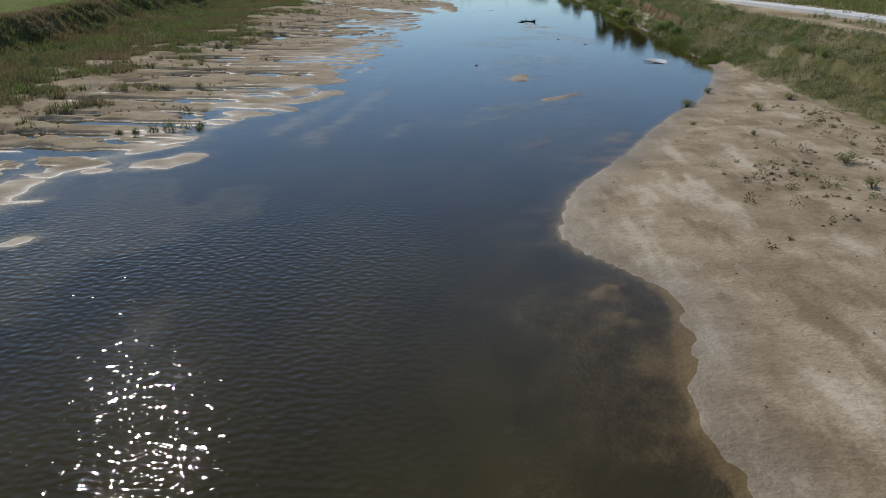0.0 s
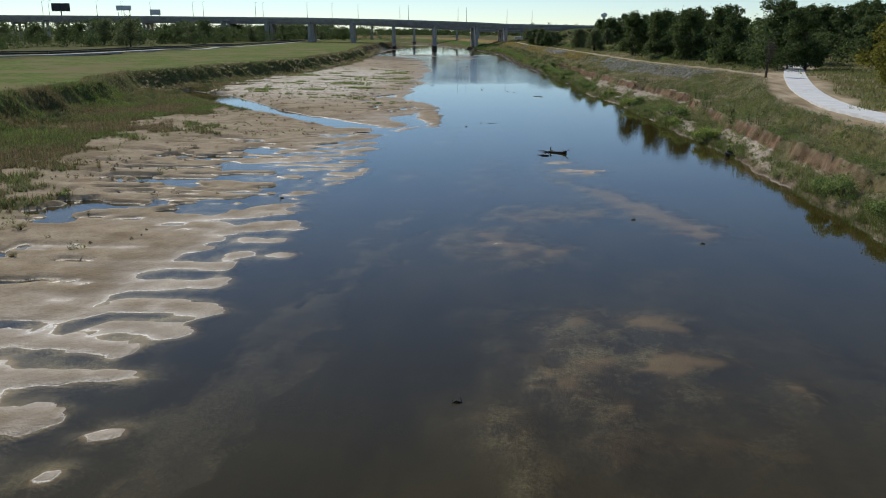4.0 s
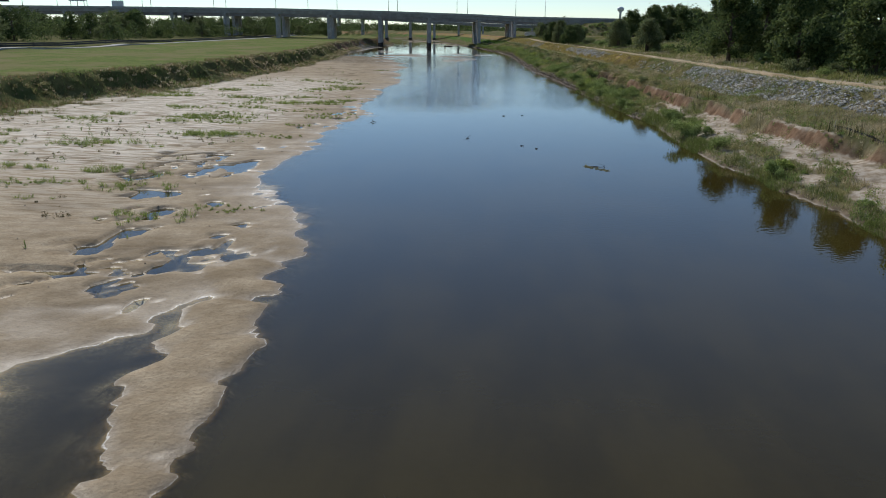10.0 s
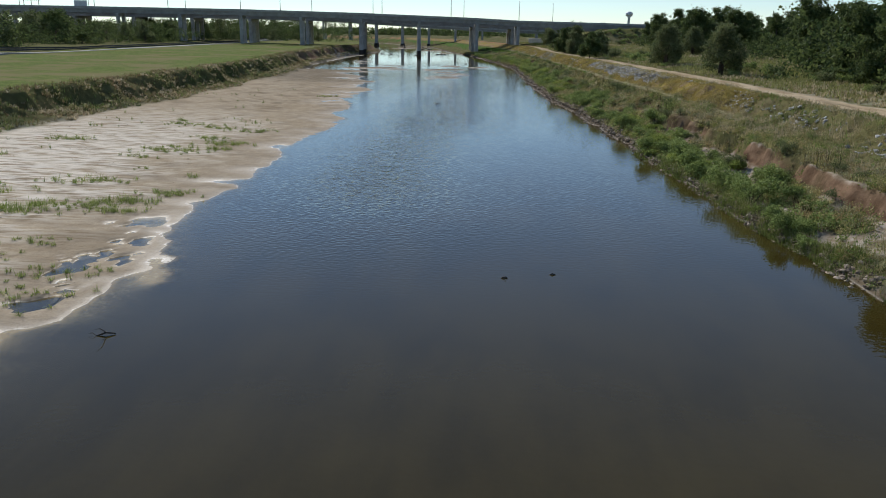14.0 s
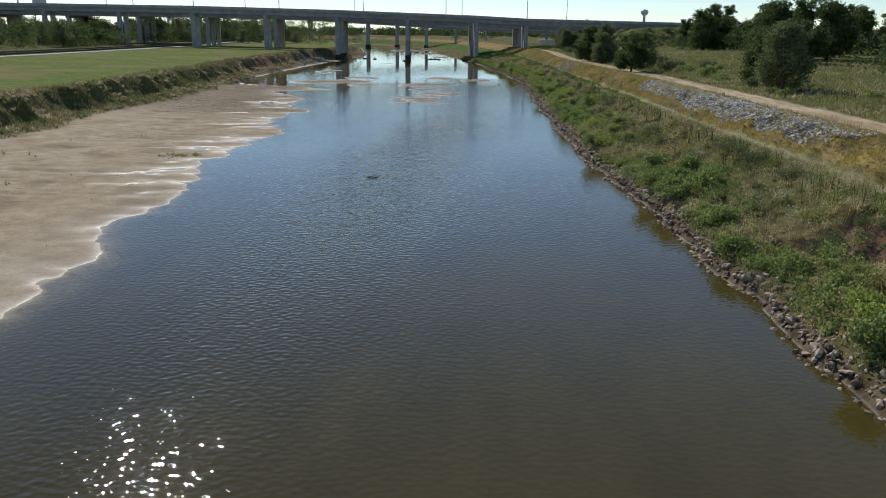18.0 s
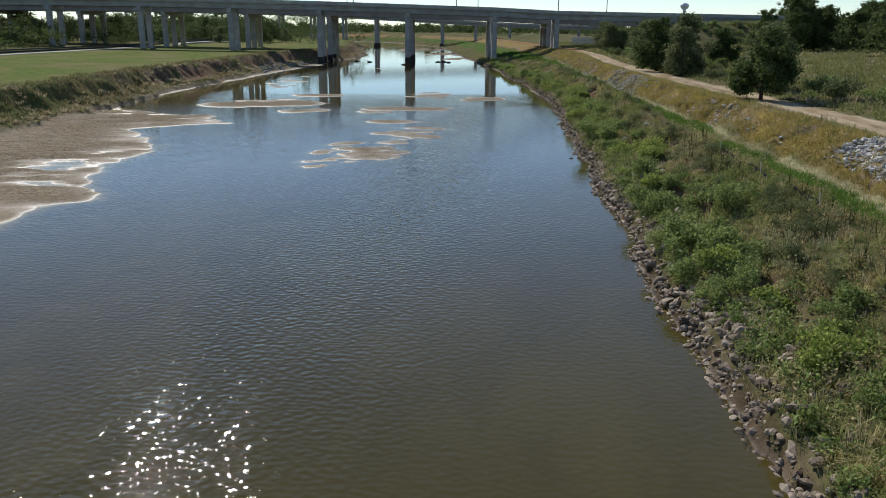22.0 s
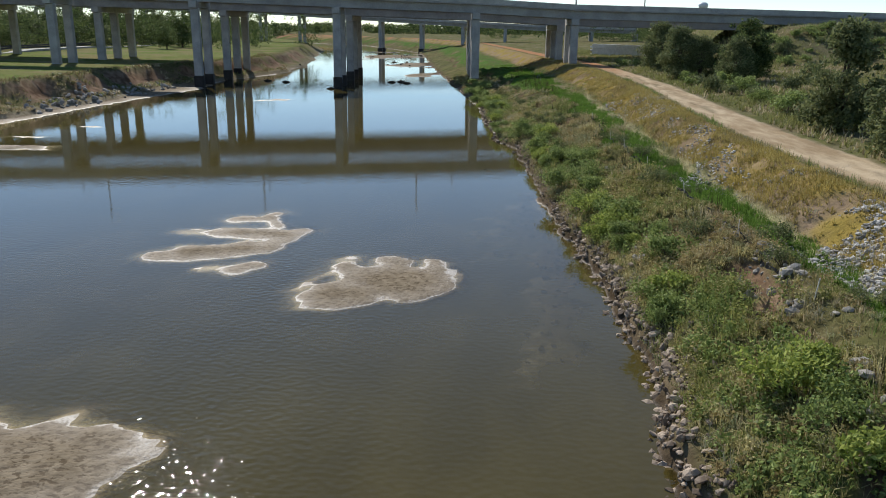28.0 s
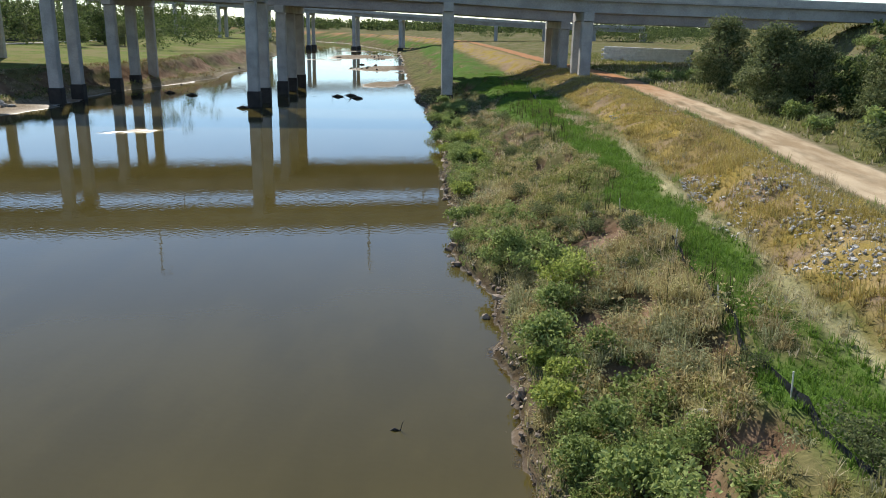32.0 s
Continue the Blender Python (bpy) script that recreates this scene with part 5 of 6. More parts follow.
centres = np.stack([rng.uniform(-46, -10, 760), rng.uniform(176, 330, 760) + rng.uniform(-2, 2, 760)], 1)
gap = line(centres[:, 1], LEFT_Y, LEFT_X) - centres[:, 0]
centres = centres[(gap > 2.5) & (gap < 30) & (rng.random(760) < np.where(gap < 9, 0.55, 0.42) * (1 - 0.8 * ramp(centres[:, 1], 250, 275)) * np.clip(0.7 + 1.2 * fbm(centres[:, 0] / 7, centres[:, 1] / 5, 134, 2), 0.1, 1.3)) & (centres[:, 0] > line(centres[:, 1], CREST_Y, CREST_X) + 7)]
many_ = rng.integers(4, 42, len(centres))
own = np.repeat(np.arange(len(centres)), many_)
spread_ = (0.25 + 0.02 * many_[own])[:, None]
cx = centres[own] + rng.normal(size=(len(own), 2)) * spread_ * (1.5, 0.7)
cz = ground(cx[:, 0], cx[:, 1])[0]
size = (0.25 + 0.5 * rng.random(len(centres)))[own] * rng.uniform(0.6, 1.2, len(own))
tussocks("sandbar_clump", "lush yellow-green grass clumps on the pale sandbar", cx[cz > 0.05, 0], cx[cz > 0.05, 1], cz[cz > 0.05], size[cz > 0.05], 28, leafy("clump_green", (0.15, 0.20, 0.045), (0.36, 0.42, 0.12), 0.8), rng)
k_ = (z > 0.1) & (on_flat | on_right)
weed_domes("sandbar_weeds", "small brownish weeds on the damp sand", x[k_], y[k_], z[k_], 0.12 + 0.3 * rng.random(k_.sum()) ** 2, 34, 0.04, leafy("flat_weeds", (0.10, 0.095, 0.045), (0.25, 0.22, 0.10), 0.3), rng)


def clump_points(blobs, count, r):
    """Points gathered towards the outside of several blobs."""
    blobs = np.asarray(blobs)
    w = blobs[:, 3] ** 2
    pick = r.choice(len(blobs), count, p=w / w.sum())
    d = r.normal(size=(count, 3))
    d /= np.linalg.norm(d, axis=1, keepdims=True)
    rad = blobs[pick, 3] * r.uniform(0.25, 1.0, count) ** 0.45 * (1 + 0.3 * r.normal(size=count))
    pts = blobs[pick, :3] + d * rad[:, None] * (1, 1, 0.8)
    return pts


def tree(kind, height, wide, seed, material, count, leaf, label, low=0.12, trunks=1):
    """A tree of trunk, limbs and a ragged crown."""
    r = np.random.default_rng(seed)
    root = tagged(new(kind), label, "tree", "riverside trees")
    bm, blobs = bmesh.new(), []
    for q in range(trunks):
        bend = r.normal(size=2) * 0.06 * height
        foot = r.normal(size=2) * 0.25 * (trunks > 1)
        stem = [(foot[0] + bend[0] * t * t, foot[1] + bend[1] * t * t, t * height * 0.72 - 0.3 * (t == 0)) for t in (0, 0.25, 0.5, 0.75, 1)]
        thick = 0.02 * height + 0.05
        tube(bm, stem, [thick * f for f in (1.25, 0.95, 0.7, 0.45, 0.2)], 7)
        for m in range(int(17 / trunks) + 3):
            t = r.uniform(0.05, 1.0)
            ang, reach = r.uniform(0, 2 * np.pi), wide * r.uniform(0.35, 1.0) * (1.05 - 0.55 * abs(t - 0.35))
            a = np.array([foot[0] + bend[0] * t * t, foot[1] + bend[1] * t * t, t * height * 0.7])
            b = a + (math.cos(ang) * reach, math.sin(ang) * reach, height * r.uniform(0.02, 0.32))
            tube(bm, [a, a * 0.5 + b * 0.5 + (0, 0, 0.12 * reach), b], [thick * 0.38, thick * 0.22, thick * 0.07], 5)
            blobs.append((*b, wide * r.uniform(0.18, 0.36)))
            if r.random() < 0.5:
                blobs.append((*(a * 0.45 + b * 0.55), wide * r.uniform(0.16, 0.32)))
        blobs.append((stem[-1][0], stem[-1][1], height * 0.86, wide * 0.36))
        blobs.append((stem[-1][0], stem[-1][1], height * 0.72, wide * 0.45))
    for m in range(16):
        ang, out = r.uniform(0, 2 * np.pi), wide * r.uniform(0.1, 0.75)
        blobs.append((math.cos(ang) * out, math.sin(ang) * out, height * r.uniform(0.55, 1.04 - 0.25 * out / wide), wide * r.uniform(0.09, 0.2)))
    for m in range(12):
        ang = r.uniform(0, 2 * np.pi)
        blobs.append((math.cos(ang) * wide * 0.7, math.sin(ang) * wide * 0.7, height * (low + 0.28 * r.random()), wide * 0.32))
    part("trunk", bm, BARK, root)
    pts = clump_points(blobs, count, r)
    pts = pts[pts[:, 2] > height * low * 0.4]
    v, f = leaves(pts, leaf * r.uniform(0.6, 1.25, len(pts)), r)
    part("crown", mesh_of("crown", v, f, False, material), material, root)
    return root


def shrub(seed, size, count, leaf, material, label, name="shrub"):
    r = np.random.default_rng(seed)
    root = tagged(new(name), label, name, name + " plants on the bank")
    bm, blobs = bmesh.new(), []
    for m in range(9):
        ang, reach = r.uniform(0, 2 * np.pi), size * r.uniform(0.15, 0.85)
        b = (math.cos(ang) * reach, math.sin(ang) * reach, size * r.uniform(0.35, 0.8))
        tube(bm, [(b[0] * 0.1, b[1] * 0.1, -0.1), (b[0] * 0.5, b[1] * 0.5, b[2] * 0.6), b], [0.025, 0.018, 0.008], 4)
        blobs.append((*b, size * r.uniform(0.25, 0.45)))
    tagged(part("stem", bm, BARK, root), "cluster of thin woody stems", kind="stuff")
    pts = clump_points(blobs, count, r)
    pts[:, 2] = np.abs(pts[:, 2])
    v, f = leaves(pts, leaf * r.uniform(0.6, 1.3, len(pts)), r)
    part("foliage", mesh_of("foliage", v, f, False, material), material, root)
    return root


def plant(models, spots, r, scale=(0.8, 1.25)):
    """Copies of the models at spots; the first of each model goes to the first spots."""
    xs, ys = np.array([p[0] for p in spots], float), np.array([p[1] for p in spots], float)
    zs = ground(xs, ys)[0]
    for q, (px, py, pz) in enumerate(zip(xs, ys, zs)):
        m = pose(px, py, pz - 0.05, 0, 0, r.uniform(0, 360)) @ Matrix.Diagonal((*([r.uniform(*scale)] * 3), 1))
        if q < len(models):
            models[q].matrix_basis = m
        else:
            copy_thing(models[int(r.integers(len(models)))], Matrix.LocRotScale(m.translation, m.to_quaternion(), None)).scale = m.to_scale()


# shrubs along the lower right bank
SHRUB_LEAF = leafy("shrub_leaves", (0.145, 0.195, 0.055), (0.39, 0.46, 0.165), 0.9)
SHRUB_LIGHT = leafy("shrub_leaves_light", (0.20, 0.255, 0.055), (0.48, 0.53, 0.15), 0.9)
models = [shrub(200 + q, 1.0 + 0.12 * q, 1500, 0.085, SHRUB_LEAF if q % 3 else SHRUB_LIGHT, "broad-leaved bright green shrub on the stony bank") for q in range(6)]
spots = []
for q in range(220):
    sy = (240 + 215 * rng.random()) if q % 4 < 3 else (240 + 325 * rng.random())
    spread_ = 1.7 + 3.3 * rng.random() ** 1.2
    if float(fbm(sy / 6.0, spread_ / 2.5, 141, 2)) > (-0.6 if sy < 430 else 0.05):
        spots.append((float(waterside(sy)) + spread_, sy))
for q in range(48):
    sy = 430 + 135 * rng.random()
    spots.append((float(line(sy, RIGHT_Y, RIGHT_X)) + 1.3 + 2.2 * rng.random(), sy))
for q in range(36):
    sy = 95 + 170 * rng.random()
    spots.append((float(line(sy, RIGHT_Y, RIGHT_X)) + 1.0 + 2.0 * rng.random(), sy))
spots += [(11.6, 476.9), (11.0, 472.3), (11.2, 469.9), (11.5, 467.9), (12.5, 466.7), (11.8, 466.6), (9.6, 483.0), (10.9, 473.9), (12.0, 478.8)]
plant(models, spots[:299], rng, (0.45, 1.05))
n_ = 1500
y = 236 + 300 * rng.random(n_) ** 1.15
x = waterside(y) + 1.6 + 3.2 * rng.random(n_) ** 1.2
k_ = fbm(y / 6.0, (x - waterside(y)) / 2.5, 141, 2) > np.where(y < 430, -0.7, 0.0)
z = ground(x, y)[0]
weed_domes("broadleaf_weeds", "broad-leaved bright green weeds along the stony shore", x[k_], y[k_], z[k_], 0.35 + 0.45 * rng.random(k_.sum()), 120, 0.075, SHRUB_LEAF, rng)
# low dark bushes on the bank
models = [shrub(220 + q, 1.1, 800, 0.06, LEAF_OLIVE, "low grey-green bush among dry grass on the bank", "bush") for q in range(4)]
spots = []
for q in range(170):
    sy = 240 + 330 * rng.random()
    spots.append((float(line(sy, RIGHT_Y, RIGHT_X)) + 4.5 + 3.5 * rng.random(), sy))
for q in range(60):
    sy = 40 + 170 * rng.random()
    spots.append((float(line(sy, CREST_Y, CREST_X)) + 1 + 9 * rng.random(), sy))
plant(models, spots, rng, (0.4, 0.95))
models = [shrub(230 + q, 0.5, 420, 0.035, GRASS_OLIVE if q else LEAF_OLIVE, "small dry tuft of weeds on the sand bar", "tuft") for q in range(3)]
plant(models, [(16.2, 45.0), (18.4, 38.0), (17.6, 33.5), (20.5, 42.0), (21.5, 50.5), (19.2, 53.0), (22.0, 35.0), (13.6, 48.5), (15.0, 55.5), (20.0, 29.0), (18.0, 61.0), (22.6, 57.0), (17.0, 29.5), (21.2, 46.2)] + [(-27.5, 58.0), (-24.0, 66.0), (-25.8, 73.0), (-23.5, 55.0), (-22.0, 61.0), (-26.5, 84.0), (-21.0, 78.0), (-25.0, 95.0), (-19.5, 70.0), (-28.0, 106.0), (-22.5, 90.0)], rng, (0.5, 1.3))

# woods on the right
models = [tree("tree", 9.5, 3.6, 300, LEAF_DARK, 10500, 0.2, "dense dark green broadleaf tree beside the track"),
          tree("tree", 8.0, 3.4, 301, LEAF_DARK, 10000, 0.2, "round dark green tree beside the track"),
          tree("tree", 11.0, 3.8, 302, LEAF_DARK, 11000, 0.21, "tall dark green cottonwood in the riverside woods"),
          tree("tree", 7.5, 3.2, 303, LEAF_OLIVE, 10500, 0.15, "grey-green feathery salt cedar beside the track", 0.1, 3),
          tree("tree", 8.5, 3.0, 304, LEAF_OLIVE, 9500, 0.18, "olive green tree with several stems beside the track", 0.1, 2)]
# scattered trees by the track, then the closed woods behind
TRACK_TREES = [(35.4, 505.0), (29.5, 448.2), (29.5, 431.0), (29.5, 422.4), (30.6, 425.0), (38.9, 440.3), (30.7, 460.3), (34.4, 447.9), (28.3, 433.2), (37.8, 511.0), (29.6, 387.2), (32.9, 397.1), (37.2, 340.6), (39.7, 353.1), (38.3, 310.8), (56.6, 398.9), (66.6, 414.8), (31.5, 534.5), (30.8, 516.3), (33.4, 514.5), (42.0, 521.0)]
plant(models[3:] + models[1:2], TRACK_TREES, rng, (0.72, 1.0))
RIGHT_TREES = [(43, 240), (46, 226), (48, 206), (41, 262), (56, 190), (60, 212), (58, 235), (56, 258), (64, 175), (70, 195)] + [(70.0, 498.2), (76.9, 501.6), (84.0, 505.2), (91.3, 508.9), (98.8, 512.7), (100.8, 605.9), (109.9, 611.7)]
RIGHT_TREES += [(80, 520), (88, 540), (96, 530), (75, 505), (64, 416), (70, 421), (60, 409), (86, 498), (92, 516), (66, 432)]
RIGHT_TREES += [(47, 282), (50, 296), (54, 310), (48, 268), (52, 275), (58, 290), (60, 318), (62, 340), (50, 250), (53, 228)]
for q in range(84):
    ty = 150 + 400 * rng.random()
    RIGHT_TREES.append((66 + 60 * rng.random() + (14 if ty > 540 else 0), ty))
plant(models[:1] + models[2:3], RIGHT_TREES, rng, (0.85, 1.25))
yellow = tree("tree", 8.5, 4.0, 320, LEAF_YELLOW, 9000, 0.21, "broad yellow-green tree above the concrete trail")
plant([yellow], [(52, 152)], rng, (1.0, 1.05))

# weedy thickets on the embankment and between the track and the woods
models = [shrub(240 + q, 1.5, 1100, 0.11, LEAF_OLIVE if q == 1 else SHRUB_LEAF, "rank green thicket of weeds beside the dirt track", "thicket") for q in range(3)]
spots = []
for q in range(110):
    ty = 200 + 350 * rng.random()
    spots.append((float(line(ty, TRACK_Y, TRACK_X)) + 3.5 + 10 * rng.random(), ty))
for q in range(70):
    spots.append((rng.uniform(36, 80), rng.uniform(536, 556)))
plant(models, spots, rng, (0.5, 1.2))

# woods on the left and far away, lighter models
models = [tree("tree", 10.0, 4.6, 340 + q, LEAF_DARK if q != 2 else LEAF_OLIVE, 3000, 0.29, "dark green tree in the belt beyond the field") for q in range(4)]
LEFT_TREES = []

for q in range(120):
    ty = 250 + 480 * rng.random()
    LEFT_TREES.append((-122 - 75 * rng.random() - (30 if ty < 330 else 0) - (12 if ty > 500 else 0), ty))
for q in range(40):
    LEFT_TREES.append((-90 - 130 * rng.random(), 620 + 120 * rng.random()))
plant(models, LEFT_TREES, rng, (0.6, 1.15))
pts = []
for q in range(620):
    far = rng.uniform(830, 1900) if q % 3 else rng.uniform(1010, 1250)
    tx = rng.uniform(-0.95, 0.75) * far if q % 3 else rng.uniform(-330, 160)
    if -175 < tx < 25 and far < 1010:
        continue
    c = np.array([tx, far, 0.0])
    c[2] = 4.5
    blobs = [(c[0] + rng.normal() * 4, c[1] + rng.normal() * 4, c[2] + rng.uniform(0.5, 8), rng.uniform(2.0, 4.2)) for m in range(6)]
    pts.append(clump_points(blobs, 230, rng))
belt = [(-118 - 34 * rng.random() - (14 if ty < 330 else 0), ty) for ty in rng.uniform(260, 800, 150)] + [(-112 - 0.55 * (ty - 800) - 60 * rng.random(), ty) for ty in rng.uniform(800, 960, 70)] + [(rng.uniform(45, 170), rng.uniform(690, 900)) for q in range(60)]
belt += [(64 + 70 * rng.random(), ty) for ty in rng.uniform(150, 545, 150)] + [(47 + 12 * rng.random(), ty) for ty in rng.uniform(190, 320, 36)]
belt += [(rng.uniform(-330, -72), rng.uniform(640, 730)) for q in range(120)] + [(rng.uniform(-20, 130), rng.uniform(830, 900)) for q in range(40)]
for tx, ty in belt:
    tall_ = rng.uniform(4.5, 9.5) if ty < 630 else rng.uniform(8, 14)
    blobs = [(tx + rng.normal() * 2.6, ty + rng.normal() * 2.6, 4.3 + tall_ * rng.uniform(0.0, 1.0) ** 1.2, rng.uniform(0.7, 2.1)) for m in range(15)]
    pts.append(clump_points(blobs, 480, rng))
pts = np.concatenate(pts)
v, f = leaves(pts, rng.uniform(0.75, 1.5, len(pts)) * np.where(pts[:, 1] < 965, 0.27, 0.8), rng)
tagged(new("far_woods", mesh_of("far_woods", v, f, False, LEAF_DARK)), "distant belt of dark green woods", "woods", kind="stuff")


def bare_tree(px, py):
    root = tagged(new("dead_tree"), "leafless dead tree with many fine grey branches beside the trail", "tree")
    r = random.Random(5)
    bm = bmesh.new()

    def grow(a, d, length, rad, level):
        b = a + d * length
        tube(bm, [a, (a + b) / 2 + Vector((r.uniform(-0.06, 0.06), r.uniform(-0.06, 0.06), 0)) * length, b], [rad, rad * 0.8, rad * 0.55], 5 if level else 7)
        if level < 5:
            for q in range(3 if level else 5):
                turn = Euler((r.uniform(-0.65, 0.65), r.uniform(-0.65, 0.65), r.uniform(-3, 3)))
                way = (turn.to_matrix() @ d * 0.8 + d * 0.3 + Vector((0, 0, 0.12))).normalized()
                grow(a.lerp(b, r.uniform(0.6, 1.0)), way, length * r.uniform(0.6, 0.8), rad * 0.5, level + 1)

    grow(Vector((0, 0, -0.3)), Vector((0.05, 0, 1)).normalized(), 2.2, 0.2, 0)
    part("branches", bm, BARK, root)
    root.matrix_basis = pose(px, py, land(px, py))


bare_tree(42.0, 169.0)


# ---- stones ----
def stone_mesh(seed, material):
    r = random.Random(seed)
    bm = bmesh.new()
    bmesh.ops.create_icosphere(bm, subdivisions=1, radius=0.5)
    stretch = Vector((r.uniform(0.8, 1.3), r.uniform(0.6, 1.0), r.uniform(0.45, 0.75)))
    for v in bm.verts:
        v.co = Vector((v.co[k] * stretch[k] * r.uniform(0.74, 1.16) for k in range(3)))
    me = bpy.data.meshes.new("stone")
    bm.to_mesh(me)
    bm.free()
    me.materials.append(material)
    return me


def stones(root, meshes, spots, sizes, r, sink=0.15):
    """Single stones as parts."""
    xs, ys = np.array([s[0] for s in spots]), np.array([s[1] for s in spots])
    zs = ground(xs, ys)[0]
    for px, py, pz, size in zip(xs, ys, zs, sizes):
        ob = new("stone", meshes[int(r.integers(len(meshes)))])
        ob.parent = root
        ob.matrix_basis = pose(px, py, pz + size * sink, r.uniform(-25, 25), r.uniform(-25, 25), r.uniform(0, 360)) @ Matrix.Diagonal((size, size, size, 1))


def rubble(name, label, spots, sizes, material, r, parent=None):
    """Many stones in one mesh."""
    ico = bmesh.new()
    bmesh.ops.create_icosphere(ico, subdivisions=1, radius=0.5)
    base = np.array([v.co[:] for v in ico.verts])
    tri = np.array([[v.index for v in f.verts] for f in ico.faces])
    ico.free()
    n = len(spots)
    spots, sizes = np.asarray(spots), np.asarray(sizes)
    shape = base[None] * r.uniform(0.76, 1.18, (n, len(base), 1)) * r.uniform(0.5, 1.25, (n, 1, 3)) * (1, 1, 0.7)
    ang = r.uniform(0, 2 * np.pi, n)
    c, s = np.cos(ang)[:, None], np.sin(ang)[:, None]
    shape = np.stack([shape[..., 0] * c - shape[..., 1] * s, shape[..., 0] * s + shape[..., 1] * c, shape[..., 2] + 0.3 * shape[..., 0] * r.normal(size=(n, 1))], -1) * sizes[:, None, None]
    z = ground(spots[:, 0], spots[:, 1])[0] + sizes * 0.12
    verts = shape + np.stack([spots[:, 0], spots[:, 1], z], 1)[:, None]
    faces = (tri[None] + (np.arange(n) * len(base))[:, None, None]).reshape(-1, 3)
    ob = new(name, mesh_of(name, verts.reshape(-1, 3), faces, False, material))
    ob.parent = parent
    return tagged(ob, label, "" if parent else "stones", kind="stuff")


def stone_material(name, dark, light):
    n = Nodes(name)
    tone = n.math("ADD", n.math("MULTIPLY", n.noise(2.0), 0.5), n.math("MULTIPLY", n.island(), 0.5))
    n.set(Base_Color=n.mix(n.span(tone, 0.25, 0.75), dark, light), Roughness=0.9)
    n.bump(n.noise(9, 4), 0.6, 0.03)
    return n.mat


SHORE_STONE = stone_material("shore_stone", (0.12, 0.09, 0.066), (0.42, 0.335, 0.255))
RIPRAP_STONE = stone_material("riprap_stone", (0.24, 0.225, 0.205), (0.62, 0.59, 0.545))
rs = np.random.default_rng(31)
# line of stones along the right waterline
sy = rs.uniform(228, 590, 22000)
sx = waterside(sy) + rs.normal(0.7, 0.6, len(sy)) - 2.2 * (rs.random(len(sy)) < 0.06) * rs.random(len(sy))
keep = fbm(sy / 9, sy * 0, 151, 3) > -1.1 + 0.5 * ramp(sy, 440, 458) + 0.6 * (rs.random(len(sy)) - 0.5)
sy, sx = sy[keep], sx[keep]
size = (0.12 + 0.34 * rs.random(len(sy)) ** 2.4) * (1 - 0.5 * ramp(sy, 440, 458))
wide_y = rs.uniform(336, 378, 1500)
wide_x = waterside(wide_y) + 0.4 + 2.9 * rs.random(1500) ** 1.3 * (1 - 0.5 * ramp(wide_y, 352, 378))
sx, sy, size = np.append(sx, wide_x), np.append(sy, wide_y), np.append(size, 0.16 + 0.36 * rs.random(1500) ** 2)
near = (sy > 338) & (sy < 442)
first = np.nonzero(near & (size > 0.3))[0][:280]
rest = np.setdiff1d(np.arange(len(sy)), first)
shore = tagged(new("shore_stones"), "brown and grey stones lining the waterline below the bank", "stones")
shore_meshes = [stone_mesh(400 + q, SHORE_STONE) for q in range(8)]
stones(shore, shore_meshes, np.stack([sx[first], sy[first]], 1), size[first], rs)
rubble("stone_fill", "smaller stones along the waterline", np.stack([sx[rest], sy[rest]], 1), size[rest], SHORE_STONE, rs, shore)
# riprap on the slope below the track
def riprap(y0, y1, off0, off1, count, label, patchy=0.0, grain=1.0):
    y = rs.uniform(y0, y1, count)
    off = rs.uniform(off0, off1, count)
    x = line(y, TRACK_Y, TRACK_X) - off
    keep = (fbm(x / 3, y / 5, 161, 3) > patchy) & (np.abs(y - (y0 + y1) / 2) / ((y1 - y0) / 2) < 1.0 - 0.25 * rs.random(count) * (off > 4.5))
    x, y = x[keep], y[keep]
    size = (0.13 + 0.27 * rs.random(len(x)) ** 1.8) * grain
    root = tagged(new("riprap"), label, "stones", "riprap patches")
    meshes = [stone_mesh(430 + q, RIPRAP_STONE) for q in range(6)]
    big = np.argsort(-size)[: min(90, len(size) // 3)]
    rest = np.setdiff1d(np.arange(len(size)), big)
    stones(root, meshes, np.stack([x[big], y[big]], 1), size[big], rs)
    rubble("stone_fill", "packed grey stones", np.stack([x[rest], y[rest]], 1), size[rest], RIPRAP_STONE, rs, root)


riprap(184, 250, 2.4, 6.4, 8500, "long patch of pale grey riprap stones below the track", -0.9)
riprap(255, 300, 2.8, 5.5, 1200, "thin scattered riprap in dry grass below the track", 0.2)
riprap(306, 362, 2.4, 5.6, 15000, "dense patch of grey riprap stones below the track", -1.5)
riprap(364, 405, 3.0, 6.0, 900, "few scattered riprap stones in golden grass", 0.35)
riprap(410, 438, 2.4, 6.2, 8000, "patch of grey riprap stones on the golden slope", -0.5, 0.75)
riprap(442, 524, 2.4, 7.2, 15000, "broken stony patches on the golden slope", 0.3, 0.6)
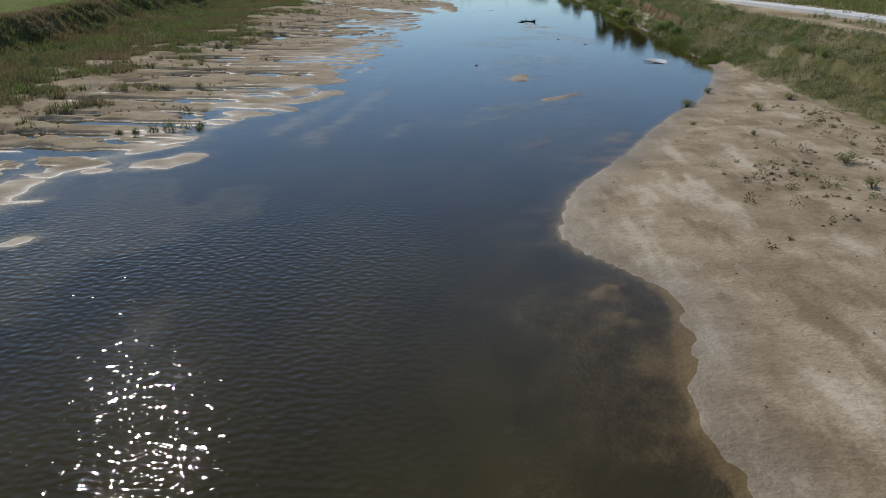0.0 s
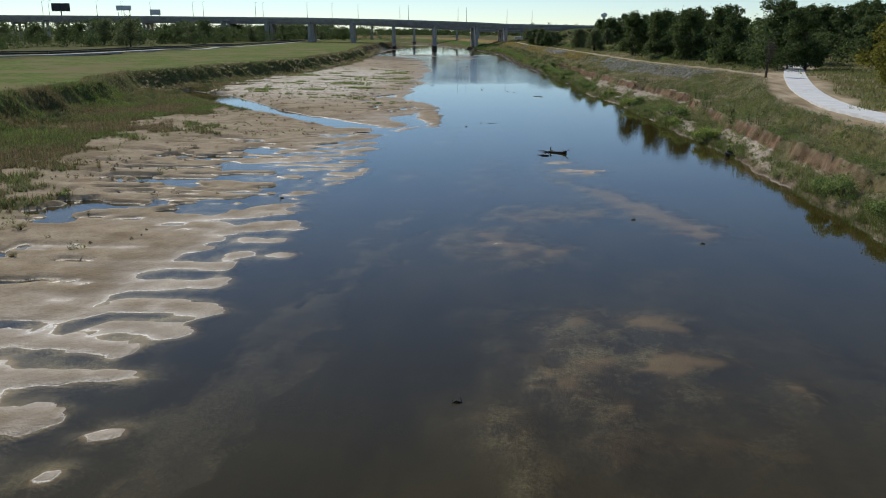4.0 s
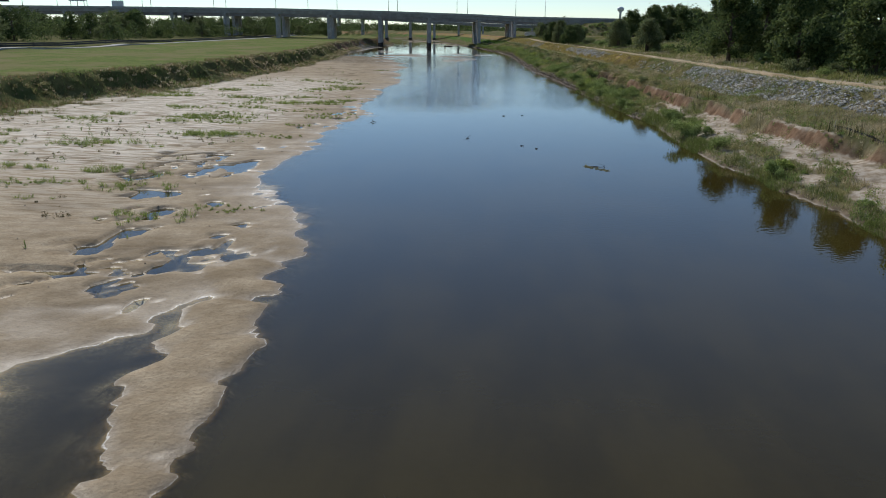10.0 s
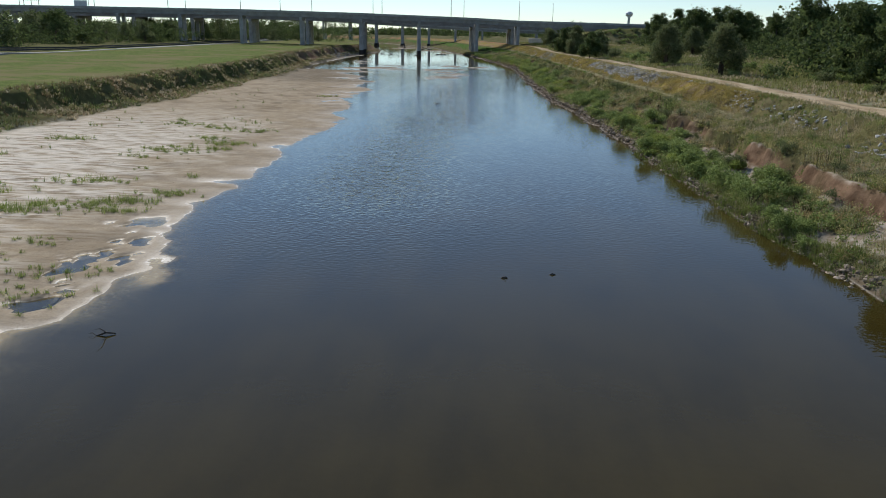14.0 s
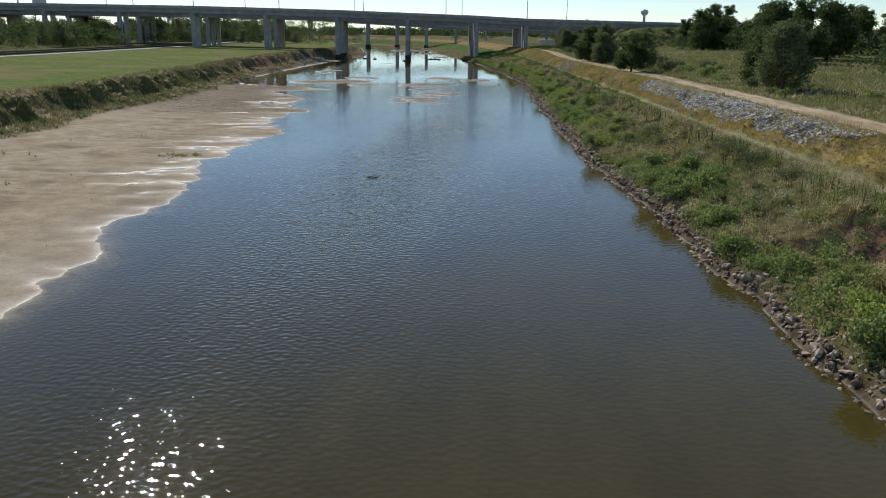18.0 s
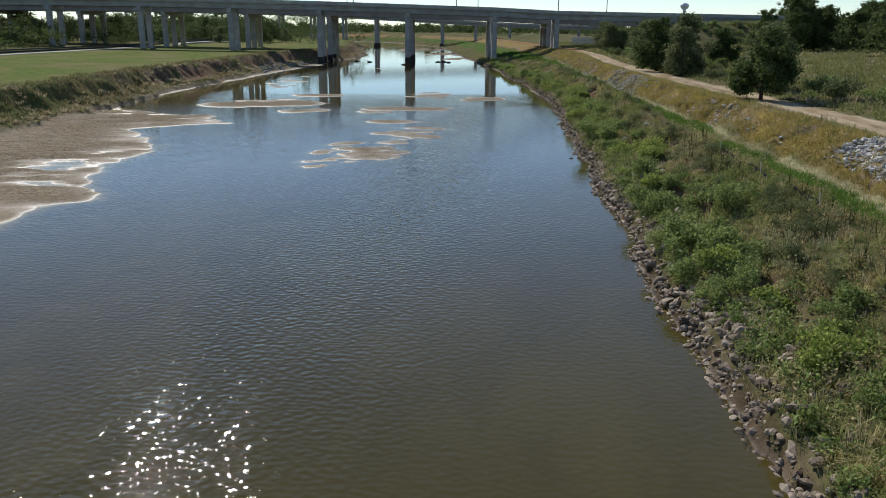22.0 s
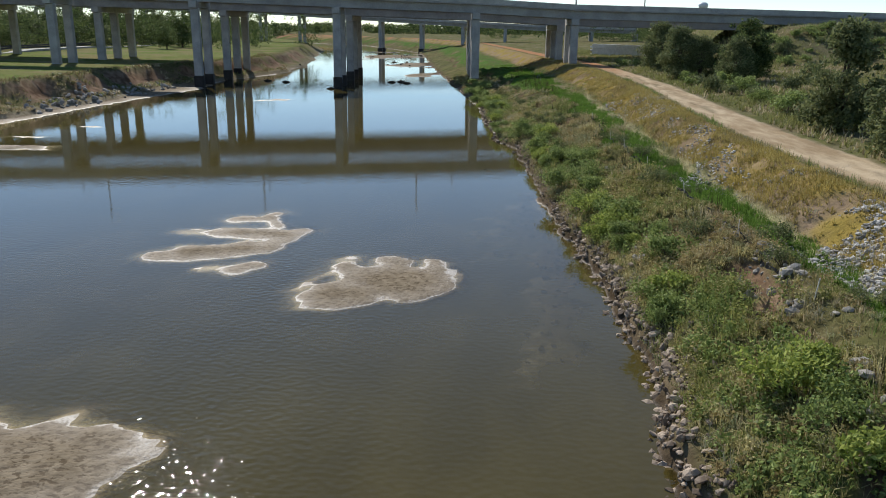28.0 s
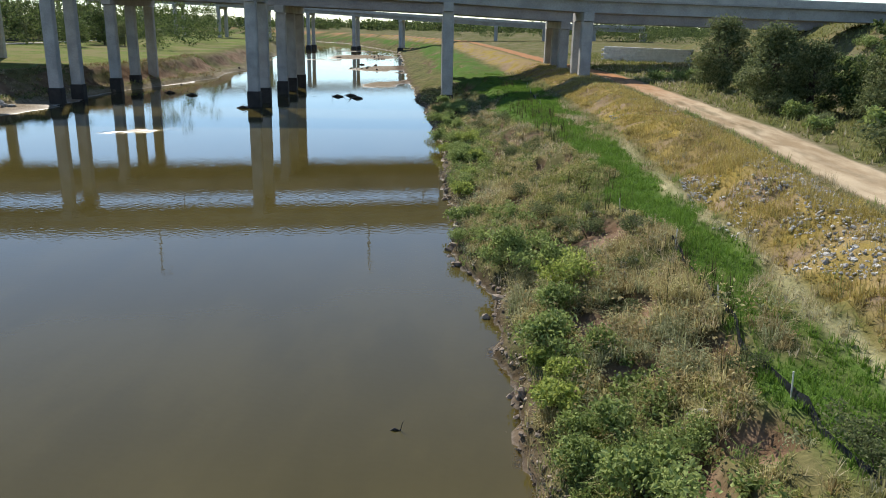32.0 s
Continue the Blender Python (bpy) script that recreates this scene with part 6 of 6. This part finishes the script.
# stones lying in the shallows
y = rs.uniform(428, 470, 420)
x = waterside(y) - 0.2 - 3.6 * rs.random(420) ** 1.4
rubble("shallow_stones", "dark wet stones scattered in the shallows", np.stack([x, y], 1), 0.08 + 0.3 * rs.random(420) ** 1.6, stone_material("wet_stone", (0.03, 0.025, 0.018), (0.12, 0.095, 0.07)), rs)
y = rs.uniform(470, 505, 60)
x = waterside(y) + 0.1 + 0.9 * rs.random(60)
rubble("shore_slabs", "flat brown sandstone slabs tipped along the waterline", np.stack([x, y], 1), rs.uniform(0.3, 0.65, 60), RED_STONE, rs)
y = rs.uniform(556, 860, 520)
x = line(y, RIGHT_Y, RIGHT_X) - (line(y, RIGHT_Y, RIGHT_X) - line(y, LEFT_Y, LEFT_X)) * rs.random(520)
keep = fbm(x / 9, y / 16, 155, 3) > 0.42
rubble("river_rocks", "dark rocks and broken concrete standing in the shallows beyond the bridge", np.stack([x[keep], y[keep]], 1), rs.uniform(0.35, 1.1, keep.sum()), bpy.data.materials["wet_stone"], rs)
# pebbles, twigs and clods strewn on the bars
x, y = np.concatenate([rs.uniform(4, 26, 700), rs.uniform(-44, -9, 1500)]), np.concatenate([rs.uniform(12, 74, 700), rs.uniform(30, 330, 1500)])
keep = ground(x, y)[0] > 0.06
keep &= (x > line(y, RIGHT_Y, RIGHT_X) + 0.5) | (x < line(y, LEFT_Y, LEFT_X) - 1)
rubble("bar_pebbles", "small brown clods and pebbles strewn over the sand", np.stack([x, y], 1)[keep], 0.03 + 0.12 * rs.random(keep.sum()) ** 3, SHORE_STONE, rs)
# pale blocks on the bank
y = np.concatenate([rs.uniform(330, 500, 1900), rs.uniform(420, 446, 700)])
x = line(y, RIGHT_Y, RIGHT_X) + rs.uniform(2.2, 6.5, 2600)
keep = fbm(x / 1.6, y / 2.6, 171, 3) > 0.5
rubble("bank_blocks", "pale broken blocks half buried in the bank", np.stack([x[keep], y[keep]], 1), 0.12 + 0.5 * rs.random(keep.sum()) ** 2, STONE, rs)

heap = tagged(new("stone_heap"), "small heap of pale grey stones on the grassy bank", "stones")
t_ = rs.random(70)
hx, hy = 16.7 + 0.9 * t_ + rs.normal(0, 0.35, 70), 365.9 + 4.6 * t_ + rs.normal(0, 0.4, 70)
stones(heap, [stone_mesh(460 + q, RIPRAP_STONE) for q in range(5)], np.stack([hx, hy], 1), 0.2 + 0.34 * rs.random(70) ** 1.5, rs, 0.3)

# broken concrete slabs on the left bank by the columns
y = rs.uniform(500, 545, 160)
x = line(y, CREST_Y, CREST_X) + 4.5 + rs.normal(0, 1.3, 160)
rubble("slab_rubble", "broken concrete slabs tumbled down the left bank", np.stack([x, y], 1), rs.uniform(0.3, 1.1, 160), STONE, rs)

# ---- trail and tracks ----
def ribbon(name, points, width, material, label, lift=0.05, thick=0.15):
    """A paved strip on the ground, with thickness and joints along it."""
    pts = []
    for (ax, ay), (bx, by) in zip(points, points[1:]):
        steps = max(2, int(math.hypot(bx - ax, by - ay) / 3))
        pts += [(ax + (bx - ax) * q / steps, ay + (by - ay) * q / steps) for q in range(steps)]
    for _ in range(6):
        pts = [pts[0]] + [((a[0] + 2 * b[0] + c[0]) / 4, (a[1] + 2 * b[1] + c[1]) / 4) for a, b, c in zip(pts, pts[1:], pts[2:])] + [pts[-1]]
    p = np.array(pts)
    d = np.gradient(p, axis=0)
    d /= np.linalg.norm(d, axis=1, keepdims=True)
    side = np.stack([d[:, 1], -d[:, 0]], 1) * width / 2
    l, r = p - side, p + side
    z = np.maximum.reduce([ground(q[:, 0], q[:, 1])[0] for q in (l, p, r)]) + lift
    for _ in range(8):
        z = np.maximum(z, np.convolve(np.pad(z, 1, "edge"), (0.25, 0.5, 0.25), "valid"))
    n = len(p)
    v = np.concatenate([np.c_[l, z], np.c_[r, z], np.c_[l, z - thick - 0.3], np.c_[r, z - thick - 0.3]])
    i = np.arange(n - 1)
    f = np.concatenate([np.stack([i, i + n, i + n + 1, i + 1], 1)[:, ::1], np.stack([i, i + 1, i + 2 * n + 1, i + 2 * n], 1), np.stack([i + n, i + 3 * n, i + 3 * n + 1, i + n + 1], 1)])
    return tagged(new(name, mesh_of(name, v, f, False, material)), label, "path", kind="structure")


ribbon("concrete_trail", TRAIL_LINE, 3.0, TRAIL, "new white concrete trail curving up to the woods")
FIELD_TRAIL = [(-190, 190), (-150, 206), (-122, 222), (-104, 250), (-99, 330), (-102, 420), (-108, 560), (-118, 700)]
def low_fence(points, shift):
    """A low dark fence that follows a path."""
    root = tagged(new("low_fence"), "low dark slatted fence beside the field trail", "fence")
    dark = simple("dark_fence", (0.02, 0.022, 0.025), (0.05, 0.052, 0.058), 1.0, 0.7, 0.2)
    bm = bmesh.new()
    box(bm, (0.12, 0.12, 1.1), Matrix.Translation((0, 0, 0.45)), 0.01)
    post = bpy.data.meshes.new("post")
    bm.to_mesh(post)
    bm.free()
    post.materials.append(dark)
    for (ax, ay), (bx, by) in zip(points, points[1:]):
        d = math.hypot(bx - ax, by - ay)
        steps = max(1, int(d / 9))
        nx_, ny_ = -(by - ay) / d * shift, (bx - ax) / d * shift
        spots = [(ax + (bx - ax) * q / steps + nx_, ay + (by - ay) * q / steps + ny_) for q in range(steps + 1)]
        for (px, py), (qx, qy) in zip(spots, spots[1:]):
            ob = new("post", post)
            ob.parent = root
            ob.matrix_basis = pose(px, py, land(px, py))
            bm = bmesh.new()
            a, b = Vector((px, py, land(px, py))), Vector((qx, qy, land(qx, qy)))
            beam(bm, a, b, 0.05, 0.1, 0.5)
            beam(bm, a, b, 0.05, 0.58, 0.92)
            part("panel", bm, dark, root)


ribbon("field_trail", FIELD_TRAIL, 3.0, CONCRETE, "grey paved trail along the edge of the field")

low_fence(FIELD_TRAIL[1:], 3.2)


# ---- works under and beside the bridge ----
def block_wall():
    """A retaining wall of pale split-face blocks, course by course."""
    root = tagged(new("block_wall"), "pale grey retaining wall of large split-face blocks under the bridge", "wall")
    white = simple("split_face_block", (0.66, 0.65, 0.63), (0.82, 0.81, 0.79), 1.5, 0.9, 0.6)
    bm = bmesh.new()
    box(bm, (1.18, 0.6, 0.43), None, 0.04)
    me = bpy.data.meshes.new("block")
    bm.to_mesh(me)
    bm.free()
    me.materials.append(white)
    a, b = Vector((27.4, 606.0, 0)), Vector((41.0, 592.5, 0))
    d = (b - a).normalized()
    turn = math.degrees(math.atan2(d.y, d.x))
    base = land(34.0, 597.0) - 0.1
    for row in range(6):
        for q in range(16):
            p = a + d * ((q + 0.5 * (row % 2)) * 1.21)
            ob = new("block", me)
            ob.parent = root
            ob.matrix_basis = pose(p.x, p.y, base + 0.22 + 0.45 * row, 0, 0, turn)
    bm = bmesh.new()
    m = Matrix.Translation((a + b) / 2 + Vector((0.2, 0.55, base + 0.8))) @ Matrix.Rotation(radians(turn), 4, "Z")
    box(bm, ((b - a).length, 0.5, 3.4), m)
    part("backfill", bm, STONE, root)


block_wall()


def silt_fence(points, label):
    """A strip of dark fabric sagging between wooden stakes."""
    root = tagged(new("silt_fence"), label, "fence", "silt fences")
    fabric = simple("black_fabric", (0.015, 0.017, 0.022), (0.04, 0.045, 0.055), 2.0, 0.7, 0.3)
    wood = simple("pale_stake", (0.55, 0.53, 0.48), (0.75, 0.73, 0.68), 3.0, 0.9, 0.3)
    r = random.Random(len(points))
    for (ax, ay), (bx, by) in zip(points, points[1:]):
        n = 8
        bm = bmesh.new()
        low, top = [], []
        for q in range(n + 1):
            x, y = ax + (bx - ax) * q / n + r.uniform(-0.05, 0.05), ay + (by - ay) * q / n
            z = land(x, y)
            low.append(bm.verts.new((x, y, z - 0.05)))
            top.append(bm.verts.new((x + 0.03, y, z + 0.28 - 0.12 * math.sin(math.pi * q / n) + r.uniform(-0.04, 0.04))))
        for q in range(n):
            bm.faces.new((low[q], low[q + 1], top[q + 1], top[q]))
        bmesh.ops.solidify(bm, geom=bm.faces[:], thickness=0.015)
        part("fabric", bm, fabric, root)
    for x, y in points:
        bm = bmesh.new()
        box(bm, (0.035, 0.03, 0.8), Matrix.Translation((x - 0.04, y, land(x, y) + 0.32)) @ Euler((r.uniform(-0.15, 0.15), r.uniform(-0.15, 0.15), 0)).to_matrix().to_4x4(), 0.005)
        part("stake", bm, wood, root)


def crest_line(y, share):
    a, b = float(line(y, RIGHT_Y, RIGHT_X)), float(line(y, TRACK_Y, TRACK_X)) - 1.9
    return a + (b - a) * share


silt_fence([(crest_line(y, 0.50), y) for y in (430, 438, 446, 454, 461, 467, 473, 479, 486)], "sagging black silt fence on pale stakes along the green swale")
silt_fence([(12.8, 534), (12.5, 542), (12.1, 550), (11.8, 558)], "short black silt fence in mown green grass")
silt_fence([(crest_line(y, 0.5), y) for y in (166, 174, 182, 190, 198)], "half-buried dark silt fence in grass above the eroded bank")
silt_fence([(crest_line(y, 0.52), y) for y in (352, 360, 368)], "remnant of dark silt fence in tall weeds")


# ---- drift and debris ----
def log(points, radii, label, branches=0, seed=1):
    root = tagged(new("driftwood"), label, "driftwood", "driftwood in the river")
    bm = bmesh.new()
    tube(bm, points, radii, 8)
    part("trunk", bm, DRIFTWOOD, root)
    r = random.Random(seed)
    for q in range(branches):
        a = Vector(points[r.randrange(len(points))])
        reach = (0.22 + max(radii) * 5.5) * r.uniform(0.5, 1.4)
        b = a + Vector((r.uniform(-1, 1), r.uniform(-1, 1), r.uniform(0.1, 0.6))) * reach
        bm = bmesh.new()
        tube(bm, [a, (a + b) / 2 + Vector((0, 0, 0.1)), b], [reach * 0.028, reach * 0.02, reach * 0.008], 5)
        part("branch", bm, DRIFTWOOD, root)


log([(6.45, 128.15, -0.04), (7.4, 127.8, 0.05), (8.2, 127.45, 0.06), (8.9, 127.05, 0.10), (9.1, 126.95, 0.16)], [0.02, 0.05, 0.075, 0.11, 0.17], "dark waterlogged tree trunk with torn roots lying in the shallows", 5, 1)
log([(7.8, 128.0, 0.0), (7.75, 127.95, 0.25), (7.7, 127.9, 0.5)], [0.06, 0.05, 0.03], "short upright broken branch beside the sunken trunk", 3, 12)
log([(6.35, 125.7, -0.03), (6.8, 125.6, 0.05), (7.35, 125.5, 0.02)], [0.03, 0.06, 0.075], "short grey log half under water", 2, 2)
log([(-12.9, 138.6, 0.22), (-12.4, 139.1, 0.26), (-11.8, 139.4, 0.24), (-11.3, 139.9, 0.22)], [0.03, 0.05, 0.055, 0.03], "crooked dark branch lying on the sand", 2, 3)
log([(1.2, 151.4, -0.05), (2.4, 151.6, 0.01), (3.6, 151.5, -0.02)], [0.015, 0.03, 0.015], "thin weedy branch floating on the water", 3, 4)
log([(10.9, 194.7, -0.02), (11.6, 194.6, 0.02), (12.3, 194.4, -0.02)], [0.02, 0.035, 0.02], "thin pale branch floating on the water", 2, 5)
log([(-2.7, 313.8, -0.03), (-2.4, 314.0, 0.08), (-2.0, 314.2, 0.0)], [0.03, 0.05, 0.02], "tangled dark snag in the river", 5, 6)
log([(-8.9, 220.4, 0), (-8.6, 220.5, 0.1), (-8.3, 220.6, 0.03)], [0.025, 0.04, 0.02], "small dark snag above the water", 3, 7)
for q, (x, y) in enumerate([(-0.6, 147.6), (-8.7, 117.7), (0.0, 75.7), (7.8, 203.1), (6.6, 204.7), (1.8, 209.0), (7.8, 229.1), (5.6, 228.4), (13.2, 383.0), (12.1, 489.0), (6.6, 469.4), (-12.7, 105.4), (12.9, 95.0), (10.2, 100.4)]):
    log([(x - 0.15, y, -0.03), (x, y + 0.03, 0.05), (x + 0.17, y, 0.0)], [0.02, 0.04, 0.015], "small dark wood snag poking out of the water", q % 3, 20 + q)
for q, (x, y) in enumerate([(-15.8, 573.1), (-17.5, 571.0), (-43.7, 568.7), (-25.7, 550.6), (-32.0, 667.7), (-14.0, 569.0), (-39.0, 566)]):
    log([(x - 0.8, y, -0.05), (x, y + 0.1, 0.2), (x + 0.9, y, 0.05)], [0.12, 0.2, 0.1], "dark drift debris caught near the bridge columns", 2, 50 + q)


def panel_wreck():
    root = tagged(new("sunken_panel"), "white fibreglass panel stuck up out of the water", "debris")
    white = simple("white_fibreglass", (0.74, 0.73, 0.70), (0.86, 0.85, 0.83), 2.0, 0.5, 0.1)
    bm = bmesh.new()
    shape = [(-1.15, 0.3, 0.25), (0.9, -0.75, 0.1), (1.2, -0.2, 0.12), (0.95, 0.65, 0.3), (-0.5, 0.85, 0.36)]
    vs = [bm.verts.new(p) for p in shape]
    bm.faces.new(vs)
    bmesh.ops.solidify(bm, geom=bm.faces[:], thickness=0.06)
    part("panel", bm, white, root)
    bm = bmesh.new()
    tube(bm, [(-1.2, 0.3, 0.18), (0.0, -0.25, 0.1), (0.9, -0.74, 0.05)], [0.04, 0.04, 0.04], 6)
    part("rim", bm, DARK_STEEL, root, "dark rusted rim")
    root.matrix_basis = pose(17.75, 78.9, -0.06, 0, 0, -16)


panel_wreck()


def tyre(px, py):
    root = tagged(new("tyre"), "black rubber tyre lying at the water's edge", "tyre")
    rubber = simple("black_rubber", (0.012, 0.012, 0.012), (0.035, 0.034, 0.033), 3.0, 0.7, 0.4)
    bm = bmesh.new()
    rings = 28
    prof = [(0.52, 0.02), (0.5, 0.3), (0.36, 0.36), (0.3, 0.32), (0.3, 0.02), (0.36, -0.04)]
    loops = [[bm.verts.new((rr * math.cos(2 * math.pi * k / rings), rr * math.sin(2 * math.pi * k / rings), zz_)) for rr, zz_ in prof] for k in range(rings)]
    for k in range(rings):
        a, b = loops[k], loops[(k + 1) % rings]
        for q in range(len(prof)):
            bm.faces.new((a[q], b[q], b[(q + 1) % len(prof)], a[(q + 1) % len(prof)]))
    part("tread", bm, rubber, root)
    root.matrix_basis = pose(px, py, max(land(px, py), 0.0) + 0.05, 12, 8, 0)


tyre(24.2, 126.5)

# ---- poles and signs along the highway ----
def light_pole(x, off, height):
    root = tagged(new("street_lamp"), "tall grey highway light pole on the bridge parapet", "street lamp", "highway light poles")
    p = Vector((x, 556.5 + 0.14 * x + off, deck_height(x) + (0.3 if off < 20 else -0.9)))
    bm = bmesh.new()
    tube(bm, [p, p + Vector((0, 0, height * 0.6)), p + Vector((0, 0, height))], [0.16, 0.12, 0.08], 8)
    part("pole", bm, STEEL, root)
    bm = bmesh.new()
    top = p + Vector((0, 0, height))
    tube(bm, [top, top + Vector((0, 1.2, 0.35)), top + Vector((0, 2.6, 0.4))], [0.07, 0.06, 0.05], 6)
    arm = part("arm", bm, STEEL, root)
    bm = bmesh.new()
    box(bm, (0.3, 0.8, 0.14), Matrix.Translation(top + Vector((0, 2.9, 0.38))), 0.04)
    part("lamp_head", bm, STEEL, arm)


for q in range(11):
    light_pole(-290 + 31 * q, 7.2, 9.0)
for q in range(8):
    light_pole(-270 + 44 * q, 36.4, 11.0)


def billboard(x, y, top, wide, high, face, label, legs=1):
    root = tagged(new("billboard"), label, "billboard", "roadside billboards")
    z = 4.0
    for q in range(legs):
        dx = 0 if legs == 1 else (q / (legs - 1) - 0.5) * wide * 0.8
        bm = bmesh.new()
        tube(bm, [(x + dx, y, z), (x + dx, y, top - high * 0.1)], [0.45 if legs == 1 else 0.2] * 2, 8)
        part("post", bm, DARK_STEEL, root)
    bm = bmesh.new()
    box(bm, (wide, 0.5, high), Matrix.Translation((x, y, top - high / 2)), 0.05)
    board = part("panel", bm, face, root)
    bm = bmesh.new()
    box(bm, (wide + 0.4, 1.2, 0.2), Matrix.Translation((x, y - 0.3, top - high - 0.15)))
    part("catwalk", bm, DARK_STEEL, root)
    for q in (-0.25, 0.25):
        bm = bmesh.new()
        box(bm, (0.12, 1.4, 0.12), Matrix.Translation((x + q * wide, y - 0.8, top - high - 0.05)))
        part("bracket", bm, DARK_STEEL, root)
    return root


def water_tower(x, y, top):
    root = tagged(new("water_tower"), "white domed water tower far beyond the highway", "water tower")
    paint = simple("tower_paint", (0.6, 0.61, 0.62), (0.72, 0.73, 0.74), 0.2, 0.5, 0.05)
    bm = bmesh.new()
    tube(bm, [(x, y, 4), (x, y, top - 7), (x, y, top - 5)], [1.6, 1.4, 3.6], 12)
    part("stem", bm, paint, root)
    bm = bmesh.new()
    tube(bm, [(x, y, top - 5.02), (x, y, top - 2.4), (x, y, top - 0.8), (x, y, top)], [3.7, 4.4, 3.0, 0.6], 16)
    part("tank", bm, paint, root)


water_tower(172.8, 1150.0, 36.3)
BOARD_DARK = simple("board_back", (0.03, 0.03, 0.035), (0.06, 0.06, 0.065), 0.5, 0.7, 0.1)
BOARD_PALE = simple("board_face", (0.5, 0.52, 0.55), (0.66, 0.68, 0.7), 0.3, 0.6, 0.05)
billboard(-306.8, 640, 29.7, 13.8, 5.5, BOARD_DARK, "dark-backed billboard on a single post above the trees", 1)
billboard(-286.1, 700, 30.0, 12.2, 3.5, BOARD_PALE, "pale billboard on a steel frame above the trees", 3)
billboard(-284.5, 760, 28.5, 9.3, 4.3, BOARD_PALE, "small white billboard beyond the highway", 2)
